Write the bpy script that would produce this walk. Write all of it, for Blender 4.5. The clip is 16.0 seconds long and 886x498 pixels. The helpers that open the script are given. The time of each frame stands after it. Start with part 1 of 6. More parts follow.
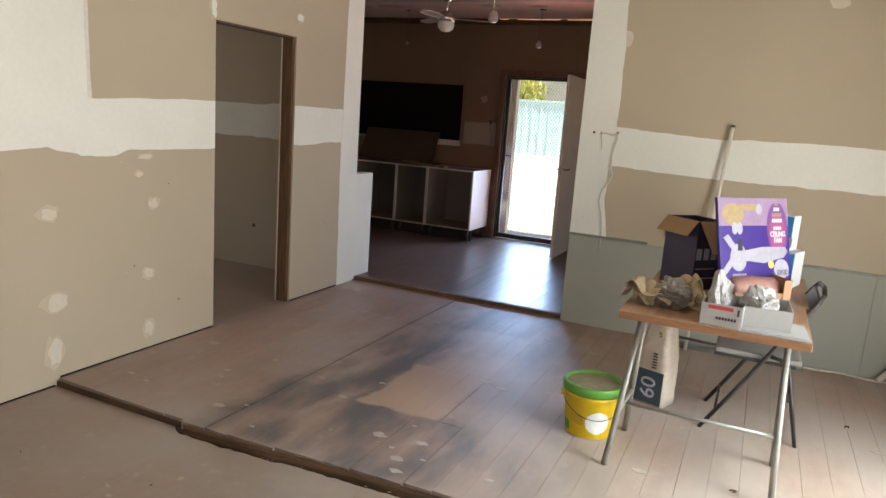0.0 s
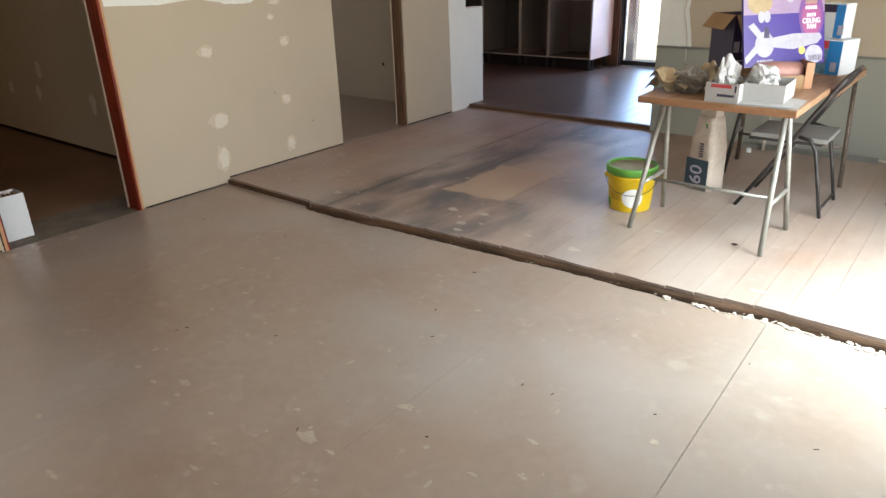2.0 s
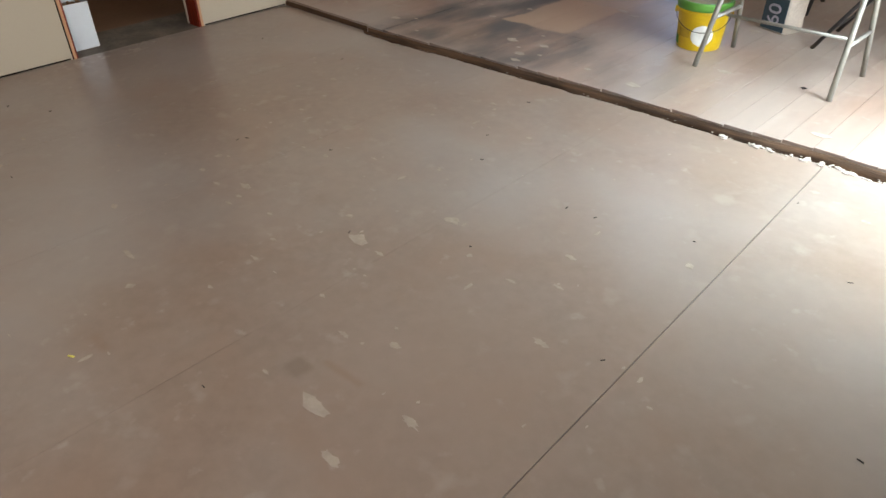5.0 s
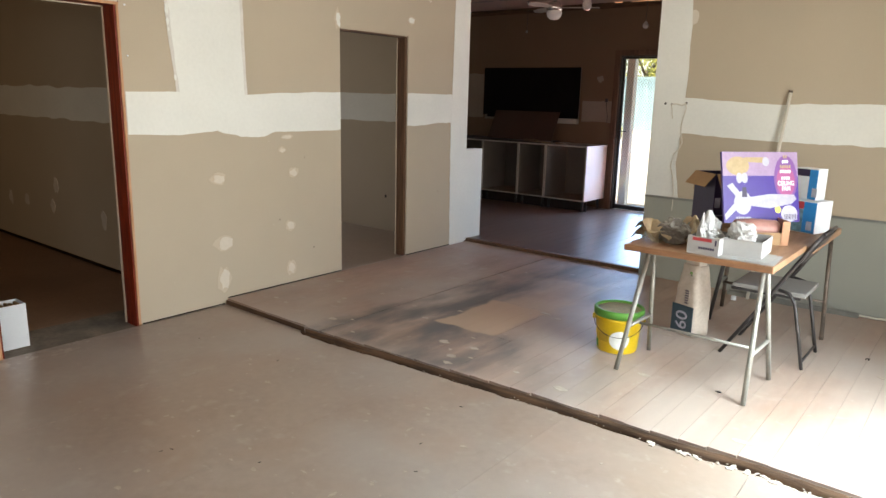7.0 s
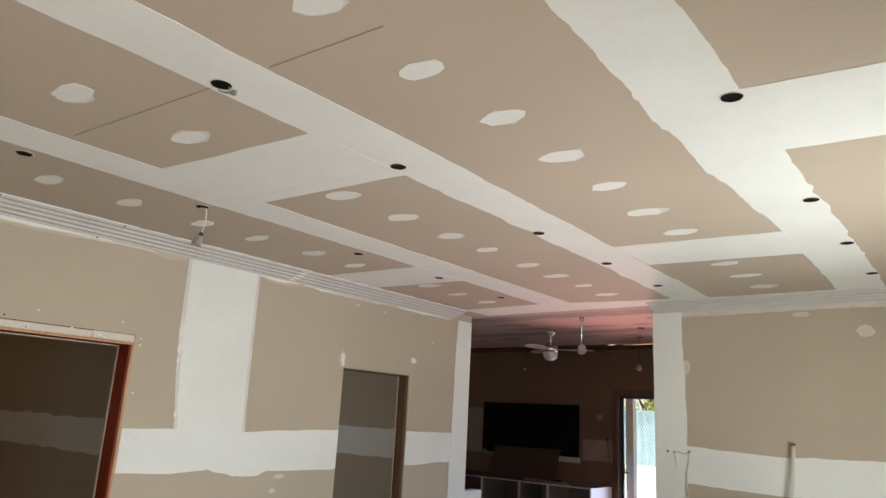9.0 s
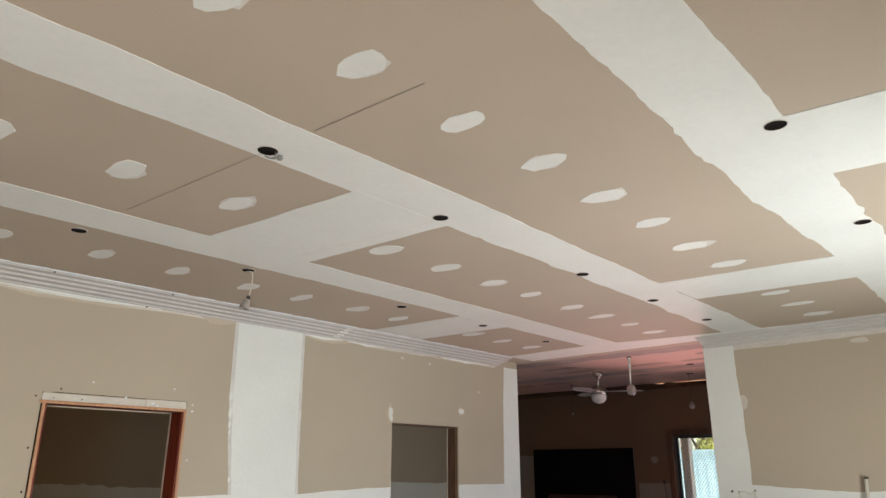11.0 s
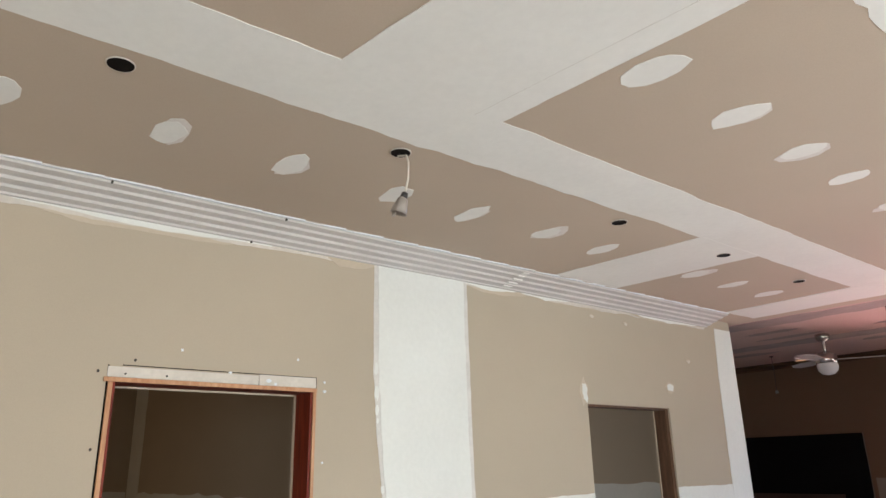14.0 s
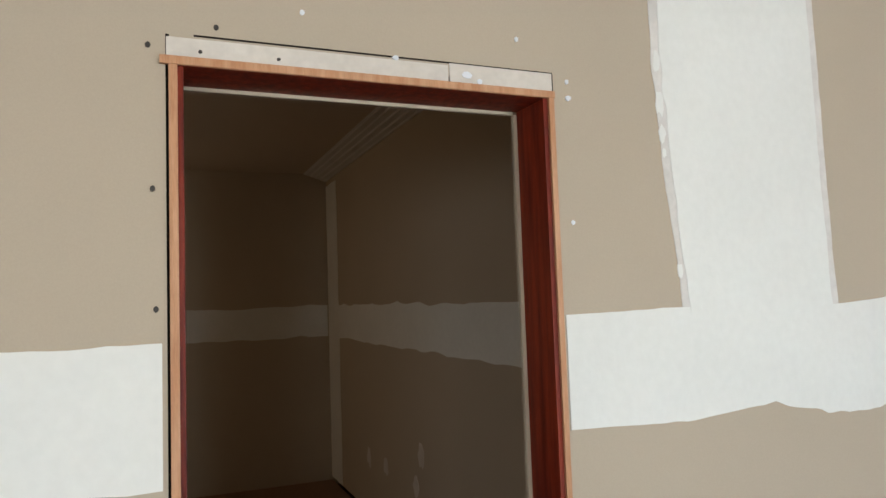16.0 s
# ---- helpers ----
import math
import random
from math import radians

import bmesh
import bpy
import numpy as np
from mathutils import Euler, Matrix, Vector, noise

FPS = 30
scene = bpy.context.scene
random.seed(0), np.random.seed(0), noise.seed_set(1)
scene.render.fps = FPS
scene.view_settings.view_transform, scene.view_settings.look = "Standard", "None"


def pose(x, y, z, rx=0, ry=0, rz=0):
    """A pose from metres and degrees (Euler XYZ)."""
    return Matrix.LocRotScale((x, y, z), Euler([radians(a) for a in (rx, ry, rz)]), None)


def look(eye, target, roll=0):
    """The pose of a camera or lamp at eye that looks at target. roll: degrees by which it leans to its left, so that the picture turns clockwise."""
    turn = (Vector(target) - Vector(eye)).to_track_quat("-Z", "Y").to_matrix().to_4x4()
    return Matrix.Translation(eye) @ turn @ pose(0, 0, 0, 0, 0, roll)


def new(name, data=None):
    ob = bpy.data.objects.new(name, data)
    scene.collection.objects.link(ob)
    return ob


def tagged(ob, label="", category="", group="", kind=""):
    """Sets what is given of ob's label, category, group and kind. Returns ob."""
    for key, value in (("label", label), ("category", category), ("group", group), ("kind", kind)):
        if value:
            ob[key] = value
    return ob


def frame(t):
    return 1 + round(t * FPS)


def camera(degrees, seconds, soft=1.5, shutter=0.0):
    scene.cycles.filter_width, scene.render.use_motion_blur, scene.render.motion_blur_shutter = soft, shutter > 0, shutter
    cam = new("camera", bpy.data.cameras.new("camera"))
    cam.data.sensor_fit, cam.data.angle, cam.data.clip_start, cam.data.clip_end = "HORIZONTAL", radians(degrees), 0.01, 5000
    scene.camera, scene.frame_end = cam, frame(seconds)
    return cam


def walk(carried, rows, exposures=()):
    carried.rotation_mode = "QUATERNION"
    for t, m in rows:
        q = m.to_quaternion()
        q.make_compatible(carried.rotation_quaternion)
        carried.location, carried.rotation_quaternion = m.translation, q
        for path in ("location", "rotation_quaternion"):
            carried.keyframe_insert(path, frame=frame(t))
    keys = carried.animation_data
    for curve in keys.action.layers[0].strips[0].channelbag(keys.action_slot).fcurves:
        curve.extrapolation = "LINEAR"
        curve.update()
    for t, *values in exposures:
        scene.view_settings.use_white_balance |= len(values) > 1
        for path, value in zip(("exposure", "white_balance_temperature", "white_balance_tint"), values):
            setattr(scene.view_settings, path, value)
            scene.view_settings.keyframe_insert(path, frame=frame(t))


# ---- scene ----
cam = camera(65.3, 16.0)
PATH = [
    (0, (0.574, 0.513, 1.535), (-0.232, 2.304, 1.161), 4.2),
    (0.5, (0.985, 0.377, 1.504), (0.091, 2.114, 1.078), 2.6),
    (1, (1.287, 0.255, 1.497), (0.267, 1.879, 0.931), 0.8),
    (1.5, (1.53, 0.186, 1.459), (0.354, 1.653, 0.776), -0.9),
    (2, (1.56, 0.075, 1.451), (0.399, 1.506, 0.672), -1.8),
    (2.5, (1.586, -0.001, 1.439), (0.429, 1.378, 0.566), -2.5),
    (3, (1.618, -0.019, 1.408), (0.447, 1.27, 0.425), -2.6),
    (3.5, (1.634, -0.027, 1.398), (0.449, 1.15, 0.296), -2.0),
    (3.7, (1.631, -0.027, 1.392), (0.449, 1.118, 0.255), -1.6),
    (5.8, (1.648, 0.0, 1.359), (0.521, 1.22, 0.245), -1.3),
    (6, (1.645, -0.006, 1.372), (0.507, 1.279, 0.343), -0.8),
    (6.4, (1.638, 0.003, 1.484), (0.467, 1.435, 0.722), 0.8),
    (6.5, (1.637, 0.006, 1.486), (0.456, 1.458, 0.78), 0.9),
    (7, (1.63, 0.005, 1.525), (0.414, 1.532, 1.092), 1.4),
    (7.5, (1.622, -0.012, 1.568), (0.37, 1.541, 1.432), 1.7),
    (8, (1.625, -0.01, 1.598), (0.356, 1.533, 1.687), 2.2),
    (8.5, (1.629, -0.001, 1.631), (0.373, 1.525, 1.935), 3.2),
    (9, (1.629, -0.002, 1.663), (0.394, 1.497, 2.14), 3.1),
    (9.2, (1.631, -0.002, 1.673), (0.403, 1.478, 2.222), 2.8),
    (11.3, (1.559, -0.046, 1.661), (0.259, 1.346, 2.271), -0.6),
    (11.5, (1.513, -0.026, 1.656), (0.183, 1.346, 2.248), -0.8),
    (12, (1.314, 0.096, 1.656), (-0.071, 1.419, 2.233), -0.8),
    (12.5, (1.015, 0.24, 1.679), (-0.408, 1.512, 2.277), -0.4),
    (13, (0.703, 0.315, 1.686), (-0.732, 1.563, 2.303), -0.8),
    (13.5, (0.361, 0.485, 1.674), (-1.092, 1.719, 2.276), -1.4),
    (14, (0.07, 0.705, 1.693), (-1.413, 1.904, 2.294), -1.2),
    (14.5, (-0.289, 0.875, 1.672), (-1.829, 2.021, 2.233), -1.1),
    (15, (-0.608, 0.988, 1.66), (-2.211, 2.09, 2.121), -2.0),
    (15.5, (-0.97, 1.175, 1.644), (-2.707, 2.129, 1.915), -2.4),
    (16, (-1.286, 1.319, 1.554), (-3.128, 2.085, 1.693), -2.0),
]
EXPOSURES = [(0, 1.15, 7150, 12), (2, 1.18, 6950, 11), (3, 1.16, 6650, 11), (3.5, 1.10, 6800, 11), (6, 1.12, 6750, 11), (7, 1.30, 6950, 10), (8, 1.26, 6750, 10), (9, 1.0, 6500, 10), (12, 1.06, 6400, 10), (14, 1.34, 6300, 10), (15, 1.31, 6250, 10), (16, 1.28, 6200, 10)]
walk(cam, [(t, look(eye, target, roll)) for t, eye, target, roll in PATH], EXPOSURES)

from mathutils import geometry

# ---- world and light ----
world = bpy.data.worlds.new("world")
scene.world = world
world.use_nodes = True
wn = world.node_tree
sky = wn.nodes.new("ShaderNodeTexSky")
sky.sky_type = "NISHITA"
sky.sun_disc = False
SUN_EL, SUN_AZ = radians(66), radians(112)     # azimuth clockwise from +y
sky.sun_elevation, sky.sun_rotation = SUN_EL, SUN_AZ
wn.links.new(sky.outputs[0], wn.nodes["Background"].inputs[0])
wn.nodes["Background"].inputs[1].default_value = 0.15

sun = new("sun", bpy.data.lights.new("sun", "SUN"))
sun.data.energy, sun.data.angle, sun.data.color = 5.0, radians(0.5), (1.0, 0.94, 0.84)
sun.matrix_world = look((math.sin(SUN_AZ) * math.cos(SUN_EL) * 20, math.cos(SUN_AZ) * math.cos(SUN_EL) * 20, math.sin(SUN_EL) * 20), (0, 0, 0))


def opening_light(name, eye, target, w, h, power, colour):
    """An area lamp for light through an opening, seen or only assumed."""
    lamp = new(name, bpy.data.lights.new(name, "AREA"))
    lamp.data.shape, lamp.data.size, lamp.data.size_y = "RECTANGLE", w, h
    lamp.data.energy, lamp.data.color = power, colour
    lamp.matrix_world = look(eye, target)
    return lamp


EAST_X = 2.35
opening_light("sky_east_door", (EAST_X + 0.02, 3.1, 1.1), (0, 3.1, 1.1), 1.75, 2.0, 40, (0.93, 0.98, 1.0)).data.spread = radians(155)
# extra narrow lamp added in the same opening to brighten the floor patch
opening_light("east_door_floor_fill", (EAST_X + 0.02, 2.95, 1.5), (1.4, 2.95, 0), 1.3, 1.0, 26, (0.68, 0.88, 1.0)).data.spread = radians(84)
# fill lamp at an assumed, unseen opening behind the camera
opening_light("south_fill", (0.6, -2.58, 1.5), (0.6, 0, 1.4), 2.4, 1.2, 11, (1.0, 0.97, 0.93))
# fill lamp added to brighten the west wall; no window is seen here
opening_light("east_fill", (EAST_X + 0.02, -0.7, 1.5), (-2.6, 0.6, 1.2), 2.2, 1.2, 11, (1.0, 0.98, 0.95)).data.spread = radians(112)
opening_light("sky_far_door", (-2.02, 8.98, 1.1), (-2.02, 6.6, 0.0), 0.76, 1.9, 17, (0.36, 0.58, 1.0)).data.spread = radians(115)
# weak warm fill at an assumed opening of the far room
opening_light("far_east_fill", (EAST_X + 0.02, 7.3, 1.2), (0, 7.3, 0.6), 1.5, 1.9, 1.1, (1.0, 0.80, 0.66))
# pink fill lamp added to tint the ceiling; no pink source is known
opening_light("pink_fill_far_door", (-2.02, 8.98, 0.5), (-0.75, 5.7, 2.7), 0.76, 0.9, 12, (1.0, 0.52, 0.46)).data.spread = radians(70)
# fill lamps added to lift the two side rooms; their windows are unseen
opening_light("side_room_fill", (-6.2, -0.88, 1.5), (-6.2, 2, 1.4), 1.2, 1.0, 3.0, (1.0, 0.68, 0.38))
opening_light("second_room_fill", (-7.48, 4.3, 1.5), (-4, 4.6, 1.3), 1.2, 1.0, 11, (0.95, 0.95, 1.0))

# ---- materials ----


def material(name, base=(0.5, 0.5, 0.5), rough=0.8, metal=0.0, spec=0.5, var=0.0, scale=6.0, fine=60.0, bump=0.0, second=None, island=0.0, stretch=(1, 1, 1), coat=0.0, transmission=0.0, alpha=1.0):
    """A surface with broad stains, fine grain and relief."""
    m = bpy.data.materials.new(name)
    m.use_nodes = True
    t = m.node_tree
    n, l = t.nodes, t.links
    b = n["Principled BSDF"]
    b.inputs["Roughness"].default_value = rough
    b.inputs["Metallic"].default_value = metal
    b.inputs["Specular IOR Level"].default_value = spec
    b.inputs["Coat Weight"].default_value = coat
    b.inputs["Transmission Weight"].default_value = transmission
    b.inputs["Alpha"].default_value = alpha
    b.inputs["Base Color"].default_value = (*base, 1)
    if var or bump or island:
        tc = n.new("ShaderNodeTexCoord")
        mp = n.new("ShaderNodeMapping")
        mp.inputs["Scale"].default_value = stretch
        l.new(tc.outputs["Object"], mp.inputs[0])
        big = n.new("ShaderNodeTexNoise")
        big.inputs["Scale"].default_value, big.inputs["Detail"].default_value = scale, 5
        small = n.new("ShaderNodeTexNoise")
        small.inputs["Scale"].default_value, small.inputs["Detail"].default_value = fine, 4
        l.new(mp.outputs[0], big.inputs[0])
        l.new(mp.outputs[0], small.inputs[0])
        ramp = n.new("ShaderNodeMapRange")
        ramp.inputs["From Min"].default_value, ramp.inputs["From Max"].default_value = 0.35, 0.65
        l.new(big.outputs[0], ramp.inputs[0])
        mix = n.new("ShaderNodeMix")
        mix.data_type = "RGBA"
        other = second or tuple(c * (1 - var) for c in base)
        mix.inputs[6].default_value, mix.inputs[7].default_value = (*base, 1), (*other, 1)
        l.new(ramp.outputs[0], mix.inputs[0])
        hsv = n.new("ShaderNodeHueSaturation")
        grain = n.new("ShaderNodeMapRange")
        grain.inputs["From Min"].default_value, grain.inputs["From Max"].default_value = 0.3, 0.7
        grain.inputs["To Min"].default_value, grain.inputs["To Max"].default_value = 1 - var * 0.45, 1 + var * 0.45
        l.new(small.outputs[0], grain.inputs[0])
        last = grain.outputs[0]
        if island:
            info = n.new("ShaderNodeObjectInfo")
            geo = n.new("ShaderNodeNewGeometry")
            add = n.new("ShaderNodeMath")
            l.new(info.outputs["Random"], add.inputs[0])
            l.new(geo.outputs["Random Per Island"], add.inputs[1])
            fr = n.new("ShaderNodeMath")
            fr.operation = "FRACT"
            l.new(add.outputs[0], fr.inputs[0])
            mr = n.new("ShaderNodeMapRange")
            mr.inputs["To Min"].default_value, mr.inputs["To Max"].default_value = 1 - island, 1 + island
            l.new(fr.outputs[0], mr.inputs[0])
            mul = n.new("ShaderNodeMath")
            mul.operation = "MULTIPLY"
            l.new(last, mul.inputs[0])
            l.new(mr.outputs[0], mul.inputs[1])
            last = mul.outputs[0]
        l.new(last, hsv.inputs["Value"])
        l.new(mix.outputs[2], hsv.inputs["Color"])
        l.new(hsv.outputs[0], b.inputs["Base Color"])
        if bump:
            bp = n.new("ShaderNodeBump")
            bp.inputs["Strength"].default_value, bp.inputs["Distance"].default_value = 0.6, bump
            l.new(small.outputs[0], bp.inputs["Height"])
            l.new(bp.outputs[0], b.inputs["Normal"])
        m["colour_out"] = 0
    return m


def chain(m):
    """Nodes, links, shader and the socket that feeds the base colour of a material."""
    t = m.node_tree
    b = t.nodes["Principled BSDF"]
    return t.nodes, t.links, b, b.inputs["Base Color"].links[0].from_socket


def blend(m, fac_socket, colour, strength=1.0):
    """Lays another colour over the base colour where fac is high."""
    n, l, b, old = chain(m)
    s = n.new("ShaderNodeMath")
    s.operation, s.use_clamp = "MULTIPLY", True
    l.new(fac_socket, s.inputs[0])
    s.inputs[1].default_value = strength
    mix = n.new("ShaderNodeMix")
    mix.data_type = "RGBA"
    mix.inputs[7].default_value = (*colour, 1)
    l.new(s.outputs[0], mix.inputs[0])
    l.new(old, mix.inputs[6])
    l.new(mix.outputs[2], b.inputs["Base Color"])
    return s.outputs[0]


def world_noise(m, scale, lo, hi, stretch=(1, 1, 1), detail=4, offset=(0, 0, 0)):
    """A soft mask from noise at real-world size: 0 below lo, 1 above hi."""
    n, l = m.node_tree.nodes, m.node_tree.links
    g = n.new("ShaderNodeTexCoord")
    mp = n.new("ShaderNodeMapping")
    mp.inputs["Scale"].default_value, mp.inputs["Location"].default_value = stretch, offset
    l.new(g.outputs["Object"], mp.inputs[0])
    no = n.new("ShaderNodeTexNoise")
    no.inputs["Scale"].default_value, no.inputs["Detail"].default_value = scale, detail
    l.new(mp.outputs[0], no.inputs[0])
    r = n.new("ShaderNodeMapRange")
    r.inputs["From Min"].default_value, r.inputs["From Max"].default_value = lo, hi
    l.new(no.outputs[0], r.inputs[0])
    return r.outputs[0]


def region(m, x0, x1, y0, y1, soft, wobble=0.0):
    """A stain with a shape of its own: 1 inside the rectangle on the plan, with a ragged soft border."""
    n, l = m.node_tree.nodes, m.node_tree.links
    g = n.new("ShaderNodeTexCoord")
    sep = n.new("ShaderNodeSeparateXYZ")
    src = g.outputs["Object"]
    if wobble:
        no = n.new("ShaderNodeTexNoise")
        no.inputs["Scale"].default_value, no.inputs["Detail"].default_value = 3.5, 5
        l.new(src, no.inputs[0])
        vm = n.new("ShaderNodeVectorMath")
        vm.operation = "MULTIPLY_ADD"
        l.new(no.outputs["Color"], vm.inputs[0])
        vm.inputs[1].default_value = (wobble, wobble, 0)
        l.new(src, vm.inputs[2])
        src = vm.outputs[0]
        x0, x1, y0, y1 = x0 + wobble / 2, x1 + wobble / 2, y0 + wobble / 2, y1 + wobble / 2
    l.new(src, sep.inputs[0])
    last = None
    for axis, edge, sign in ((0, x0, 1), (0, x1, -1), (1, y0, 1), (1, y1, -1)):
        r = n.new("ShaderNodeMapRange")
        r.interpolation_type = "SMOOTHSTEP"
        r.inputs["From Min"].default_value, r.inputs["From Max"].default_value = edge - soft * sign, edge + soft * sign
        l.new(sep.outputs[axis], r.inputs[0])
        if last:
            mu = n.new("ShaderNodeMath")
            mu.operation = "MULTIPLY"
            l.new(last, mu.inputs[0])
            l.new(r.outputs[0], mu.inputs[1])
            last = mu.outputs[0]
        else:
            last = r.outputs[0]
    return last


def times(m, a, b):
    n, l = m.node_tree.nodes, m.node_tree.links
    mu = n.new("ShaderNodeMath")
    mu.operation = "MULTIPLY"
    l.new(a, mu.inputs[0])
    l.new(b, mu.inputs[1])
    return mu.outputs[0]


BOARD = material("paper_faced_plasterboard", (0.445, 0.38, 0.292), 0.85, var=0.05, scale=1.2, fine=300, bump=0.0002)
BOARD_CEIL = material("ceiling_plasterboard", (0.455, 0.383, 0.30), 0.85, var=0.06, scale=1.0, fine=300, bump=0.0002)
BOARD_GREEN = material("moisture_resistant_board", (0.315, 0.325, 0.285), 0.75, var=0.05, scale=1.5, fine=200)
WHITE = material("joint_compound", (0.725, 0.735, 0.70), 0.8, var=0.05, scale=2.5, fine=40, bump=0.0008)
SPOTEDGE = material("filler_feather", (0.515, 0.445, 0.345), 0.82, var=0.06, scale=9, fine=60)
SPOT = material("filler_skim", (0.61, 0.565, 0.49), 0.8, var=0.08, scale=9, fine=60)
# plasterboard copy with the far room's shade put into its colour
BOARD_SHADED = material("plasterboard_in_shade", (0.155, 0.095, 0.055), 0.85, var=0.1, scale=1.2, fine=200)
FEATHER = material("thin_compound", (0.62, 0.58, 0.52), 0.8, var=0.12, scale=5, fine=50)
THINEDGE = material("thin_compound_edge", (0.655, 0.635, 0.60), 0.8, var=0.12, scale=7, fine=50)
CORNICE = material("plaster_cornice", (0.56, 0.545, 0.52), 0.7, var=0.08, scale=4, fine=60)
SHEET = material("dusty_hardboard", (0.272, 0.196, 0.152), 0.29, spec=0.65, var=0.16, scale=0.8, fine=25, bump=0.0004, second=(0.292, 0.237, 0.202))
PLANK = material("dusty_floorboard", (0.35, 0.232, 0.178), 0.5, var=0.18, scale=2.2, fine=30, bump=0.0006, second=(0.27, 0.185, 0.145), island=0.06, stretch=(1, 0.25, 1))
FARFLOOR = material("brown_floorboard", (0.10, 0.062, 0.048), 0.33, var=0.2, scale=2.0, fine=20, bump=0.0008, second=(0.16, 0.10, 0.075), island=0.06, stretch=(1, 0.3, 1))
CONCRETE = material("dirty_doorway_floor", (0.22, 0.185, 0.15), 0.8, var=0.5, scale=5, fine=40, bump=0.002)
DIMFLOOR = material("dark_dusty_sheet", (0.26, 0.145, 0.085), 0.6, var=0.2, scale=2, fine=30)
ROUGHWOOD = material("old_bearer_wood", (0.05, 0.026, 0.014), 0.9, var=0.4, scale=12, fine=60, bump=0.004, second=(0.12, 0.062, 0.032), stretch=(0.3, 1, 4))
REDWOOD = material("red_hardwood", (0.09, 0.006, 0.002), 0.5, spec=0.25, var=0.35, scale=9, fine=70, bump=0.0006, second=(0.20, 0.022, 0.006), stretch=(6, 6, 0.5))
PINE = material("raw_timber_edge", (0.43, 0.205, 0.095), 0.6, var=0.18, scale=10, fine=80, bump=0.0005, second=(0.52, 0.29, 0.16), stretch=(6, 6, 0.6))
STUD = material("brown_stud", (0.075, 0.036, 0.018), 0.7, var=0.35, scale=8, fine=60, second=(0.125, 0.062, 0.032), stretch=(5, 5, 0.6))
TABLETOP = material("laminated_bench_top", (0.27, 0.145, 0.08), 0.5, var=0.2, scale=7, fine=50, second=(0.36, 0.215, 0.13), stretch=(5, 0.6, 1))
TABLEEDGE = material("worn_board_edge", (0.26, 0.12, 0.055), 0.6, var=0.25, scale=9, fine=60, stretch=(0.6, 1, 6))
STEEL = material("painted_grey_tube", (0.29, 0.28, 0.25), 0.5, metal=0.35, var=0.15, scale=20, fine=90)
DARKSTEEL = material("dark_tube", (0.045, 0.04, 0.04), 0.4, metal=0.3, var=0.3, scale=15, fine=80)
RUST = material("rusty_leg", (0.16, 0.125, 0.10), 0.6, metal=0.3, var=0.4, scale=25, fine=90)
GREYPLASTIC = material("grey_seat", (0.21, 0.205, 0.195), 0.4, var=0.06, scale=12)
YELLOW = material("yellow_plastic", (0.64, 0.43, 0.010), 0.38, var=0.07, scale=14)
GREEN = material("green_plastic", (0.10, 0.31, 0.045), 0.4, var=0.1, scale=14)
LIDDUST = material("dusty_lid", (0.30, 0.27, 0.15), 0.7, var=0.25, scale=12)
OFFWHITE = material("label_white", (0.66, 0.66, 0.62), 0.6, var=0.08, scale=20)
BAGWHITE = material("paper_sack", (0.50, 0.43, 0.36), 0.6, var=0.15, scale=14, fine=60, bump=0.003)
BAGBLUE = material("sack_blue_print", (0.030, 0.060, 0.082), 0.5, var=0.15, scale=14)
PURPLE = material("purple_card", (0.042, 0.018, 0.21), 0.35, var=0.08, scale=12)
LILAC = material("lilac_card", (0.29, 0.205, 0.33), 0.35, var=0.15, scale=12)
PINKEDGE = material("pink_glow_edge", (0.16, 0.06, 0.24), 0.4, var=0.08, scale=12)
PINKPRINT = material("pink_print", (0.30, 0.07, 0.20), 0.4, var=0.08, scale=12)
CREAM = material("cream_print", (0.36, 0.27, 0.14), 0.4, var=0.15, scale=25)
GREYPRINT = material("grey_print", (0.42, 0.42, 0.52), 0.4, var=0.2, scale=25)
PRINTWHITE = material("pale_print", (0.36, 0.36, 0.43), 0.4, var=0.12, scale=20)
BRIGHTWHITE = material("white_print", (0.66, 0.70, 0.74), 0.4, var=0.03, scale=12)
BLUEPRINT = material("blue_print", (0.02, 0.22, 0.55), 0.35, var=0.06, scale=12)
REDPRINT = material("red_print", (0.45, 0.05, 0.06), 0.4, var=0.06, scale=12)
TEALPRINT = material("grey_blue_photo", (0.16, 0.30, 0.38), 0.4, var=0.4, scale=40)
DARKPRINT = material("dark_print", (0.03, 0.02, 0.06), 0.4, var=0.1, scale=12)
YELLOWPRINT = material("yellow_print", (0.7, 0.62, 0.12), 0.4, var=0.06, scale=12)
CARD = material("brown_cardboard", (0.33, 0.205, 0.105), 0.75, var=0.1, scale=6, fine=60)
CARDDARK = material("cardboard_inside", (0.24, 0.15, 0.08), 0.8, var=0.1, scale=6)
KRAFT = material("crumpled_kraft_paper", (0.42, 0.32, 0.20), 0.7, var=0.25, scale=12, bump=0.002)
PINKCLOTH = material("pinkish_roll", (0.36, 0.18, 0.155), 0.5, var=0.15, scale=10)
GREYBAG = material("grey_plastic_bag", (0.19, 0.17, 0.145), 0.35, var=0.25, scale=12, bump=0.002)
CLEARBAG = material("milky_plastic_bag", (0.47, 0.465, 0.46), 0.3, var=0.15, scale=20, fine=50, bump=0.003)
PAPER = material("white_paper", (0.37, 0.36, 0.35), 0.7, var=0.05, scale=8)
CABWHITE = material("white_melamine", (0.46, 0.40, 0.35), 0.45, var=0.05, scale=4)
# white melamine darkened to stand for the shade inside the cabinets
CABSHADE = material("melamine_in_shade", (0.19, 0.155, 0.13), 0.5, var=0.15, scale=3)
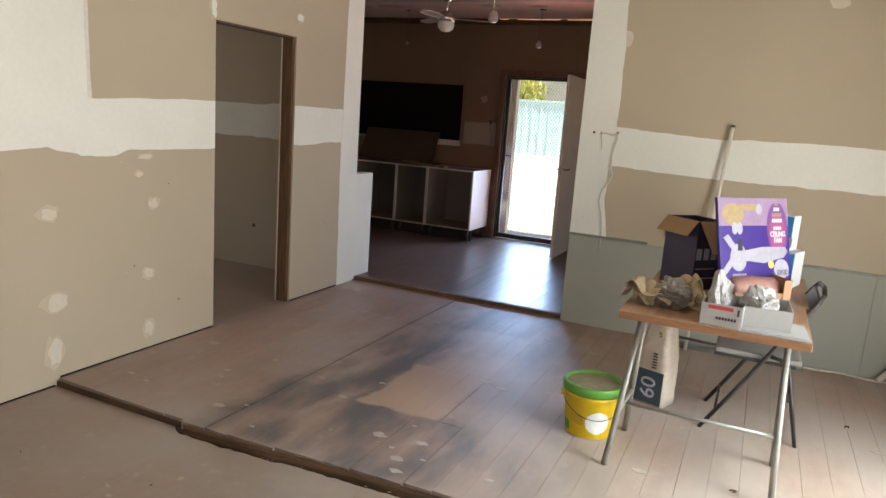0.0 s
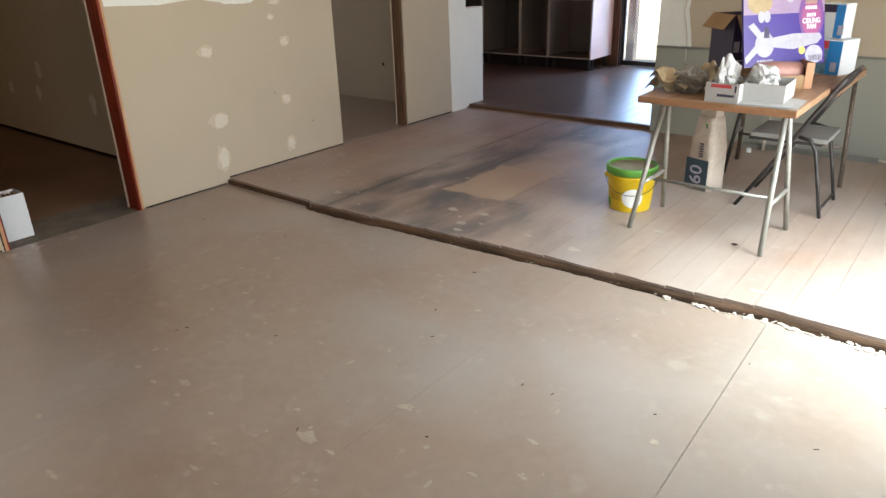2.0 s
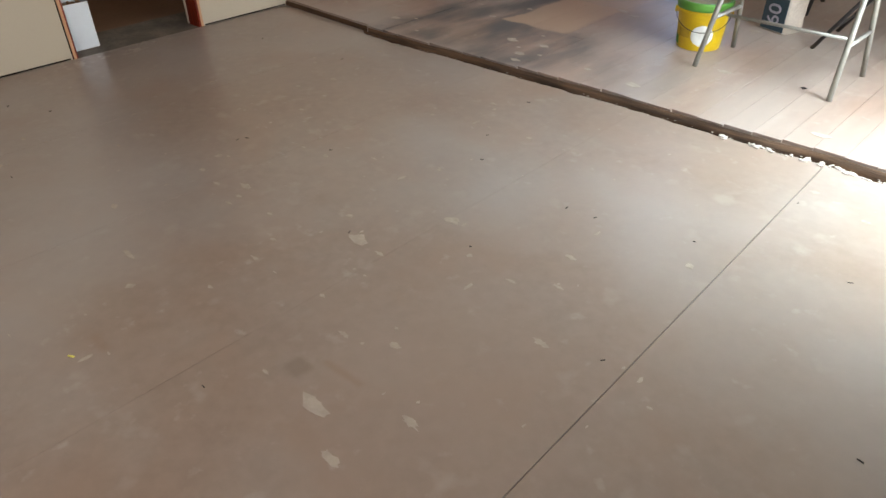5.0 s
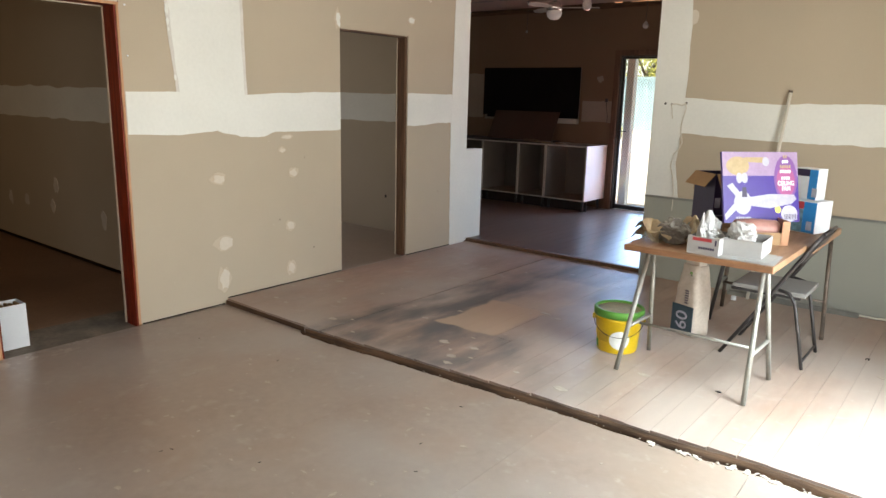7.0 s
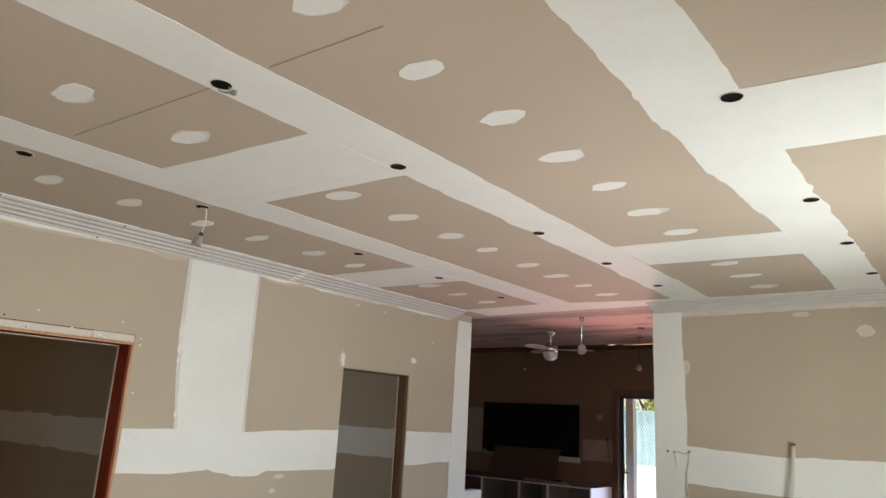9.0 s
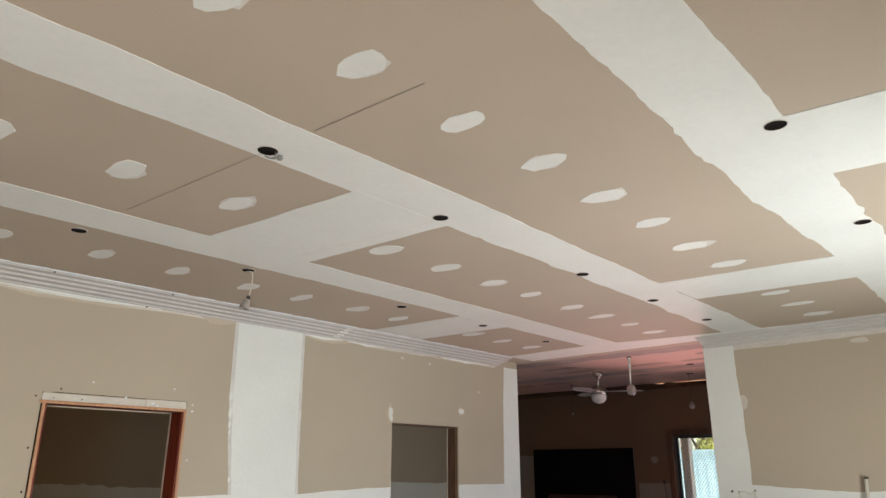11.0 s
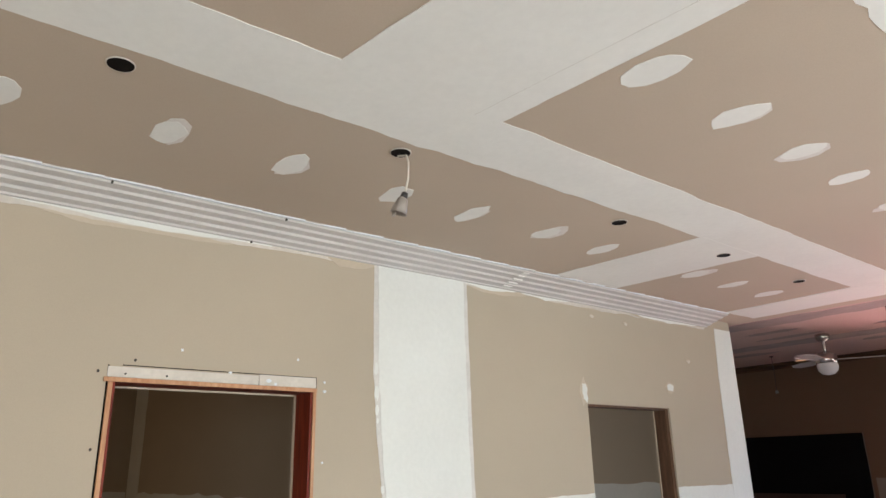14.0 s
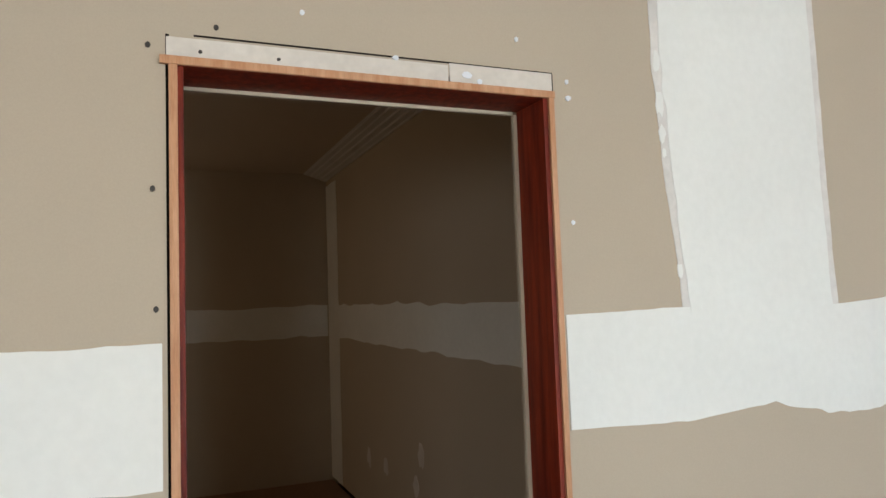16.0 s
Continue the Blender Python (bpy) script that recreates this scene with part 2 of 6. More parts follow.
# brighter melamine copy, tinted for the pinkish light on the end
CABLIT = material("lit_melamine", (0.62, 0.53, 0.47), 0.45, var=0.05, scale=4)
# back panel and dusty shelf are darkened for that shade too
CABBACK = material("back_panel_in_shade", (0.13, 0.10, 0.08), 0.6, var=0.15, scale=3)
CABDUST_SHADED = material("dusty_shaded_shelf", (0.17, 0.105, 0.065), 0.7, var=0.3, scale=8)
BLACK = material("black_plastic_sheet", (0.005, 0.003, 0.003), 0.7, spec=0.12, var=0.3, scale=3, bump=0.002)
MAROON = material("dark_panel", (0.018, 0.007, 0.005), 0.6, var=0.3, scale=3)
DARKFRAME = material("dark_door_frame", (0.022, 0.016, 0.013), 0.4, var=0.2, scale=10)
WIRE = material("off_white_cable", (0.60, 0.56, 0.48), 0.5, var=0.08, scale=30)
GREYMETAL = material("galvanised_channel", (0.25, 0.255, 0.24), 0.45, metal=0.5, var=0.2, scale=12)
CHROME = material("brushed_chrome", (0.62, 0.61, 0.60), 0.22, metal=1.0, var=0.05, scale=12)
GLASSWHITE = material("opal_glass", (0.68, 0.66, 0.66), 0.25, var=0.03, scale=8)
SMOKED = material("dusty_clear_glass", (0.36, 0.31, 0.30), 0.15, var=0.3, scale=30)
# pale compound darkened to carry the far room's shade
BAND_SHADED = material("pale_band_in_shade", (0.235, 0.185, 0.145), 0.8, var=0.1, scale=3)
BLADE = material("pale_fan_blade", (0.46, 0.40, 0.38), 0.45, var=0.05, scale=8)
# near-black that stands for the shade inside holes and gaps
HOLE = material("cavity_shade", (0.008, 0.006, 0.005), 0.95, spec=0.1, var=0.2, scale=8)
PVC = material("pale_pipe", (0.70, 0.66, 0.58), 0.4, var=0.1, scale=10)
GROUND = material("pale_sandy_ground", (0.62, 0.585, 0.50), 0.9, var=0.2, scale=0.8, fine=8, second=(0.50, 0.50, 0.36))
FENCE = material("teal_steel_fence", (0.50, 0.67, 0.69), 0.5, var=0.06, scale=2)
LEAF = material("yellow_green_leaf", (0.42, 0.42, 0.07), 0.6, var=0.3, scale=4, island=0.3)
BARK = material("grey_bark", (0.16, 0.12, 0.09), 0.9, var=0.3, scale=6, bump=0.01)
OUTWALL = material("cream_outbuilding", (0.55, 0.53, 0.46), 0.8, var=0.06, scale=2)
ROOFM = material("pale_roof", (0.50, 0.52, 0.52), 0.5, var=0.05, scale=2)
REDSOFFIT = material("far_ceiling_board", (0.55, 0.37, 0.33), 0.7, var=0.1, scale=1.2, fine=60)
GREYFILL = material("grey_pink_filler", (0.36, 0.29, 0.27), 0.8, var=0.15, scale=5, fine=50)
# orange that imitates the glow of daylight in the wall-top gaps
GAPGLOW = material("orange_gap_glow", (0.80, 0.36, 0.16), 0.7, var=0.2, scale=10)
CHIP = material("plaster_chips", (0.45, 0.385, 0.325), 0.9, var=0.15, scale=20)
GRAPHITE = material("pencil_line", (0.385, 0.33, 0.275), 0.8, var=0.3, scale=30)
CARDPINK = material("orange_cardboard", (0.42, 0.215, 0.12), 0.7, var=0.12, scale=8, fine=60)
NAIL = material("dark_screw_hole", (0.03, 0.025, 0.02), 0.6)

# dust, scuffs and stains of the floor
for m_ in (SHEET, PLANK):
    blend(m_, world_noise(m_, 9, 0.60, 0.74, detail=6, offset=(3, 1, 0)), (0.47, 0.42, 0.365), 0.3)
    blend(m_, world_noise(m_, 2.6, 0.50, 0.66, detail=5, offset=(1, 8, 0)), (0.29, 0.20, 0.15), 0.5)
    blend(m_, world_noise(m_, 17, 0.66, 0.76, detail=3, offset=(9, 4, 0)), (0.47, 0.42, 0.365), 0.35)
    blend(m_, world_noise(m_, 1.1, 0.45, 0.75, offset=(7, 2, 0)), (0.33, 0.262, 0.218), 0.6)
    blend(m_, world_noise(m_, 0.8, 0.48, 0.66, offset=(5, 5, 0)), (0.345, 0.31, 0.285), 0.6)
for x0, x1, y0, y1, s, k in ((-1.72, -0.45, 2.84, 3.55, 0.12, 0.95), (-1.62, -1.05, 3.3, 4.7, 0.13, 0.9), (-0.55, 0.15, 2.95, 3.45, 0.15, 0.55), (-1.60, -0.45, 4.6, 5.75, 0.2, 0.8)):
    reg = region(PLANK, x0, x1, y0, y1, s, 0.35)
    blend(PLANK, times(PLANK, reg, world_noise(PLANK, 5, 0.33, 0.62, (1, 0.35, 1))), (0.088, 0.080, 0.080), k)
blend(PLANK, times(PLANK, region(PLANK, -0.35, 5.0, 2.0, 6.5, 0.5, 0.5), world_noise(PLANK, 2.5, 0.25, 0.6, (1, 0.4, 1))), (0.39, 0.34, 0.30), 0.6)
blend(PLANK, region(PLANK, -1.20, -0.76, 3.52, 4.2, 0.02, 0.17), (0.42, 0.29, 0.20), 0.85)
blend(PLANK, region(PLANK, -1.10, -0.70, 4.2, 5.1, 0.05, 0.25), (0.42, 0.30, 0.215), 0.6)

blend(SHEET, times(SHEET, region(SHEET, -2.69, -2.63, 1.30, 2.25, 0.07, 0.3), world_noise(SHEET, 14, 0.40, 0.56)), (0.15, 0.125, 0.10), 0.75)
blend(SHEET, times(SHEET, region(SHEET, -2.69, -2.50, 1.25, 1.85, 0.1, 0.3), world_noise(SHEET, 22, 0.52, 0.6, offset=(2, 2, 0))), (0.47, 0.42, 0.365), 0.7)
blend(SHEET, region(SHEET, 0.33, 0.40, 0.69, 0.75, 0.015, 0.06), (0.17, 0.13, 0.10), 0.5)
blend(SHEET, region(SHEET, -0.20, -0.10, 0.36, 0.38, 0.02, 0.08), (0.24, 0.14, 0.09), 0.45)
blend(SHEET, region(SHEET, 0.40, 0.55, 0.78, 0.80, 0.01, 0.06), (0.24, 0.15, 0.10), 0.35)

# ---- mesh helpers ----

def shade(bm_):
    for f in bm_.faces:
        f.smooth = True


def mesh_object(name, bm, mats, parent=None, smooth=False):
    me = bpy.data.meshes.new(name)
    bm.normal_update()
    if smooth:
        shade(bm)
    bm.to_mesh(me)
    bm.free()
    for m in mats if isinstance(mats, (list, tuple)) else [mats]:
        me.materials.append(m)
    ob = new(name, me)
    if parent:
        ob.parent = parent
    return ob


def part(name, bm, mats, parent, label="", smooth=False):
    ob = mesh_object(name, bm, mats, parent, smooth)
    return tagged(ob, label)


def thing(name, place, label, category, group="", turn=0.0):
    e = new(name)
    e.matrix_world = pose(*place, 0, 0, turn)
    e.empty_display_size = 0.1
    return tagged(e, label, category, group)


def structure(name, bm, mats, label="", parent=None, smooth=False):
    ob = mesh_object(name, bm, mats, parent, smooth)
    return tagged(ob, label, "", "", "structure")


def box(bm, a, b, mat=0, bevel=0.0):
    """A box from corner a to corner b, its edges rounded by bevel."""
    m = Matrix.Translation([(p + q) / 2 for p, q in zip(a, b)]) @ Matrix.Diagonal([abs(q - p) for p, q in zip(a, b)] + [1])
    r = bmesh.ops.create_cube(bm, size=1, matrix=m)
    fs = {f for v in r["verts"] for f in v.link_faces}
    for f in fs:
        f.material_index = mat
    if bevel:
        es = list({e for v in r["verts"] for e in v.link_edges})
        out = bmesh.ops.bevel(bm, geom=es, offset=bevel, segments=2, affect="EDGES", profile=0.7)
        for f in out["faces"]:
            f.material_index = mat
    return r


def tube(bm, pts, r, seg=8, mat=0, caps=True):
    """A round tube along points."""
    pts = [Vector(p) for p in pts]
    rings = []
    ref = None
    for i, p in enumerate(pts):
        d = (pts[min(i + 1, len(pts) - 1)] - pts[max(i - 1, 0)]).normalized()
        if ref is None:
            ref = d.orthogonal().normalized()
        u = (ref - d * ref.dot(d)).normalized()
        ref = u
        w = d.cross(u)
        rr = r[i] if isinstance(r, (list, tuple)) else r
        rings.append([bm.verts.new(p + (u * math.cos(a) + w * math.sin(a)) * rr) for a in [2 * math.pi * k / seg for k in range(seg)]])
    for a, b in zip(rings, rings[1:]):
        for k in range(seg):
            f = bm.faces.new((a[k], a[(k + 1) % seg], b[(k + 1) % seg], b[k]))
            f.material_index, f.smooth = mat, True
    if caps:
        for ring in (rings[0][::-1], rings[-1]):
            f = bm.faces.new(ring)
            f.material_index = mat


def lathe(bm, profile, seg=28, mat=0, centre=(0, 0, 0)):
    """A shape turned round the upright axis: profile of (radius, height)."""
    c = Vector(centre)
    rings = []
    for r, z in profile:
        rings.append([bm.verts.new(c + Vector((max(r, 1e-4) * math.cos(a), max(r, 1e-4) * math.sin(a), z))) for a in [2 * math.pi * k / seg for k in range(seg)]])
    for a, b in zip(rings, rings[1:]):
        for k in range(seg):
            f = bm.faces.new((a[k], a[(k + 1) % seg], b[(k + 1) % seg], b[k]))
            f.material_index, f.smooth = mat, True


def ragged(pts, amount, step=0.03, seed=0, scale=5.0):
    """The outline pts, cut into short steps and shaken sideways as a trowel leaves it. amount may be given per side."""
    rnd = random.Random(seed)
    off = Vector((rnd.random() * 50, rnd.random() * 50, seed * 3.1))
    out = []
    n = len(pts)
    for i in range(n):
        a, b = Vector(pts[i]), Vector(pts[(i + 1) % n])
        amt = amount[i] if isinstance(amount, (list, tuple)) else amount
        d = b - a
        side = Vector((d.y, -d.x)).normalized()
        k = max(1, int(d.length / step))
        for j in range(k):
            p = a + d * (j / k)
            q = Vector((p.x, p.y, 0)) * scale + off
            w = (noise.noise(q) * 0.9 + noise.noise(q * 4.3) * 0.5 + max(0.0, noise.noise(q * 1.9) - 0.3) * 1.6 + noise.noise(q * 0.35) * 0.7) * amt
            env = min(1, j / 2, (k - j) / 2)
            out.append(p + side * w * env)
    return out


def sheet(bm, pts, put, depth, mat=0):
    """A thin layer with the outline pts, laid by put(u, v, height)."""
    flat = [Vector((p[0], p[1])) for p in pts]
    if sum(a.x * b.y - b.x * a.y for a, b in zip(flat, flat[1:] + flat[:1])) < 0:
        flat.reverse()
    co, _, tris, *_ = geometry.delaunay_2d_cdt(flat, [], [list(range(len(flat)))], 1, 1e-6)
    origin, du, dv = put(0, 0, 0), put(1, 0, 0), put(0, 1, 0)
    out = put(0, 0, 1) - origin
    flip = (du - origin).cross(dv - origin).dot(out) < 0
    hi = [bm.verts.new(put(p[0], p[1], depth)) for p in co]
    lo = [bm.verts.new(put(p[0], p[1], 0)) for p in flat]
    up = [bm.verts.new(put(p[0], p[1], depth)) for p in flat]
    for t in tris:
        f = bm.faces.new([hi[i] for i in (t[::-1] if flip else t)])
        f.material_index = mat
    n_ = len(flat)
    for k_ in range(n_):
        q_ = (lo[k_], lo[(k_ + 1) % n_], up[(k_ + 1) % n_], up[k_])
        f = bm.faces.new(q_[::-1] if flip else q_)
        f.material_index = mat


def blob(cx, cy, rx, ry, seed, n=14, rough=0.28):
    rnd = random.Random(seed)
    return [Vector((cx + rx * math.cos(a) * (1 + rnd.uniform(-rough, rough)), cy + ry * math.sin(a) * (1 + rnd.uniform(-rough, rough)))) for a in [2 * math.pi * k / n for k in range(n)]]


def grid_wall(bm, axis, p0, p1, us, zs, holes, mat=0):
    """A wall between the planes p0 and p1 across axis, over the stretches us and heights zs, but for the holes (u0, u1, z0, z1)."""
    ub = sorted({*us, *[h[0] for h in holes], *[h[1] for h in holes]})
    zb = sorted({*zs, *[h[2] for h in holes], *[h[3] for h in holes]})
    for u0, u1 in zip(ub, ub[1:]):
        for z0, z1 in zip(zb, zb[1:]):
            um, zm = (u0 + u1) / 2, (z0 + z1) / 2
            if any(h[0] < um < h[1] and h[2] < zm < h[3] for h in holes):
                continue
            if axis == "x":
                box(bm, (p0, u0, z0), (p1, u1, z1), mat)
            else:
                box(bm, (u0, p0, z0), (u1, p1, z1), mat)
    bmesh.ops.remove_doubles(bm, verts=bm.verts, dist=1e-5)
    seen = {}
    for f in bm.faces:
        seen.setdefault(tuple(sorted(v.index for v in f.verts)), []).append(f)
    bm.verts.index_update()
    seen = {}
    for f in bm.faces:
        seen.setdefault(tuple(sorted(v.index for v in f.verts)), []).append(f)
    bmesh.ops.delete(bm, geom=[f for fs in seen.values() if len(fs) > 1 for f in fs], context="FACES_ONLY")


WX, NY, EDGE_X = -2.675, 5.755, -0.72      # face of the west wall, face of the north wall, its free end
CEIL, FLOOR, RAISED, FARZ = 2.715, -0.02, 0.02, 0.05
D1, D2 = (1.338, 2.193, 2.045), (4.008, 4.838, 2.035)
FARY, SOUTH = 8.84, -2.6

# ---- walls ----
bm = bmesh.new()
grid_wall(bm, "x", WX - 0.11, WX, (SOUTH, NY), (0.0, CEIL), [(D1[0], D1[1], -0.1, D1[2]), (D2[0], D2[1], -0.1, D2[2])])
wall_west = structure("wall_west", bm, BOARD, "brown paper-faced plasterboard wall with white joint bands and two doorways")
bm = bmesh.new()
box(bm, (WX - 0.11, NY, 0.03), (WX, NY + 0.285, 0.985))
wall_stub = structure("wall_low_stub", bm, WHITE, "low white plastered stub beyond the end of the wall")
bm = bmesh.new()
grid_wall(bm, "y", NY, NY + 0.11, (EDGE_X, EAST_X), (0.012, CEIL), [])
wall_north = structure("wall_north", bm, BOARD, "plasterboard wall, white corner strip and joint band over brown board")
bm = bmesh.new()
# middle opening is inferred; the outer two are assumed for fill lamps
grid_wall(bm, "x", EAST_X, EAST_X + 0.12, (SOUTH, FARY + 0.12), (-0.1, 2.9), [(-1.8, 0.4, 0.9, 2.1), (2.5, 4.3, -0.02, 2.1), (6.5, 8.0, 0.05, 2.1)])
structure("wall_east", bm, BOARD, "unseen plasterboard wall with an inferred door and two assumed openings")
bm = bmesh.new()
# window opening assumed for the south fill lamp
grid_wall(bm, "y", SOUTH - 0.12, SOUTH, (-8.0, EAST_X + 0.12), (-0.1, 2.9), [(-0.6, 1.8, 0.9, 2.1)])
structure("wall_south", bm, BOARD, "unseen plasterboard wall with an assumed window opening")
# the two side rooms
bm = bmesh.new()
grid_wall(bm, "y", 2.76, 2.86, (-7.9, WX - 0.11), (0.0, CEIL), [])
part_wall = structure("wall_partition", bm, BOARD, "plasterboard partition between the side rooms")
bm = bmesh.new()
grid_wall(bm, "y", 5.66, 5.77, (-7.9, WX - 0.11), (0.0, CEIL + 0.1), [])
side_wall = structure("wall_side_room", bm, BOARD, "plasterboard wall with a pale joint band")
bm = bmesh.new()
# unseen opening added for the second room's fill lamp
grid_wall(bm, "x", -7.6, -7.5, (SOUTH, 5.66), (-0.1, CEIL), [(3.7, 4.9, 1.0, 2.0)])
structure("wall_side_room_back", bm, BOARD, "back wall of the side rooms")
bm = bmesh.new()
# unseen opening added for the first side room's fill lamp
grid_wall(bm, "y", -1.0, -0.9, (-7.5, WX - 0.11), (0.0, CEIL), [(-6.8, -5.6, 1.0, 2.0)])
structure("wall_side_room_south", bm, BOARD, "plain plasterboard wall")
# the far room
WIN = (-4.66, -3.04, 1.20, 1.95)
DOOR = (-2.475, -1.545, 0.05, 2.095)
bm = bmesh.new()
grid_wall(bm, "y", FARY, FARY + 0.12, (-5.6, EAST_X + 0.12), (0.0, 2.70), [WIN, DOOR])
wall_far = structure("wall_far", bm, BOARD_SHADED, "brown plasterboard wall, darkened for shade, with a dark window and an outside door")
bm = bmesh.new()
grid_wall(bm, "x", -5.1, -5.0, (5.77, FARY), (0.0, 2.8), [])
structure("wall_far_west", bm, BOARD, "plain plasterboard wall of the far room")

# ---- ceiling ----


def on_ceiling(u, v, h):
    return Vector((u, v, CEIL - h))


bm = bmesh.new()
box(bm, (-7.6, SOUTH - 0.12, CEIL), (EAST_X + 0.12, NY + 0.12, CEIL + 0.05), 0)
k = 0
for outline, amount in (
    # joints along the room
    ([(-1.585, SOUTH), (-1.315, SOUTH), (-1.315, NY - 0.02), (-1.60, NY - 0.02), (-1.60, 3.9), (-1.60, 1.6)], [0, 0.008, 0, 0.010, 0.012, 0.012]),
    ([(-0.345, SOUTH), (-0.095, SOUTH), (-0.105, 2.3), (-0.13, 3.5), (-0.16, NY - 0.02), (-0.45, NY - 0.02), (-0.40, 3.6), (-0.385, 2.3), (-0.385, 1.3)], [0, 0.010, 0.014, 0.014, 0, 0.018, 0.024, 0.012, 0.010]),
    ([(0.88, SOUTH), (1.13, SOUTH), (1.08, 1.7), (1.06, 2.5), (1.04, NY - 0.02), (0.74, NY - 0.02), (0.785, 3.7), (0.745, 2.73), (0.79, 1.85), (0.81, 1.35)], [0, 0.014, 0.016, 0.020, 0, 0.018, 0.016, 0.018, 0.014, 0.012]),
    ([(1.93, SOUTH), (2.2, SOUTH), (2.2, NY - 0.02), (1.93, NY - 0.02)], [0, 0.014, 0, 0.011]),
):
    k += 1
    sheet(bm, ragged(outline, amount, 0.04, k), on_ceiling, 0.002, 1)
for pts in ([(-2.46, 3.565), (-1.585, 3.635), (-1.585, 4.175), (-2.46, 4.105)], [(-1.33, 1.495), (-0.37, 1.595), (-0.37, 2.14), (-1.33, 2.07)], [(-0.13, 3.735), (0.79, 3.82), (0.79, 4.35), (-0.13, 4.255)], [(1.06, 2.09), (1.95, 2.20), (1.95, 2.76), (1.06, 2.665)]):
    k += 1
    sheet(bm, ragged(pts, 0.006, 0.05, k), on_ceiling, 0.0028, 1)
for x0, x1, y0, y1 in ((-1.33, -0.35, -1.55, -1.1), (-2.46, -1.57, -0.75, -0.3), (-0.11, 0.83, -0.75, -0.3)):
    k += 1
    o = ragged([(x0, y0), (x1, y0), (x1, y1), (x0, y1)], 0.008, 0.05, k)
    sheet(bm, o, on_ceiling, 0.0028, 1)
sheet(bm, ragged([(-2.46, 5.36), (-1.6, 5.33), (-0.17, 5.54), (EAST_X, 5.62), (EAST_X, 5.70), (-2.46, 5.74)], 0.010, 0.05, 31), on_ceiling, 0.0035, 1)
for x, ys in ((-2.0, [-1.74, -1.31, -0.88, -0.45, -0.02, 0.41, 0.82, 1.27, 1.69, 2.15, 2.535, 2.985, 3.40, 4.225, 4.635, 5.06]), (-0.85, [-1.69, -1.26, -0.83, -0.4, 0.03, 0.46, 0.895, 1.35, 2.205, 2.64, 3.065, 3.45, 3.925, 4.315, 4.72, 5.12]), (0.315, [-1.95, -1.53, -1.1, -0.25, 0.17, 0.6, 1.02, 1.45, 1.87, 2.30, 2.72, 3.16, 3.59, 4.43, 4.83, 5.24]), (1.5, [0.2, 0.63, 1.06, 1.5, 2.95, 3.38, 3.8, 4.2, 4.6, 5.05])):
    for y in ys:
        k += 1
        rnd = random.Random(k)
        cx_, cy_ = x + rnd.uniform(-0.008, 0.008), y
        if k % 3:
            sheet(bm, blob(cx_ + 0.02 * (k % 2), cy_ + 0.01, rnd.uniform(0.075, 0.10), rnd.uniform(0.05, 0.062), k + 900, 9, 0.22), on_ceiling, 0.001, 3)
        sheet(bm, blob(cx_, cy_, rnd.uniform(0.075, 0.10), rnd.uniform(0.045, 0.058), k, 11, 0.17), on_ceiling, 0.002, 1)
for pa, pb, t_ in (((-0.34, 1.15), (-1.26, 1.08), 0.0007), ((-0.38, 2.05), (-1.33, 1.97), 0.0005), ((0.38, 1.20), (-0.09, 1.17), 0.0006)):
    d_ = Vector((pb[1] - pa[1], pa[0] - pb[0])).normalized() * t_ * 0.5
    sheet(bm, [Vector(pa) + d_, Vector(pb) + d_, Vector(pb) - d_, Vector(pa) - d_][::-1], on_ceiling, 0.0031, 2)
ceiling = structure("ceiling", bm, [BOARD_CEIL, WHITE, GRAPHITE, THINEDGE], "plasterboard ceiling with white joint bands and rows of filled screw spots")

bm = bmesh.new()
box(bm, (-5.6, NY + 0.115, 2.78), (EAST_X + 0.12, FARY + 0.06, 2.83), 0)
for y in (6.25, 7.45):
    sheet(bm, ragged([(-5.0, y), (EAST_X, y), (EAST_X, y + 0.26), (-5.0, y + 0.26)], 0.05, 0.08, int(y * 10)), lambda u, v, h: Vector((u, v, 2.78 - h)), 0.002, 1)
k = 0
for y in (6.12, 6.80, 7.15, 8.0):
    for x in [-4.6 + 0.45 * i for i in range(13)]:
        k += 1
        rnd = random.Random(k + 70)
        if rnd.random() < 0.3:
            continue
        sheet(bm, blob(x + rnd.uniform(-0.1, 0.1), y + rnd.uniform(-0.04, 0.04), rnd.uniform(0.12, 0.30), rnd.uniform(0.03, 0.08), 800 + k, 12, 0.25), lambda u, v, h: Vector((u, v, 2.78 - h)), 0.0025, 1)
structure("ceiling_far", bm, [REDSOFFIT, GREYFILL], "pinkish board ceiling of the far room with pale joints")
bm = bmesh.new()
box(bm, (-5.6, SOUTH - 0.12, 2.86), (EAST_X + 0.3, FARY + 0.02, 2.9))
structure("roof", bm, ROOFM, "flat roof over the rooms")
GAPS = [(-3.64, -3.50), (-2.66, -2.53), (-2.43, -1.87), (-1.80, -1.1)]
bm = bmesh.new()
box(bm, (-5.0, FARY + 0.03, 2.70), (EAST_X, FARY + 0.09, 2.766))
last = -5.0
for x0, x1 in GAPS + [(EAST_X, EAST_X)]:
    box(bm, (last, FARY + 0.03, 2.766), (x0, FARY + 0.09, 2.7795))
    last = x1
trim = structure("trim_batten", bm, ROUGHWOOD, "dark timber batten above the far wall, daylight showing through its gaps")
# strip added behind the gaps, the glow put into its colour
bm = bmesh.new()
box(bm, (-5.0, FARY + 0.0905, 2.70), (EAST_X, FARY + 0.118, 2.764))
part("gap_glow_strip", bm, GAPGLOW, trim, "orange strip standing in for the daylight glow in the gap")


# ---- cornice ----

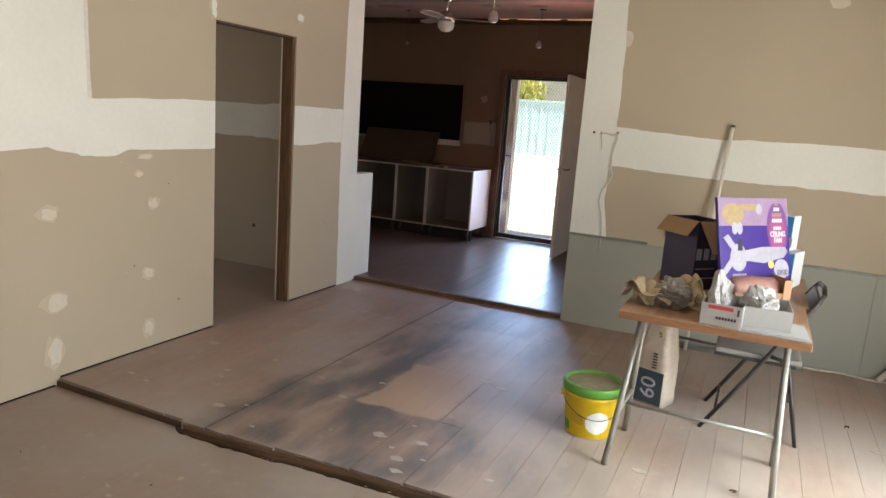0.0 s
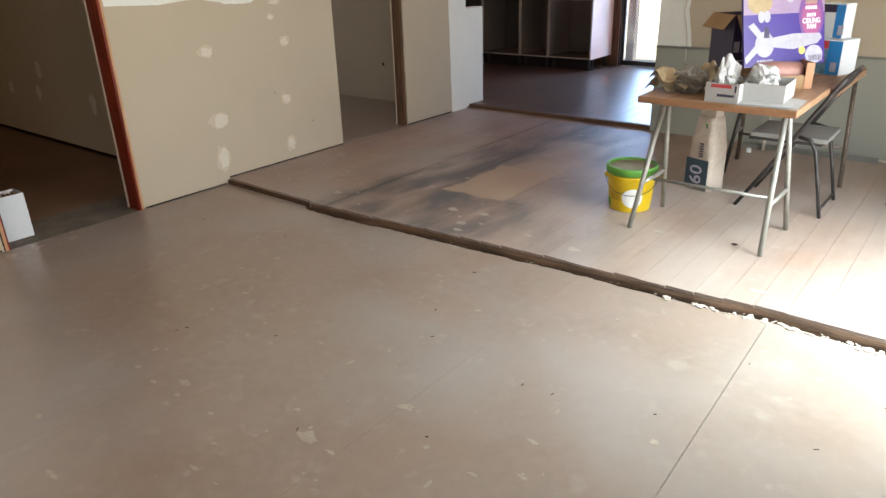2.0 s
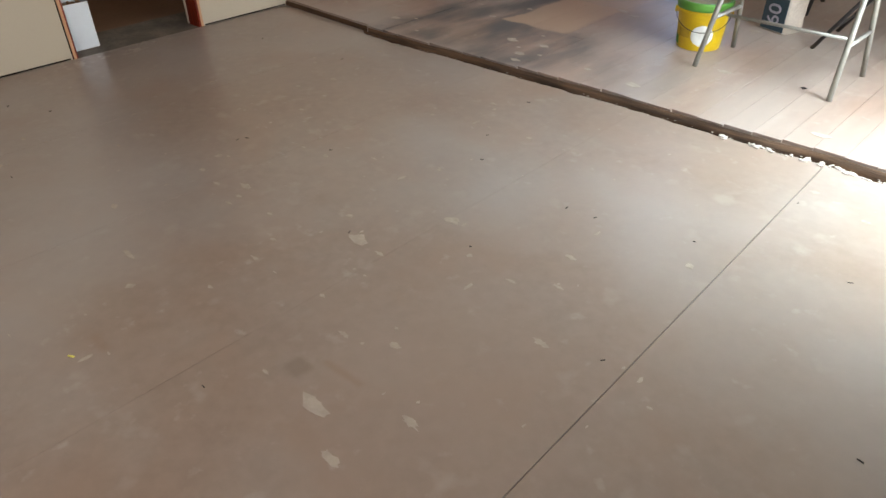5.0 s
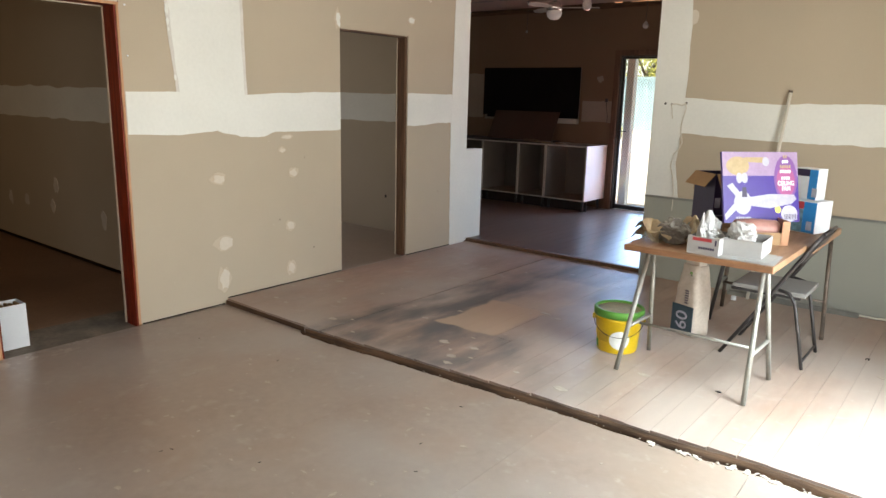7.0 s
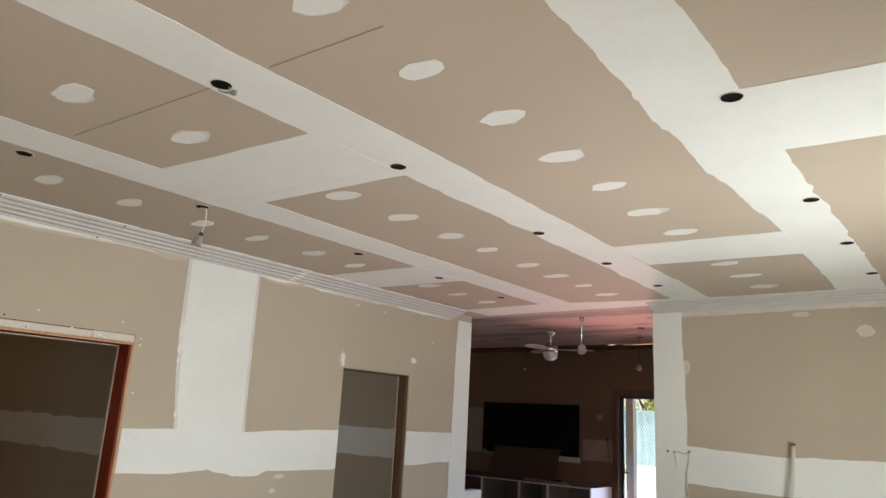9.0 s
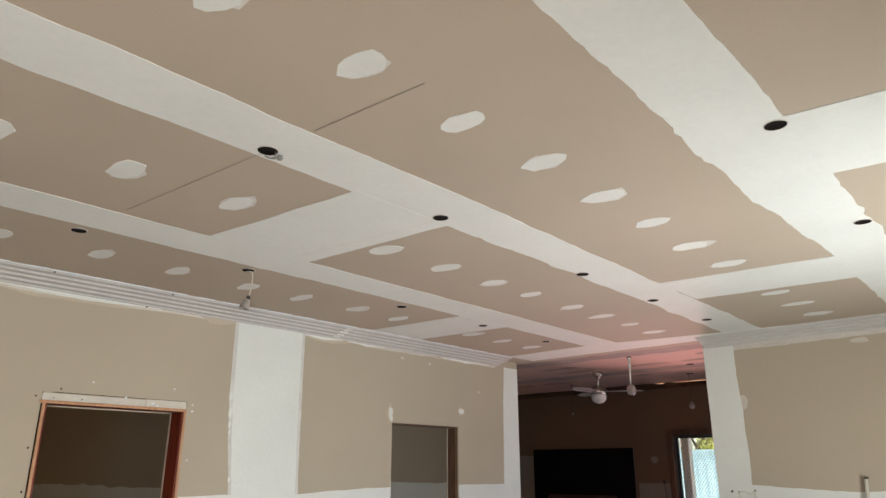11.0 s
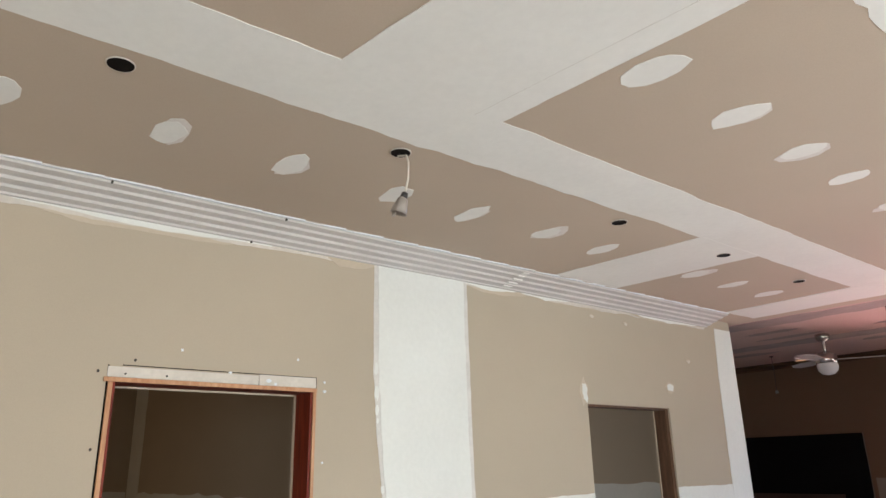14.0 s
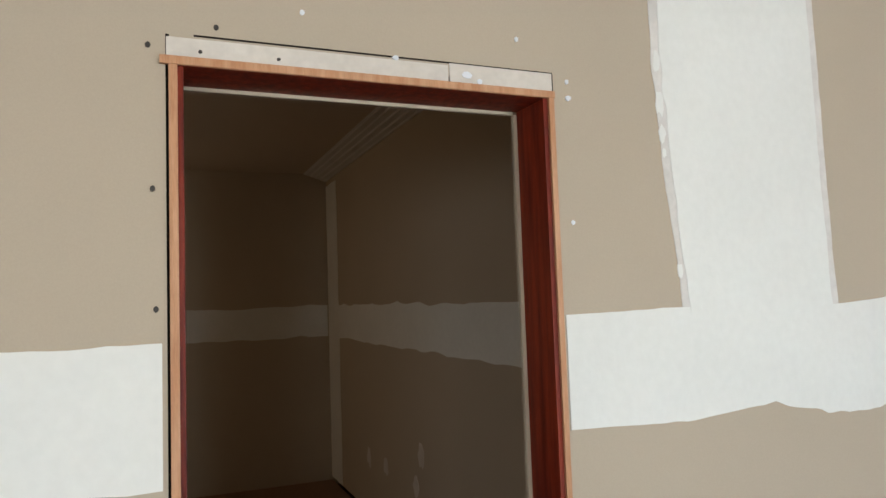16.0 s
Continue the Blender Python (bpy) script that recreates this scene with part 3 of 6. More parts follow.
def cornice(name, a, b, inward, label):
    """A stepped plaster cornice between wall and ceiling from a to b (plan); inward points into the room."""
    prof = [(0, 0.070), (0.016, 0.070), (0.020, 0.062), (0.055, 0.057), (0.060, 0.046), (0.100, 0.042), (0.105, 0.031), (0.145, 0.027), (0.150, 0.017), (0.188, 0.013), (0.193, 0.005), (0.205, 0.004), (0.207, 0.0)]
    bm = bmesh.new()
    a, b, n = Vector(a), Vector(b), Vector(inward)
    ra = [bm.verts.new((a.x + n.x * p, a.y + n.y * p, CEIL - 0.001 - h)) for p, h in prof]
    rb = [bm.verts.new((b.x + n.x * p, b.y + n.y * p, CEIL - 0.001 - h)) for p, h in prof]
    for i in range(len(prof) - 1):
        bm.faces.new((ra[i], ra[i + 1], rb[i + 1], rb[i]))
    for r in (ra, rb):
        bm.faces.new(r)
    bmesh.ops.recalc_face_normals(bm, faces=bm.faces)
    return structure(name, bm, CORNICE, label)


cornice("cornice_west", (WX, SOUTH), (WX, 5.42), (1, 0), "grey-white stepped plaster cornice, joined with fresh compound")
bm = bmesh.new()
for k_ in range(6):
    box(bm, (WX + 0.014 + 0.034 * k_, 3.32 + 0.006 * k_, CEIL - 0.064 + 0.0115 * k_), (WX + 0.046 + 0.034 * k_, 3.385 + 0.008 * (k_ % 3), CEIL - 0.040 + 0.0075 * k_), 0, 0.002)
part("joint_patch", bm, WHITE, [o_ for o_ in bpy.data.objects if o_.name == "cornice_west"][0], "white compound over the cornice joint")
cornice("cornice_north", (EDGE_X + 0.02, NY), (EAST_X, NY), (0, -1), "grey-white stepped plaster cornice")
cornice("cornice_side_room", (-7.5, 2.76), (WX - 0.11, 2.76), (0, -1), "grey-white stepped plaster cornice")

for y_, p_, h_ in ((0.84, 0.004, 0.072), (1.85, 0.004, 0.072), (1.23, 0.190, 0.010), (1.92, 0.190, 0.010)):
    bm = bmesh.new()
    box(bm, (WX + p_ - 0.003, y_ - 0.003, CEIL - h_ - 0.006), (WX + p_ + 0.010, y_ + 0.003, CEIL - h_ + 0.004), 0, 0.001)
    part("pin_mark", bm, NAIL, [o_ for o_ in bpy.data.objects if o_.name == "cornice_west"][0], "small dark pin in the cornice edge")
bm = bmesh.new()
for k_ in range(30):
    y_ = -0.6 + 0.2 * k_
    sheet(bm, ragged([(WX + 0.196, y_), (WX + 0.203 + 0.012 * max(0.0, noise.noise(Vector((y_, 2, 7)))), y_), (WX + 0.213, y_ + 0.2), (WX + 0.196, y_ + 0.2)], 0.004, 0.03, 700 + k_), on_ceiling, 0.0065, 0)
part("edge_fill", bm, BRIGHTWHITE, [o_ for o_ in bpy.data.objects if o_.name == "cornice_west"][0], "fresh white compound along the cornice edge")

# ---- compound on the walls ----
CORN = CEIL - 0.068


def on_west(u, v, h):
    return Vector((WX + h, u, v))


def on_north(u, v, h):
    return Vector((u, NY - h, v))


def coat(name, pts, put, wall, amt, seed, mat=WHITE, feather=0.0, depth=0.0022, step=0.03, label="white joint compound band"):
    bm = bmesh.new()
    if feather:
        c = Vector((sum(p[0] for p in pts) / len(pts), sum(p[1] for p in pts) / len(pts)))
        big = [(p[0] + math.copysign(feather, p[0] - c.x), p[1] + math.copysign(feather * 0.25, p[1] - c.y)) for p in pts]
        sheet(bm, ragged(big, amt, step * 2, seed + 70), put, depth * 0.45, 1)
    sheet(bm, ragged(pts, amt, step, seed), put, depth, 0)
    ob = part(name, bm, [mat, THINEDGE], wall, label)
    return ob


lap = 0.0032

coat("joint_band", [(SOUTH, 1.26), (D1[0] - 0.010, 1.22), (D1[0] - 0.010, 1.487), (SOUTH, 1.46)], on_west, wall_west, [0.012, 0, 0.008, 0], 1)
coat("joint_band", [(D1[1] + 0.008, 1.238), (2.5, 1.228), (2.84, 1.248), (2.99, 1.215), (3.24, 1.195), (3.33, 1.228), (D2[0] - 0.001, 1.232), (D2[0] - 0.001, 1.531), (3.42, 1.516), (3.09, 1.497), (2.55, 1.508), (D1[1] + 0.008, 1.503)], on_west, wall_west, [0.004, 0.006, 0.010, 0.012, 0.012, 0.006, 0, 0.006, 0.004, 0.002, 0.003, 0], 2, step=0.02)
coat("joint_band", [(D2[1] + 0.001, 1.247), (5.51, 1.262), (5.51, 1.538), (D2[1] + 0.001, 1.538)], on_west, wall_west, [0.016, 0, 0.006, 0], 3)
coat("joint_strip", [(2.570, 1.49), (3.078, 1.49), (3.066, 1.9), (3.058, CORN), (2.513, CORN), (2.516, 2.2), (2.530, 1.95)], on_west, wall_west, [0, 0.006, 0.005, 0, 0.004, 0.014, 0.009], 4, feather=0.024, depth=lap, step=0.016)
for i, (y, z, ry, rz) in enumerate([(2.506, 2.135, 0.011, 0.028), (2.508, 2.03, 0.012, 0.034), (2.512, 1.95, 0.010, 0.022), (2.515, 1.90, 0.006, 0.010), (2.545, 1.60, 0.010, 0.020)]):
    bm = bmesh.new()
    sheet(bm, blob(y, z, ry, rz, 400 + i, 11, 0.3), on_west, 0.0026)
    part("compound_drip", bm, WHITE, wall_west, "small overlap of white compound beside the strip")
coat("corner_strip", [(5.505, 0.012), (NY, 0.012), (NY, CORN), (5.535, CORN), (5.51, 2.3), (5.50, 1.5), (5.485, 1.25)], on_west, wall_west, [0, 0, 0, 0.003, 0.004, 0.004, 0.008], 5, depth=lap)
for i, (y, z, ry, rz) in enumerate([(2.83, 0.91, 0.055, 0.04), (3.50, 0.91, 0.045, 0.035), (2.86, 0.44, 0.075, 0.05), (3.46, 0.49, 0.04, 0.04), (2.84, 0.17, 0.05, 0.085), (3.46, 0.15, 0.04, 0.055), (3.40, 1.09, 0.03, 0.02), (3.985, 2.10, 0.030, 0.068), (4.88, 2.175, 0.045, 0.035), (3.45, 1.187, 0.055, 0.016), (4.11, 2.58, 0.018, 0.012), (4.45, 2.566, 0.018, 0.012), (5.133, 2.37, 0.025, 0.012), (1.05, 0.45, 0.07, 0.055), (0.45, 0.5, 0.06, 0.05), (0.45, 0.9, 0.05, 0.04)]):
    bm = bmesh.new()
    sheet(bm, blob(y, z, ry * 1.15, rz * 1.15, 100 + i, 12, 0.24), on_west, 0.001)
    for f in bm.faces:
        f.material_index = 1
    sheet(bm, blob(y + 0.004, z - 0.003, ry * 0.78, rz * 0.78, 130 + i, 12, 0.35), on_west, 0.002)
    part("filler_spot", bm, [WHITE if i in (7, 8) else SPOT, SPOTEDGE], wall_west)
for i, (y, z) in enumerate([(1.306, 2.05), (1.43, 2.098), (1.313, 1.775), (1.318, 1.55), (D1[1] + 0.04, 2.06), (D1[1] + 0.04, 1.72), (2.1, 2.15), (1.6, 2.15)]):
    bm = bmesh.new()
    sheet(bm, blob(y, z, 0.005, 0.006, 140 + i, 8, 0.1), on_west, 0.0025)
    part("screw", bm, NAIL if i < 4 else BRIGHTWHITE, wall_west)
for i, (y, z) in enumerate([(2.6, 0.36), (3.36, 0.55), (3.3, 0.52), (3.62, 1.02), (3.28, 1.16), (3.7, 0.28), (2.45, 0.22), (3.36, 1.3), (4.93, 1.0), (5.3, 0.6)]):
    bm = bmesh.new()
    sheet(bm, blob(y, z, 0.004 + 0.002 * (i % 3), 0.004, 240 + i, 8, 0.3), on_west, 0.0012)
    part("scuff", bm, NAIL if i % 2 else SPOTEDGE, wall_west)
# soft grey smears just below the cornice
coat("cornice_smear", [(SOUTH, CORN - 0.032), (3.2, CORN - 0.02), (5.4, CORN - 0.02), (5.4, CORN), (SOUTH, CORN)], on_west, wall_west, 0.012, 8, mat=FEATHER, depth=0.0012)
for y0, y1 in ((0.95, 1.95), (3.06, 3.45), (3.5, 3.9), (4.6, 5.3)):
    coat("cornice_smear", [(y0, CORN - 0.006), ((y0 + y1) / 2, CORN - 0.026), (y1, CORN - 0.008), (y1, CORN), (y0, CORN)], on_west, wall_west, 0.008, 9, depth=0.0019)

# solid dark strips paint the shade of the gap under the boards
bm = bmesh.new()
for y0, y1, z_ in ((SOUTH + 0.01, D1[0] - 0.012, -0.0195), (D1[1] + 0.012, 2.84, -0.0195), (2.87, D2[0] - 0.002, 0.0205), (D2[1] + 0.002, NY - 0.01, 0.0205)):
    box(bm, (WX - 0.01, y0, z_), (WX + 0.0012, y1, z_ + 0.009))
part("gap_shade_strip", bm, HOLE, wall_west, "dark strip standing in for the shaded gap under the boards")

for k_, (y0, y1, dz) in enumerate([(0.9, 2.0, 0.050), (1.2, 1.75, 0.038), (3.06, 3.6, 0.040), (3.5, 4.5, 0.030), (4.5, 5.4, 0.030), (2.22, 2.51, 0.045)]):
    coat("thin_haze", [(y0, CORN - 0.003), (y0 + 0.25 * (y1 - y0), CORN - dz), (y0 + 0.7 * (y1 - y0), CORN - dz * 0.8), (y1, CORN - 0.004), (y1, CORN), (y0, CORN)], on_west, wall_west, 0.008, 60 + k_, mat=SPOTEDGE, depth=0.0008 + 0.00012 * k_, label="thin scraped compound")
# north wall
coat("corner_strip", [(EDGE_X, 0.72), (-0.435, 0.72), (-0.485, 1.02), (-0.455, 1.3), (-0.452, 1.9), (-0.472, 2.4), (-0.465, CORN), (EDGE_X, CORN)], on_north, wall_north, [0, 0.006, 0.006, 0.006, 0.008, 0.006, 0, 0], 11, depth=lap)
coat("joint_band", [(-0.46, 1.268), (-0.13, 1.25), (0.28, 1.239), (EAST_X, 1.243), (EAST_X, 1.522), (0.46, 1.532), (0.28, 1.517), (-0.1, 1.537), (-0.46, 1.555)], on_north, wall_north, [0.010, 0.008, 0.010, 0, 0.010, 0.008, 0.008, 0.008, 0], 12)
coat("cornice_smear", [(EDGE_X, CORN - 0.04), (EAST_X, CORN - 0.03), (EAST_X, CORN), (EDGE_X, CORN)], on_north, wall_north, 0.012, 13, mat=FEATHER, depth=0.0012)
bm = bmesh.new()
sheet(bm, [(EDGE_X, 0.02), (1.345, 0.02), (1.345, 0.715), (EDGE_X, 0.715)], on_north, 0.006)
part("lower_board", bm, BOARD_GREEN, wall_north, "pale green moisture board")
bm = bmesh.new()
sheet(bm, [(1.349, 0.02), (EAST_X, 0.02), (EAST_X, 0.70), (1.349, 0.70)], on_north, 0.006)
part("lower_board", bm, BOARD_GREEN, wall_north, "pale green moisture board")
bm = bmesh.new()
box(bm, (EDGE_X, NY - 0.02, 0.716), (-0.13, NY - 0.001, 0.734), 0, 0.003)
box(bm, (0.70, NY - 0.02, 0.712), (1.55, NY - 0.001, 0.728), 0, 0.003)
part("board_edge_trim", bm, GREYMETAL, wall_north, "thin grey metal edge strip")
for i, (x, z, rx, rz) in enumerate([(-0.445, 2.185, 0.045, 0.05), (0.86, 2.44, 0.06, 0.04), (0.45, 2.58, 0.06, 0.02)]):
    bm = bmesh.new()
    sheet(bm, blob(x, z, rx, rz, 160 + i, 12, 0.2), on_north, 0.002)
    part("filler_spot", bm, SPOT, wall_north)


bm = bmesh.new()
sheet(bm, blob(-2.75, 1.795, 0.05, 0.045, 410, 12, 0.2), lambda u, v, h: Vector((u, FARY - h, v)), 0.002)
part("filler_spot", bm, BAND_SHADED, wall_far)
sw = thing("cable_end", (-2.635, FARY - 0.006, 1.515), "dark cable end poking out of the dim far wall", "cable")
bm = bmesh.new()
box(bm, (-0.018, -0.014, -0.022), (0.018, 0.005, 0.022), 0, 0.003)
tube(bm, [(0, -0.008, -0.02), (0.006, -0.010, -0.10), (0.03, -0.008, -0.22), (0.025, -0.008, -0.30)], 0.004, 6)
part("cable", bm, DARKSTEEL, sw)

# pale bands of the back rooms; the far wall's are darkened for its shade
def band(wall, put, u0, u1, z0, z1, seed, m=WHITE):
    coat("joint_band", [(u0, z0), (u1, z0), (u1, z1), (u0, z1)], put, wall, 0.02, seed, mat=m, step=0.08)


band(part_wall, lambda u, v, h: Vector((u, 2.76 - h, v)), -7.5, WX - 0.12, 1.24, 1.52, 21)
band(part_wall, lambda u, v, h: Vector((u, 2.86 + h, v)), -7.5, WX - 0.12, 1.24, 1.54, 22)
band(side_wall, lambda u, v, h: Vector((u, 5.66 - h, v)), -7.5, WX - 0.12, 1.23, 1.53, 23)
coat("corner_strip", [(-7.5, 0), (-7.12, 0), (-7.12, 2.6), (-7.5, 2.6)], lambda u, v, h: Vector((u, 2.76 - h, v)), part_wall, 0.01, 24, depth=0.003)
band(part_wall, lambda u, v, h: Vector((-7.5 + h, u, v)), -0.9, 2.75, 1.24, 1.52, 27)
band(wall_far, lambda u, v, h: Vector((u, FARY - h, v)), -3.0, -2.5, 1.22, 1.5, 25, BAND_SHADED)
band(wall_far, lambda u, v, h: Vector((u, FARY - h, v)), -5.0, -4.68, 1.22, 1.86, 26, BAND_SHADED)
for i, (x, z) in enumerate([(-5.9, 0.42), (-5.3, 0.42), (-5.2, 0.62), (-6.3, 0.4), (-4.3, 0.4)]):
    bm = bmesh.new()
    sheet(bm, blob(x, z, 0.05, 0.07, 180 + i, 12, 0.3), lambda u, v, h: Vector((u, 2.76 - h, v)), 0.002)
    part("filler_spot", bm, FEATHER, part_wall)

bm = bmesh.new()
sheet(bm, blob(-3.72, 0.40, 0.016, 0.018, 190, 10, 0.1), lambda u, v, h: Vector((u, 5.66 - h, v)), 0.003)
part("cable_hole", bm, NAIL, side_wall, "small dark cable hole")
for p_, s_ in (((1.97, 2.052), 2), ((1.80, 2.075), 1), ((2.235, 2.02), 1), ((1.40, 2.045), 0), ((2.0, 2.04), 1), ((1.55, 2.045), 0)):
    bm = bmesh.new()
    sheet(bm, blob(p_[0], p_[1], 0.004 + 0.004 * s_, 0.004 + 0.002 * s_, int(p_[0] * 100), 8, 0.2), on_west, 0.0036)
    part("screw", bm, BRIGHTWHITE if s_ else NAIL, wall_west)
# ---- door frames ----
bm = bmesh.new()
for y0, y1 in ((D1[0] + 0.006, D1[0] + 0.031), (D1[1] - 0.031, D1[1] - 0.006)):
    box(bm, (WX - 0.125, y0, -0.024), (WX + 0.006, y1, D1[2] - 0.032), 0, 0.002)
box(bm, (WX - 0.125, D1[0] + 0.006, D1[2] - 0.032), (WX + 0.006, D1[1] - 0.006, D1[2] - 0.014), 0, 0.002)
door_frame_1 = structure("door_frame_1", bm, REDWOOD, "red hardwood door lining with a raw timber edge")
bm = bmesh.new()
for y0, y1 in ((D1[0] + 0.004, D1[0] + 0.020), (D1[1] - 0.019, D1[1] - 0.005)):
    box(bm, (WX + 0.006, y0, -0.02), (WX + 0.014, y1, D1[2] - 0.032), 0, 0.001)
box(bm, (WX + 0.006, D1[0] - 0.012, D1[2] - 0.0315), (WX + 0.014, D1[1] - 0.002, D1[2] - 0.015), 0, 0.001)
part("raw_edge", bm, PINE, door_frame_1, "raw orange timber edge")
bm = bmesh.new()
box(bm, (WX - 0.137, D1[1] - 0.040, -0.02), (WX - 0.1255, D1[1] - 0.02, D1[2] - 0.038), 0, 0.001)
box(bm, (WX - 0.137, D1[0] + 0.035, D1[2] - 0.0395), (WX - 0.1255, D1[1] - 0.041, D1[2] - 0.0315), 0, 0.001)
part("back_edge", bm, BOARD, door_frame_1, "pale board edge behind the lining")
bm = bmesh.new()
box(bm, (WX - 0.02, D1[0], D1[2] - 0.013), (WX + 0.003, D1[1] - 0.27, D1[2] + 0.025), 0, 0.001)
box(bm, (WX - 0.02, D1[1] - 0.266, D1[2] - 0.013), (WX + 0.002, D1[1] - 0.002, D1[2] + 0.031), 0, 0.001)
part("packing_strip", bm, FEATHER, door_frame_1, "cream packing strip over the door head")
# solid dark strips stand in for the shade in the gap round the lining
bm = bmesh.new()
box(bm, (WX - 0.08, D1[0] - 0.001, 0.01), (WX + 0.0012, D1[0] + 0.0055, D1[2] + 0.03))
box(bm, (WX - 0.08, D1[1] - 0.0055, 0.01), (WX + 0.0012, D1[1] + 0.001, D1[2] + 0.03))
box(bm, (WX + 0.0002, D1[0] + 0.05, D1[2] + 0.030), (WX + 0.0012, D1[1], D1[2] + 0.0335))
part("lining_gap_shade", bm, HOLE, door_frame_1, "dark strips standing in for the shaded open gap round the lining")

bm = bmesh.new()
box(bm, (WX - 0.10, D2[1] - 0.032, 0.02), (WX - 0.012, D2[1], D2[2] - 0.002), 0, 0.002)
box(bm, (WX - 0.10, D2[0], D2[2] - 0.012), (WX - 0.012, D2[1] - 0.032, D2[2]), 0, 0.001)
frame2 = structure("door_frame_2", bm, STUD, "bare brown timber stud in an unlined doorway")
bm = bmesh.new()
box(bm, (WX - 0.112, D2[1] - 0.038, 0.02), (WX - 0.101, D2[1] - 0.0325, D2[2]))
part("board_edge", bm, BOARD, frame2, "white edge of the board behind")

# ---- floors ----
SX = [-2.67, -1.66, -0.76, 0.14, 1.005, 1.93, EAST_X]
PE = [(-2.67, 2.86), (-1.755, 2.85), (-1.75, 2.832), (-1.21, 2.852), (-1.19, 2.868), (-0.65, 2.893), (0.0, 2.935), (0.52, 2.945), (0.73, 2.955), (0.98, 2.98), (1.5, 2.965), (EAST_X, 2.95)]


def plank_edge(x):
    return float(np.interp(x, [p[0] for p in PE], [p[1] for p in PE]))


bm = bmesh.new()
box(bm, (-7.6, SOUTH - 0.1, -0.16), (EAST_X + 0.12, FARY + 0.1, -0.075))
floor_base = structure("floor", bm, ROUGHWOOD, "dark bearers and dirt below the floorings")
bm = bmesh.new()
box(bm, (-7.5, -0.9, -0.055), (WX - 0.42, 2.76, -0.03))
box(bm, (WX - 0.42, -0.9, -0.055), (WX - 0.14, D1[0] - 0.3, -0.03))
box(bm, (WX - 0.42, D1[1] + 0.12, -0.055), (WX - 0.14, 2.76, -0.03))
structure("floor_side_room", bm, DIMFLOOR, "dusty brown sheet floor of the side room", floor_base)
bm = bmesh.new()
box(bm, (-7.5, 2.86, -0.05), (WX - 0.112, 5.66, 0.012))
structure("floor_side_room", bm, SHEET, "dusty brown sheet floor of the second side room", floor_base)
bm = bmesh.new()
box(bm, (WX - 0.139, D1[0] + 0.01, -0.055), (WX, D1[1] - 0.01, -0.026))
box(bm, (WX - 0.419, D1[0] - 0.299, -0.055), (WX - 0.1395, D1[1] + 0.119, -0.027))
structure("floor_doorway", bm, CONCRETE, "dirty grey doorway floor", floor_base)
bm = bmesh.new()
box(bm, (WX - 0.112, D2[0], -0.05), (WX, D2[1], 0.016))
structure("floor_doorway", bm, SHEET, "dusty doorway floor", floor_base)
# raised old boards, running away from the step
W = 0.128
x = -2.67
pi = 0
while x < EAST_X - 0.02:
    # an older, wider pair of boards with an open seam between them
    x1 = {7: -1.635, 8: -1.50}.get(pi, min(x + W, EAST_X))
    rnd = random.Random(500 + pi)
    y0 = plank_edge((x + x1) / 2) + rnd.uniform(-0.0055, 0.0055)
    y1 = 5.79 if x < EDGE_X else NY - 0.004
    gap = 0.0004 if x < -0.6 else 0.0007
    if pi == 15:
        pieces = ((y0, 3.52, gap, 0.0035), (3.523, 4.04, 0.004, gap), (4.0415, y1, gap, gap))
    elif pi == 14:
        pieces = ((y0, 3.48, 0.003, gap), (3.4815, y1, gap, gap))
    else:
        pieces = ((y0, y1, gap if pi != 8 else 0.009, gap),)
    for ya, yb, gl, gr in pieces:
        bm = bmesh.new()
        box(bm, (x + gl, ya, -0.02), (x1 - gr, yb, RAISED + rnd.uniform(-0.0003, 0.0003)))
        part("plank", bm, PLANK, floor_base)
    x, pi = x1, pi + 1
# added dark strip hides the plank fronts and stands in for a dark gap
bm = bmesh.new()
for k_ in range(9):
    xa = -2.669 + 0.1 * k_
    box(bm, (xa, plank_edge(xa + 0.05) - 0.0135, -0.05), (xa + 0.1, plank_edge(xa + 0.05) - 0.0115, 0.0115))
part("edge_strip", bm, ROUGHWOOD, floor_base, "dark strip standing in for the narrow gap before the raised floor")
# the bearer seen in the step
bm = bmesh.new()
xs = list(np.arange(-1.75, EAST_X, 0.05))
rnd = random.Random(9)
vs = []
for xx in xs:
    e = plank_edge(xx)
    d = 0.012 + 0.012 * noise.noise(Vector((xx * 6, 2, 0)))
    vs.append([bm.verts.new((xx, e + 0.03, -0.07)), bm.verts.new((xx, e - d * 1.3, -0.055)), bm.verts.new((xx, e - d, -0.03)), bm.verts.new((xx, e - 0.013 + 0.004 * noise.noise(Vector((xx * 14, 1, 0))), RAISED - 0.006 + 0.005 * noise.noise(Vector((xx * 9, 5, 0))))), bm.verts.new((xx, e + 0.03, RAISED - 0.03))])
for a, b in zip(vs, vs[1:]):
    for i in range(4):
        bm.faces.new((a[i], b[i], b[i + 1], a[i + 1]))
part("bearer", bm, ROUGHWOOD, floor_base, "splintered old bearer in the floor step", True)
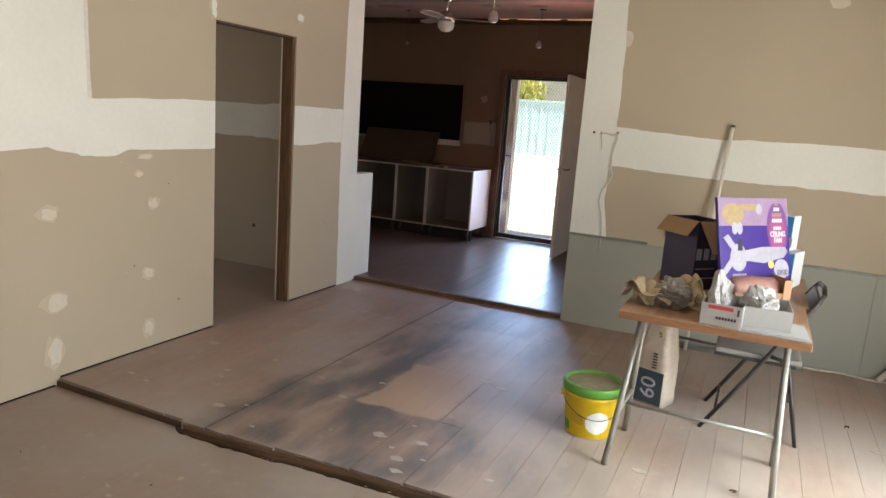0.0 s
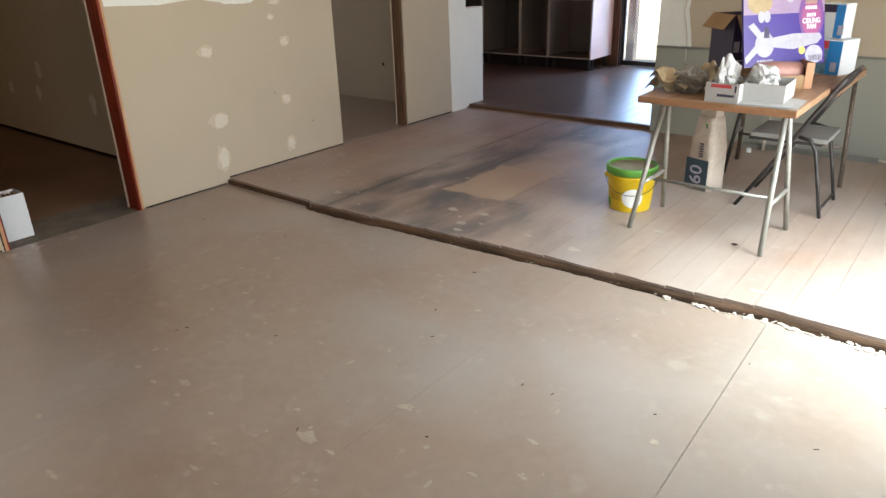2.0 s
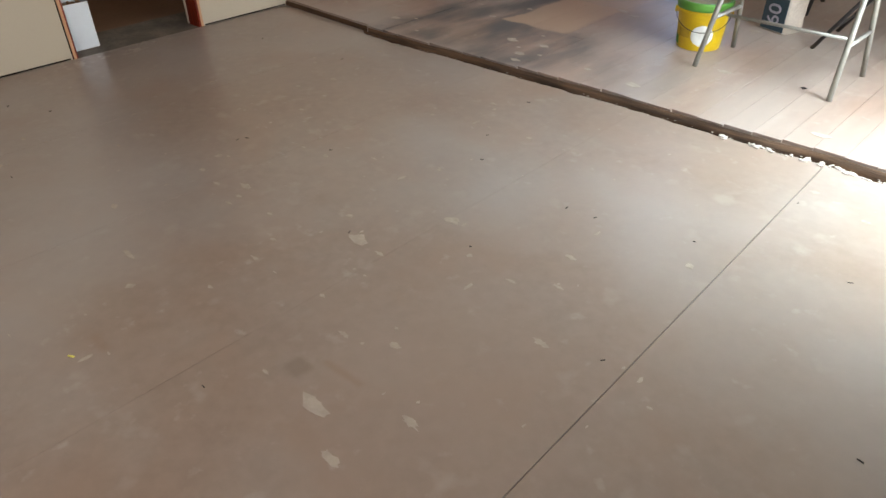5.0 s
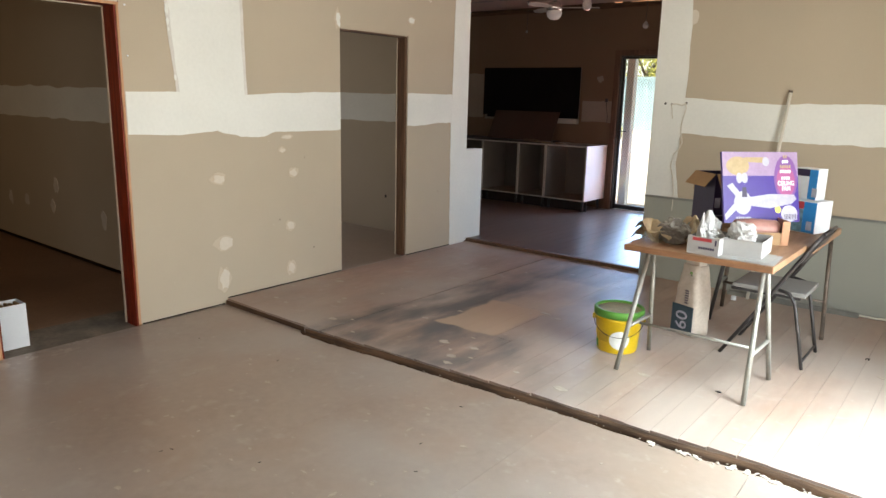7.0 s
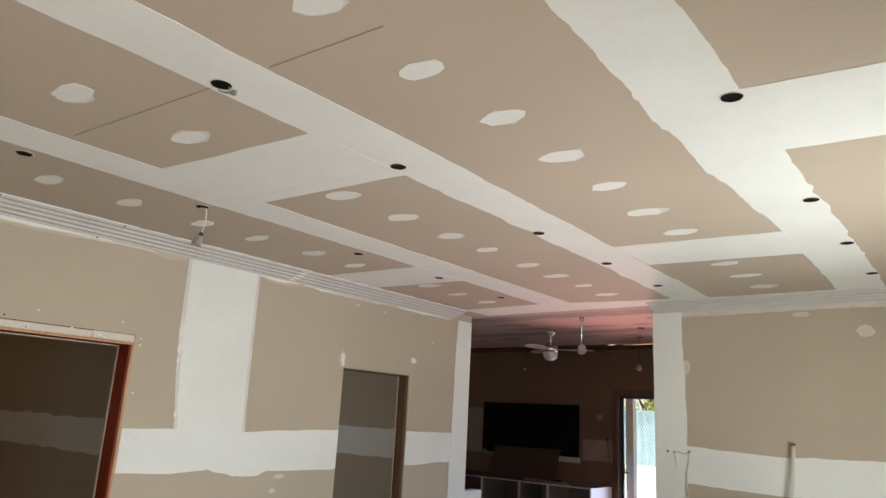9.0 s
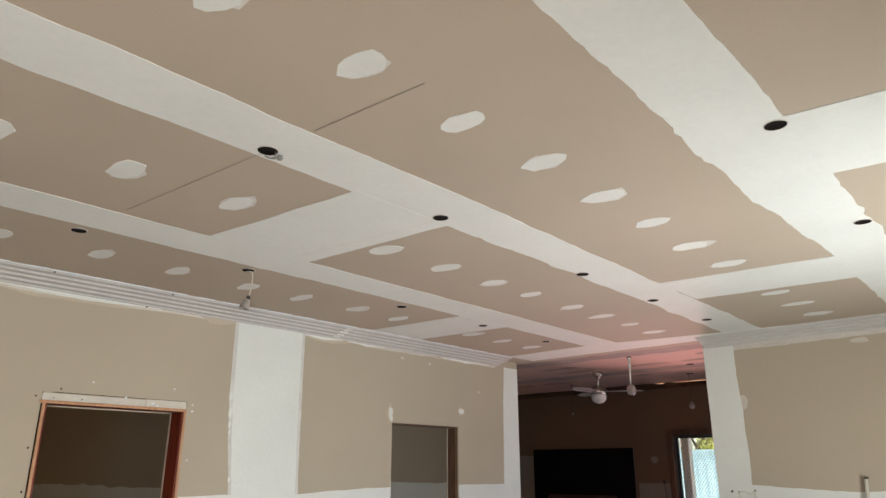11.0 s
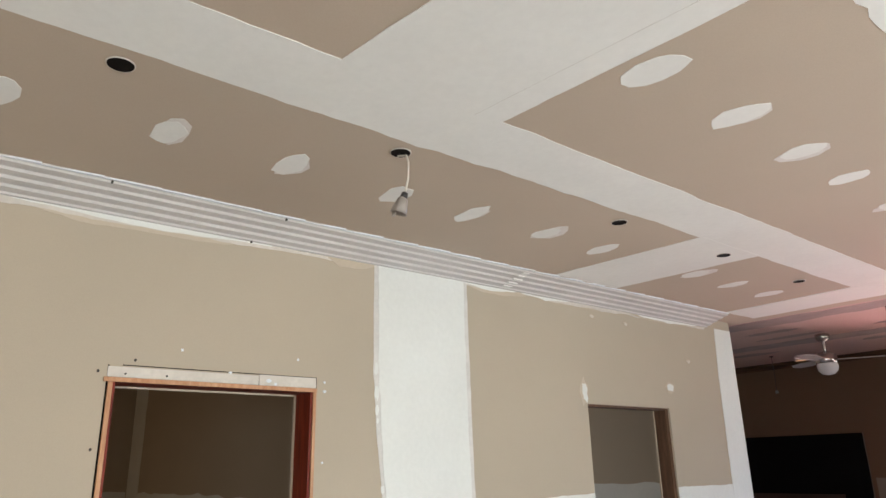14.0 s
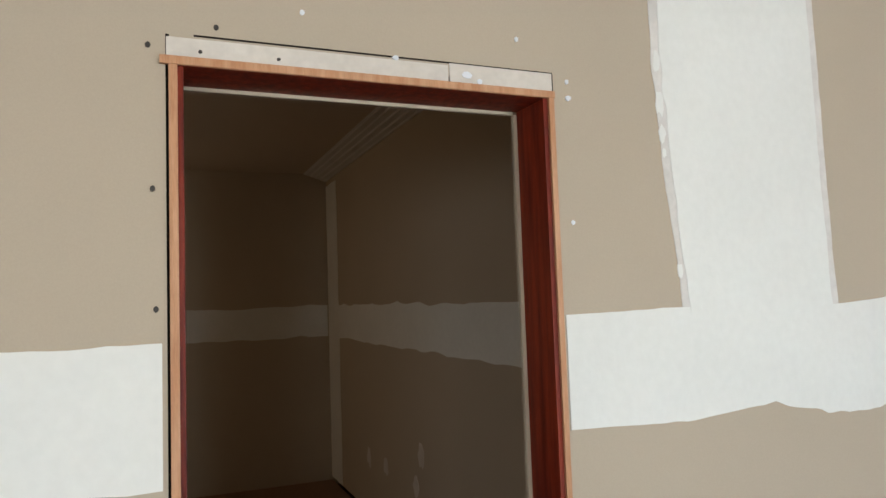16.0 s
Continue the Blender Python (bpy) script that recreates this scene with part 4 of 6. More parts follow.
# near sheets
for i, (a, b) in enumerate(zip(SX, SX[1:])):
    for j, (y0, y1) in enumerate(((SOUTH, -1.5), (-1.5, 2.7))):
        bm = bmesh.new()
        g = 0.0014 if 0.9 < b < 1.2 else 0.0005
        gl = 0.0014 if 0.9 < a < 1.2 else 0.0005
        # the open seam runs a little askew
        a0, b0 = (v_ + 0.10 if 0.9 < v_ < 1.2 else v_ for v_ in (a, b))
        if j == 0:
            pts = [(a + gl, y0), (b - g, y0), (b - g, y1 - 0.001), (a + gl, y1 - 0.001)]
        else:
            n_ = 26
            edge = [(a + gl + (b - g - a - gl) * t / n_, 0) for t in range(n_ + 1)]
            edge = [(px, plank_edge(px) - 0.042 - 0.02 * max(0.0, noise.noise(Vector((px * 7, 3, 1)))) - 0.012 * noise.noise(Vector((px * 25, 3, 1)))) if px > -1.8 else (px, plank_edge(px) - 0.016) for px, _ in edge]
            pts = [(a0 + gl, y1 - 4.2 + 0.001), (b0 - g, y1 - 4.2 + 0.001)] + edge[::-1]
        sheet(bm, pts, lambda u, v, h: Vector((u, v, -0.07 + h)), 0.05)
        part("floor_sheet", bm, SHEET, floor_base, "dusty brown hardboard floor sheet with pale splashes")
# far room boards
x = -5.0
while x < EAST_X:
    x1 = min(x + 0.128, EAST_X)
    bm = bmesh.new()
    box(bm, (x + 0.001, 5.872 if x > EDGE_X or x < -2.8 else 5.84, -0.02), (x1 - 0.001, FARY, FARZ))
    part("plank", bm, FARFLOOR, floor_base, "dark brown floorboard with a bluish sheen")
    x = x1
bm = bmesh.new()
box(bm, (WX, 5.792, -0.02), (EDGE_X + 0.1, 5.839, FARZ + 0.004), 0, 0.004)
structure("trim_threshold", bm, STUD, "worn timber threshold between the rooms")

# plaster splashes, chips and screws on the floor
rnd = random.Random(77)
bm = bmesh.new()
RSPLASH = [(-1.46, 2.97, 0.015), (-0.91, 3.23, 0.035), (-0.73, 3.07, 0.032), (-0.68, 2.97, 0.03), (-0.70, 3.26, 0.03), (-1.30, 3.51, 0.025), (-2.43, 3.12, 0.02), (-2.01, 3.36, 0.02), (-1.93, 3.74, 0.02), (-2.60, 3.42, 0.02), (-0.80, 3.15, 0.015), (-0.62, 3.12, 0.014)]
SPLASH = [(0.0, 1.25, 0.05), (0.12, 1.24, 0.02), (-0.52, 0.64, 0.035), (-0.15, 0.74, 0.014), (-0.18, 0.93, 0.022), (-0.23, 1.04, 0.015), (-0.06, 0.93, 0.01), (0.35, 0.89, 0.02), (0.51, 0.66, 0.045), (0.74, 0.79, 0.035), (-0.38, 0.2, 0.008), (-0.15, 1.33, 0.02), (-0.63, 1.19, 0.04), (-0.57, 1.07, 0.018), (-0.74, 1.12, 0.02), (-0.43, 1.7, 0.016), (-0.7, 1.86, 0.012), (-0.76, 1.67, 0.014), (0.55, 1.43, 0.018), (0.68, 1.51, 0.022), (0.8, 1.26, 0.03), (0.67, 0.58, 0.035), (-1.29, 2.17, 0.025), (-1.57, 2.26, 0.016), (0.16, 1.57, 0.035), (-0.74, 1.56, 0.012), (-1.57, 0.57, 0.03), (0.31, 0.64, 0.014)]
for i, (px, py, sz) in enumerate(SPLASH):
    a_ = rnd.uniform(0.5, 1.0)
    sheet(bm, blob(px, py, sz * rnd.uniform(0.75, 1.0), sz * a_ * 0.55, 250 + i, 13, 0.5), lambda u, v, h: Vector((u, v, FLOOR + h)), 0.0009)
for i in range(80):
    px, py = rnd.uniform(-2.5, 2.4), rnd.uniform(-0.6, 2.7)
    s = rnd.choice((0.004, 0.005, 0.006, 0.009, 0.013))
    a = rnd.uniform(0.5, 1.6)
    sheet(bm, blob(px, py, s * a, s / a, 300 + i, 9, 0.35), lambda u, v, h: Vector((u, v, FLOOR + h)), 0.0009)
more = random.Random(91)
for i in range(50):
    px, py = more.uniform(-1.9, 1.0), more.uniform(0.4, 2.7)
    s, a = more.choice((0.004, 0.005, 0.008, 0.011, 0.014)), more.uniform(0.6, 1.5)
    sheet(bm, blob(px, py, s * a, s / a, 420 + i, 10, 0.45), lambda u, v, h: Vector((u, v, FLOOR + 0.0002 + h)), 0.0011)
for i, (px, py, sz) in enumerate(RSPLASH):
    sheet(bm, blob(px, py, sz, sz * 0.6, 660 + i, 13, 0.45), lambda u, v, h: Vector((u, v, RAISED + 0.0008 + h)), 0.0010)
for i in range(55):
    px, py = rnd.uniform(-2.5, 1.8), rnd.uniform(3.05, 5.5)
    s = rnd.choice((0.006, 0.01, 0.016, 0.028))
    sheet(bm, blob(px, py, s * 1.4, s * 0.8, 600 + i, 9, 0.35), lambda u, v, h: Vector((u, v, RAISED + 0.0012 + h)), 0.0009)
tagged(mesh_object("plaster_splash", bm, CHIP), "small dried plaster splashes on the floor", "debris", kind="stuff")
bm = bmesh.new()
for i in range(70):
    px = rnd.uniform(0.55, 1.9)
    s = rnd.uniform(0.006, 0.017)
    m4 = pose(px, plank_edge(px) - rnd.uniform(0.035, 0.065), FLOOR + s * 0.2, rnd.uniform(-15, 15), rnd.uniform(-15, 15), rnd.uniform(0, 180)) @ Matrix.Diagonal((s * rnd.uniform(1, 1.7), s * rnd.uniform(0.5, 1), s * 0.45, 1))
    bmesh.ops.create_icosphere(bm, subdivisions=1, radius=1, matrix=m4)
for i in range(150):
    px = rnd.uniform(-1.3, 2.4) if i % 3 else rnd.uniform(0.6, 2.4)
    py = plank_edge(px) - rnd.uniform(0.02, 0.06)
    s = rnd.uniform(0.002, 0.008) * (1.3 if px > 1.0 else 0.8)
    m4 = pose(px, py, FLOOR + s * 0.2, rnd.uniform(-15, 15), rnd.uniform(-15, 15), rnd.uniform(0, 180)) @ Matrix.Diagonal((s * rnd.uniform(1, 1.7), s * rnd.uniform(0.4, 1), s * 0.32, 1))
    bmesh.ops.create_icosphere(bm, subdivisions=1, radius=1, matrix=m4)
for i in range(60):
    px, py = WX + abs(rnd.gauss(0, 0.035)) - 0.004, rnd.uniform(1.30, 2.05)
    s = rnd.uniform(0.002, 0.006)
    m4 = pose(px + 0.008, py, FLOOR + s * 0.2, 0, 0, rnd.uniform(0, 180)) @ Matrix.Diagonal((s * rnd.uniform(1, 2.2), s * rnd.uniform(0.5, 1.2), s * 0.32, 1))
    bmesh.ops.create_icosphere(bm, subdivisions=1, radius=1, matrix=m4)
tagged(mesh_object("plaster_crumb", bm, CHIP), "broken plaster crumbs along the floor step", "debris", kind="stuff")
bm = bmesh.new()
for i in range(38):
    px, py = rnd.uniform(-2.4, 2.2), rnd.uniform(-0.6, 2.7)
    s = rnd.uniform(0.0012, 0.0022)
    a = rnd.uniform(0, 3.1)
    tube(bm, [(px, py, FLOOR + s), (px + math.cos(a) * rnd.uniform(0.008, 0.02), py + math.sin(a) * 0.014, FLOOR + s)], s, 5)
tagged(mesh_object("dropped_screw", bm, NAIL), "dark screws and splinters lying on the floor", "debris", kind="stuff")

# ---- far room: door, window, cabinets ----
bm = bmesh.new()
for x0, x1 in ((DOOR[0] - 0.075, DOOR[0] - 0.001), (DOOR[1] + 0.001, DOOR[1] + 0.075)):
    box(bm, (x0, FARY - 0.03, 0.05), (x1, FARY - 0.001, DOOR[3] + 0.070), 0, 0.003)
box(bm, (DOOR[0] - 0.001, FARY - 0.03, DOOR[3] + 0.001), (DOOR[1] + 0.001, FARY - 0.001, DOOR[3] + 0.070), 0, 0.003)
door_3 = structure("door_3", bm, STUD, "brown timber frame round the back door")
bm = bmesh.new()
box(bm, (DOOR[0], FARY, 0.05), (DOOR[0] + 0.012, FARY + 0.12, DOOR[3]), 0, 0.002)
box(bm, (DOOR[1] - 0.012, FARY, 0.05), (DOOR[1], FARY + 0.12, DOOR[3]), 0, 0.002)
box(bm, (DOOR[0] + 0.012, FARY, DOOR[3] - 0.015), (DOOR[1] - 0.012, FARY + 0.12, DOOR[3]), 0, 0.002)
part("jamb", bm, DARKFRAME, door_3, "dark jamb")

screen = thing("security_door", ((DOOR[0] + DOOR[1]) / 2, FARY + 0.06, 0.06), "closed dark security screen door with diamond mesh", "door")
hw_, hh = (DOOR[1] - DOOR[0]) / 2 - 0.015, DOOR[3] - 0.065
bm = bmesh.new()
for x0, x1 in ((-hw_, -hw_ + 0.030), (hw_ - 0.030, hw_)):
    box(bm, (x0, -0.014, 0), (x1, 0.014, hh), 0, 0.003)
box(bm, (-hw_ + 0.030, -0.014, 0), (hw_ - 0.030, 0.014, 0.06), 0, 0.003)
box(bm, (-hw_ + 0.030, -0.014, hh - 0.035), (hw_ - 0.030, 0.014, hh), 0, 0.003)
part("door_frame", bm, DARKFRAME, screen, "dark metal door frame")
bm = bmesh.new()
gx0, gx1, gz0, gz1, st = -hw_ + 0.030, hw_ - 0.030, 0.06, hh - 0.035, 0.052
for s in (1, -1):
    c = gz0 - (gx1 - gx0) * 1.4
    while c < gz1 + (gx1 - gx0) * 1.4:
        # the line z = c + 1.4 s (x - x0), cut to the frame
        pts = []
        for i in range(2):
            x_ = gx0 if i == 0 else gx1
            pts.append((x_, c + 1.4 * s * (x_ - gx0)))
        (xa, za), (xb, zb) = pts
        lo, hi = (0.0, 1.0)
        for bound, sgn in ((gz0, 1), (gz1, -1)):
            fa, fb = sgn * (za - bound), sgn * (zb - bound)
            if fa < 0 and fb < 0:
                lo, hi = 1, 0
            elif fa < 0:
                lo = max(lo, fa / (fa - fb))
            elif fb < 0:
                hi = min(hi, fa / (fa - fb))
        if hi > lo + 0.01:
            p = Vector((xa + (xb - xa) * lo, 0.001 * s, za + (zb - za) * lo))
            q = Vector((xa + (xb - xa) * hi, 0.001 * s, za + (zb - za) * hi))
            tube(bm, [p, q], 0.0022, 4, 0, False)
        c += st
part("mesh_grille", bm, GREYMETAL, screen, "grey diamond mesh")
bm = bmesh.new()
box(bm, (-hw_ + 0.008, -0.022, 0.94), (-hw_ + 0.04, -0.014, 1.16), 0, 0.004)
tube(bm, [(-hw_ + 0.024, -0.02, 1.06), (-hw_ + 0.024, -0.06, 1.06), (-hw_ + 0.13, -0.06, 1.055)], 0.009, 8)
tube(bm, [(-hw_ + 0.024, -0.02, 1.11), (-hw_ + 0.024, -0.035, 1.11)], 0.012, 10)
part("door_handle", bm, DARKSTEEL, screen, "dark lever handle and lock plate")

leaf = thing("inner_door", (DOOR[1] + 0.085, FARY - 0.035, 0.058), "open pinkish timber inner door by the back doorway", "door")
bm = bmesh.new()
box(bm, (-0.018, -0.80, 0.0), (0.018, 0.0, 2.02), 0, 0.003)
part("door_panel", bm, material("pinkish_primed_door", (0.70, 0.61, 0.56), 0.4, var=0.08, scale=3), leaf)
bm = bmesh.new()
for s in (-1, 1):
    tube(bm, [(0.018 * s, -0.74, 1.0), (0.06 * s, -0.74, 1.0), (0.062 * s, -0.64, 1.0)], 0.009, 8)
part("door_handle", bm, CHROME, leaf, "chrome lever handle")

# the covered window
bm = bmesh.new()
for a, b in (((WIN[0], FARY + 0.03, WIN[2]), (WIN[0] + 0.03, FARY + 0.11, WIN[3])), ((WIN[1] - 0.03, FARY + 0.03, WIN[2]), (WIN[1], FARY + 0.11, WIN[3])), ((WIN[0] + 0.03, FARY + 0.03, WIN[2]), (WIN[1] - 0.03, FARY + 0.11, WIN[2] + 0.03)), ((WIN[0] + 0.03, FARY + 0.03, WIN[3] - 0.03), (WIN[1] - 0.03, FARY + 0.11, WIN[3]))):
    box(bm, a, b, 0, 0.003)
window_1 = structure("window_1", bm, CABSHADE, "window opening with its reveal toned dark")
bm = bmesh.new()
box(bm, (WIN[0] + 0.03, FARY + 0.035, WIN[2] + 0.03), (WIN[1] - 0.03, FARY + 0.04, WIN[3] - 0.03))
nx, nz = 24, 12
gr = [[bm.verts.new((WIN[0] - 0.012 + (WIN[1] - WIN[0] + 0.005) * i / nx, FARY - 0.006 - 0.010 * noise.noise(Vector((i * 0.5, j * 0.35, 4))) - 0.004, WIN[2] + 0.065 + (WIN[3] - WIN[2] - 0.065) * j / nz)) for i in range(nx + 1)] for j in range(nz + 1)]
for j in range(nz):
    for i in range(nx):
        if (j == 0 and i > nx - 2):
            continue
        bm.faces.new((gr[j][i], gr[j][i + 1], gr[j + 1][i + 1], gr[j + 1][i])).smooth = True
part("cover", bm, BLACK, window_1, "black plastic sheet hung over the window")
bm = bmesh.new()
box(bm, (-3.48, FARY - 0.05, WIN[2] - 0.02), (WIN[1], FARY - 0.002, WIN[2] + 0.05), 0, 0.006)
part("window_sill", bm, CABWHITE, window_1, "pale sill")

CY = 8.235
for i, (x0, x1) in enumerate(((-5.0, -4.235), (-4.23, -3.625), (-3.62, -3.19), (-3.185, -2.575))):
    cab = thing("base_cabinet", ((x0 + x1) / 2, CY + 0.29, FARZ), "doorless white melamine base cabinet on short black legs", "cabinet", "base cabinets")
    h, w, b_ = 0.87, (x1 - x0) / 2, 0.145
    d = 0.29
    # carcass, back and shelf carry the inside shade in their colours
    bm = bmesh.new()
    box(bm, (-w, -d, b_), (-w + 0.016, d, h), 0, 0.001)
    box(bm, (w - 0.016, -d, b_), (w, d, h), 0, 0.001)
    box(bm, (-w + 0.016, -d, h - 0.016), (w - 0.016, -d + 0.09, h))
    box(bm, (-w + 0.016, d - 0.11, h - 0.016), (w - 0.016, d - 0.016, h))
    part("carcass", bm, CABSHADE, cab, "white carcass darkened for the shade inside")
    bm = bmesh.new()
    for xa, xb in ((-w, -w + 0.016), (w - 0.016, w)):
        box(bm, (xa, -d - 0.003, b_), (xb, -d - 0.0002, h))
    box(bm, (-w + 0.016, -d - 0.003, h - 0.016), (w - 0.016, -d - 0.0002, h))
    box(bm, (-w + 0.016, -d - 0.003, b_), (w - 0.016, -d - 0.0002, b_ + 0.016))
    part("front_edge", bm, CABWHITE, cab, "white edge banding")
    if i == 3:
        # thin panel added to carry the pinkish light on this side
        bm = bmesh.new()
        box(bm, (w + 0.0005, -d - 0.003, b_), (w + 0.006, d, h + 0.002))
        part("end_panel", bm, CABLIT, cab, "white end panel with pinkish light put into its colour")
    bm = bmesh.new()
    box(bm, (-w + 0.016, d - 0.016, b_), (w - 0.016, d, h - 0.0165))
    part("back_panel", bm, CABBACK, cab, "back panel darkened for the shade inside")
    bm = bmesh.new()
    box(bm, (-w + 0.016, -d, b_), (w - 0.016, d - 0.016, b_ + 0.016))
    part("bottom_shelf", bm, [CABDUST_SHADED], cab, "dusty brown bottom shelf darkened for the shade inside")
    for lx in (-w + 0.05, w - 0.05):
        for ly in (-d + 0.07, d - 0.07):
            bm = bmesh.new()
            tube(bm, [(lx, ly, 0), (lx, ly, b_)], 0.018, 10)
            part("leg", bm, DARKSTEEL, cab, "black plastic leg")
# dark upright panel added for the shadow below the cabinets
cab_shade = thing("under_cabinet_shade", (-3.79, CY + 0.12, FARZ), "added dark panel standing in for the shadow under the white base cabinets", "panel")
bm = bmesh.new()
box(bm, (-1.2, -0.008, 0), (1.2, 0.008, 0.14))
part("panel", bm, MAROON, cab_shade)
top = thing("worktop_board", (-3.9, CY + 0.25, FARZ + 0.871), "dark board lying along the tops of the open cabinets", "board")
bm = bmesh.new()
box(bm, (-1.05, -0.22, 0.0), (0.62, 0.30, 0.016), 0, 0.002)
part("board", bm, MAROON, top)
card = thing("cardboard_sheet", (-3.83, 8.56, FARZ + 0.888), "dark brown cardboard sheet leaning on the wall above the cabinets", "cardboard")
bm = bmesh.new()
m_ = Matrix.Translation((0, 0, 0)) @ Matrix.Rotation(radians(-28), 4, "X")
box(bm, (-0.56, 0, 0), (0.53, 0.006, 0.45), 0, 0.001)
bmesh.ops.transform(bm, matrix=m_, verts=bm.verts)
part("sheet", bm, material("dark_cardboard", (0.05, 0.024, 0.015), 0.8, var=0.15, scale=3), card)
rnd = random.Random(4)
for i, (x_, sx) in enumerate([(-3.52, 0.05), (-3.42, 0.06), (-3.25, 0.12), (-3.02, 0.05)]):
    t_ = thing("offcut", (x_, 8.3, FARZ + (0.888 if x_ < -3.29 else 0.871)), "small dusty offcut resting on a cabinet top", "debris", "offcuts", rnd.uniform(-20, 20))
    bm = bmesh.new()
    box(bm, (-sx, -0.03, 0.0), (sx, 0.03, 0.028), 0, 0.004)
    part("block", bm, CABDUST_SHADED, t_)

# ---- fans and hanging leads of the far room ----
fan = thing("ceiling_fan", (-2.655, 7.345, 2.779), "brushed metal ceiling fan with round glass light, at rest", "ceiling fan")
bm = bmesh.new()
lathe(bm, [(0.0, 0), (0.06, 0), (0.06, -0.03), (0.035, -0.06), (0.013, -0.065), (0.013, -0.16)], 20)
part("mount", bm, CHROME, fan)
bm = bmesh.new()
lathe(bm, [(0.013, -0.15), (0.05, -0.165), (0.085, -0.19), (0.095, -0.23), (0.088, -0.265), (0.0, -0.27)], 24)
part("motor", bm, CHROME, fan)
bm = bmesh.new()
lathe(bm, [(0.082, -0.266), (0.09, -0.29), (0.08, -0.33), (0.05, -0.36), (0.0, -0.37)], 24)
part("light_globe", bm, GLASSWHITE, fan, "opal glass globe")
for a in (27, 147, 267):
    bm = bmesh.new()
    o = [(0.09, -0.03), (0.15, -0.045), (0.33, -0.062), (0.47, -0.048), (0.51, 0.0), (0.46, 0.05), (0.28, 0.062), (0.15, 0.04), (0.09, 0.03)]
    sheet(bm, [Vector(p) for p in o], lambda u, v, h: Vector((u, v, -0.235 + h + v * 0.16)), 0.007)
    bmesh.ops.transform(bm, matrix=Matrix.Rotation(radians(a), 4, "Z"), verts=bm.verts)
    part("blade", bm, BLADE, fan, "pale blade")
pend = thing("pendant_fitting", (-1.80, 6.51, 2.779), "thin metal rod pendant with a round glass shade under the ceiling", "light fitting")
bm = bmesh.new()
lathe(bm, [(0, 0), (0.028, 0), (0.022, -0.03), (0.010, -0.045), (0.010, -0.29)], 16)
part("rod", bm, CHROME, pend)
bm = bmesh.new()
lathe(bm, [(0.0, -0.285), (0.022, -0.288), (0.040, -0.305), (0.048, -0.335), (0.044, -0.370), (0.026, -0.388), (0.0, -0.392)], 20)
part("shade", bm, SMOKED, pend, "round clear glass shade")
for x_, y_, z_, lab in ((-3.60, 8.27, 2.40, "dark lamp holder hanging on a thin ceiling wire"), (-1.885, 8.16, 2.435, "round clear bulb hanging on a thin ceiling wire")):
    t_ = thing("hanging_bulb", (x_, y_, 2.779), lab, "light fitting")
    bm = bmesh.new()
    tube(bm, [(0, 0, 0), (0.004, 0, -0.2), (-0.002, 0, z_ - 2.779)], 0.003, 6)
    lathe(bm, [(0, 0), (0.022, -0.002), (0.02, -0.012), (0, -0.014)], 12)
    part("wire", bm, DARKSTEEL, t_)
    bm = bmesh.new()
    zz = z_ - 2.779
    lathe(bm, [(0.0, zz + 0.01), (0.014, zz + 0.008), (0.016, zz - 0.02), (0.014, zz - 0.022)] if x_ < -2 else [(0.0, zz + 0.01), (0.014, zz), (0.034, zz - 0.03), (0.036, zz - 0.05), (0.022, zz - 0.075), (0, zz - 0.08)], 16)
    part("lamp_holder" if x_ < -2 else "bulb", bm, GREYMETAL if x_ < -2 else SMOKED, t_)

# ---- downlight holes ----
HOLES = [(-0.329, 2.04), (-0.355, 3.247), (-0.35, 4.097), (-0.335, 4.92), (-1.675, 1.047), (-1.678, 1.942), (-1.688, 3.135), (-1.69, 4.0), (-1.72, 4.89), (1.035, 2.13), (1.02, 3.33), (1.02, 4.20), (1.02, 5.06), (-0.32, 1.15)]
for x_, y_ in HOLES:
    t_ = thing("downlight_hole", (x_, y_, CEIL - 0.0042), "round downlight hole in the ceiling, a dark disc for its shaded inside", "ceiling hole", "downlight holes")
    # nothing is cut: a flat dark disc stands for the shaded cavity
    bm = bmesh.new()
    lathe(bm, [(0.0, 0.0), (0.032, 0.0), (0.0335, -0.0012), (0.034, 0.001)], 24)
    part("hole", bm, HOLE, t_)
    bm = bmesh.new()
    lathe(bm, [(0.034, 0.001), (0.0348, -0.001), (0.0365, -0.0008), (0.037, 0.002)], 24)
    part("rim", bm, FEATHER, t_, "pale cut rim")
for x_, y_ in ((-1.55, 7.44), (-1.88, 8.19)):
    t_ = thing("downlight_hole", (x_, y_, 2.7765), "round downlight hole in the pinkish far ceiling, a dark disc for its shaded inside", "ceiling hole", "downlight holes")
    # flat dark disc again in place of a cut hole's shade
    bm = bmesh.new()
    lathe(bm, [(0.0, 0.0), (0.04, 0.0), (0.042, -0.0012), (0.042, 0.001)], 24)
    part("hole", bm, HOLE, t_)
cap = thing("loose_light_clip", (-0.325, 1.175, CEIL - 0.006), "small metal lamp holder dangling out of a ceiling hole", "light fitting")
bm = bmesh.new()
lathe(bm, [(0, 0), (0.010, -0.001), (0.012, -0.010), (0.006, -0.016), (0, -0.017)], 10, centre=(0.012, 0.02, -0.004))
tube(bm, [(-0.032, -0.012, -0.001), (-0.02, 0.0, -0.010), (0.0, 0.018, -0.012), (0.026, 0.022, -0.006)], 0.0022, 6)
tube(bm, [(-0.030, 0.014, -0.001), (0.0, 0.010, -0.008), (0.024, -0.006, -0.003)], 0.0018, 6)
part("holder", bm, GREYMETAL, cap)

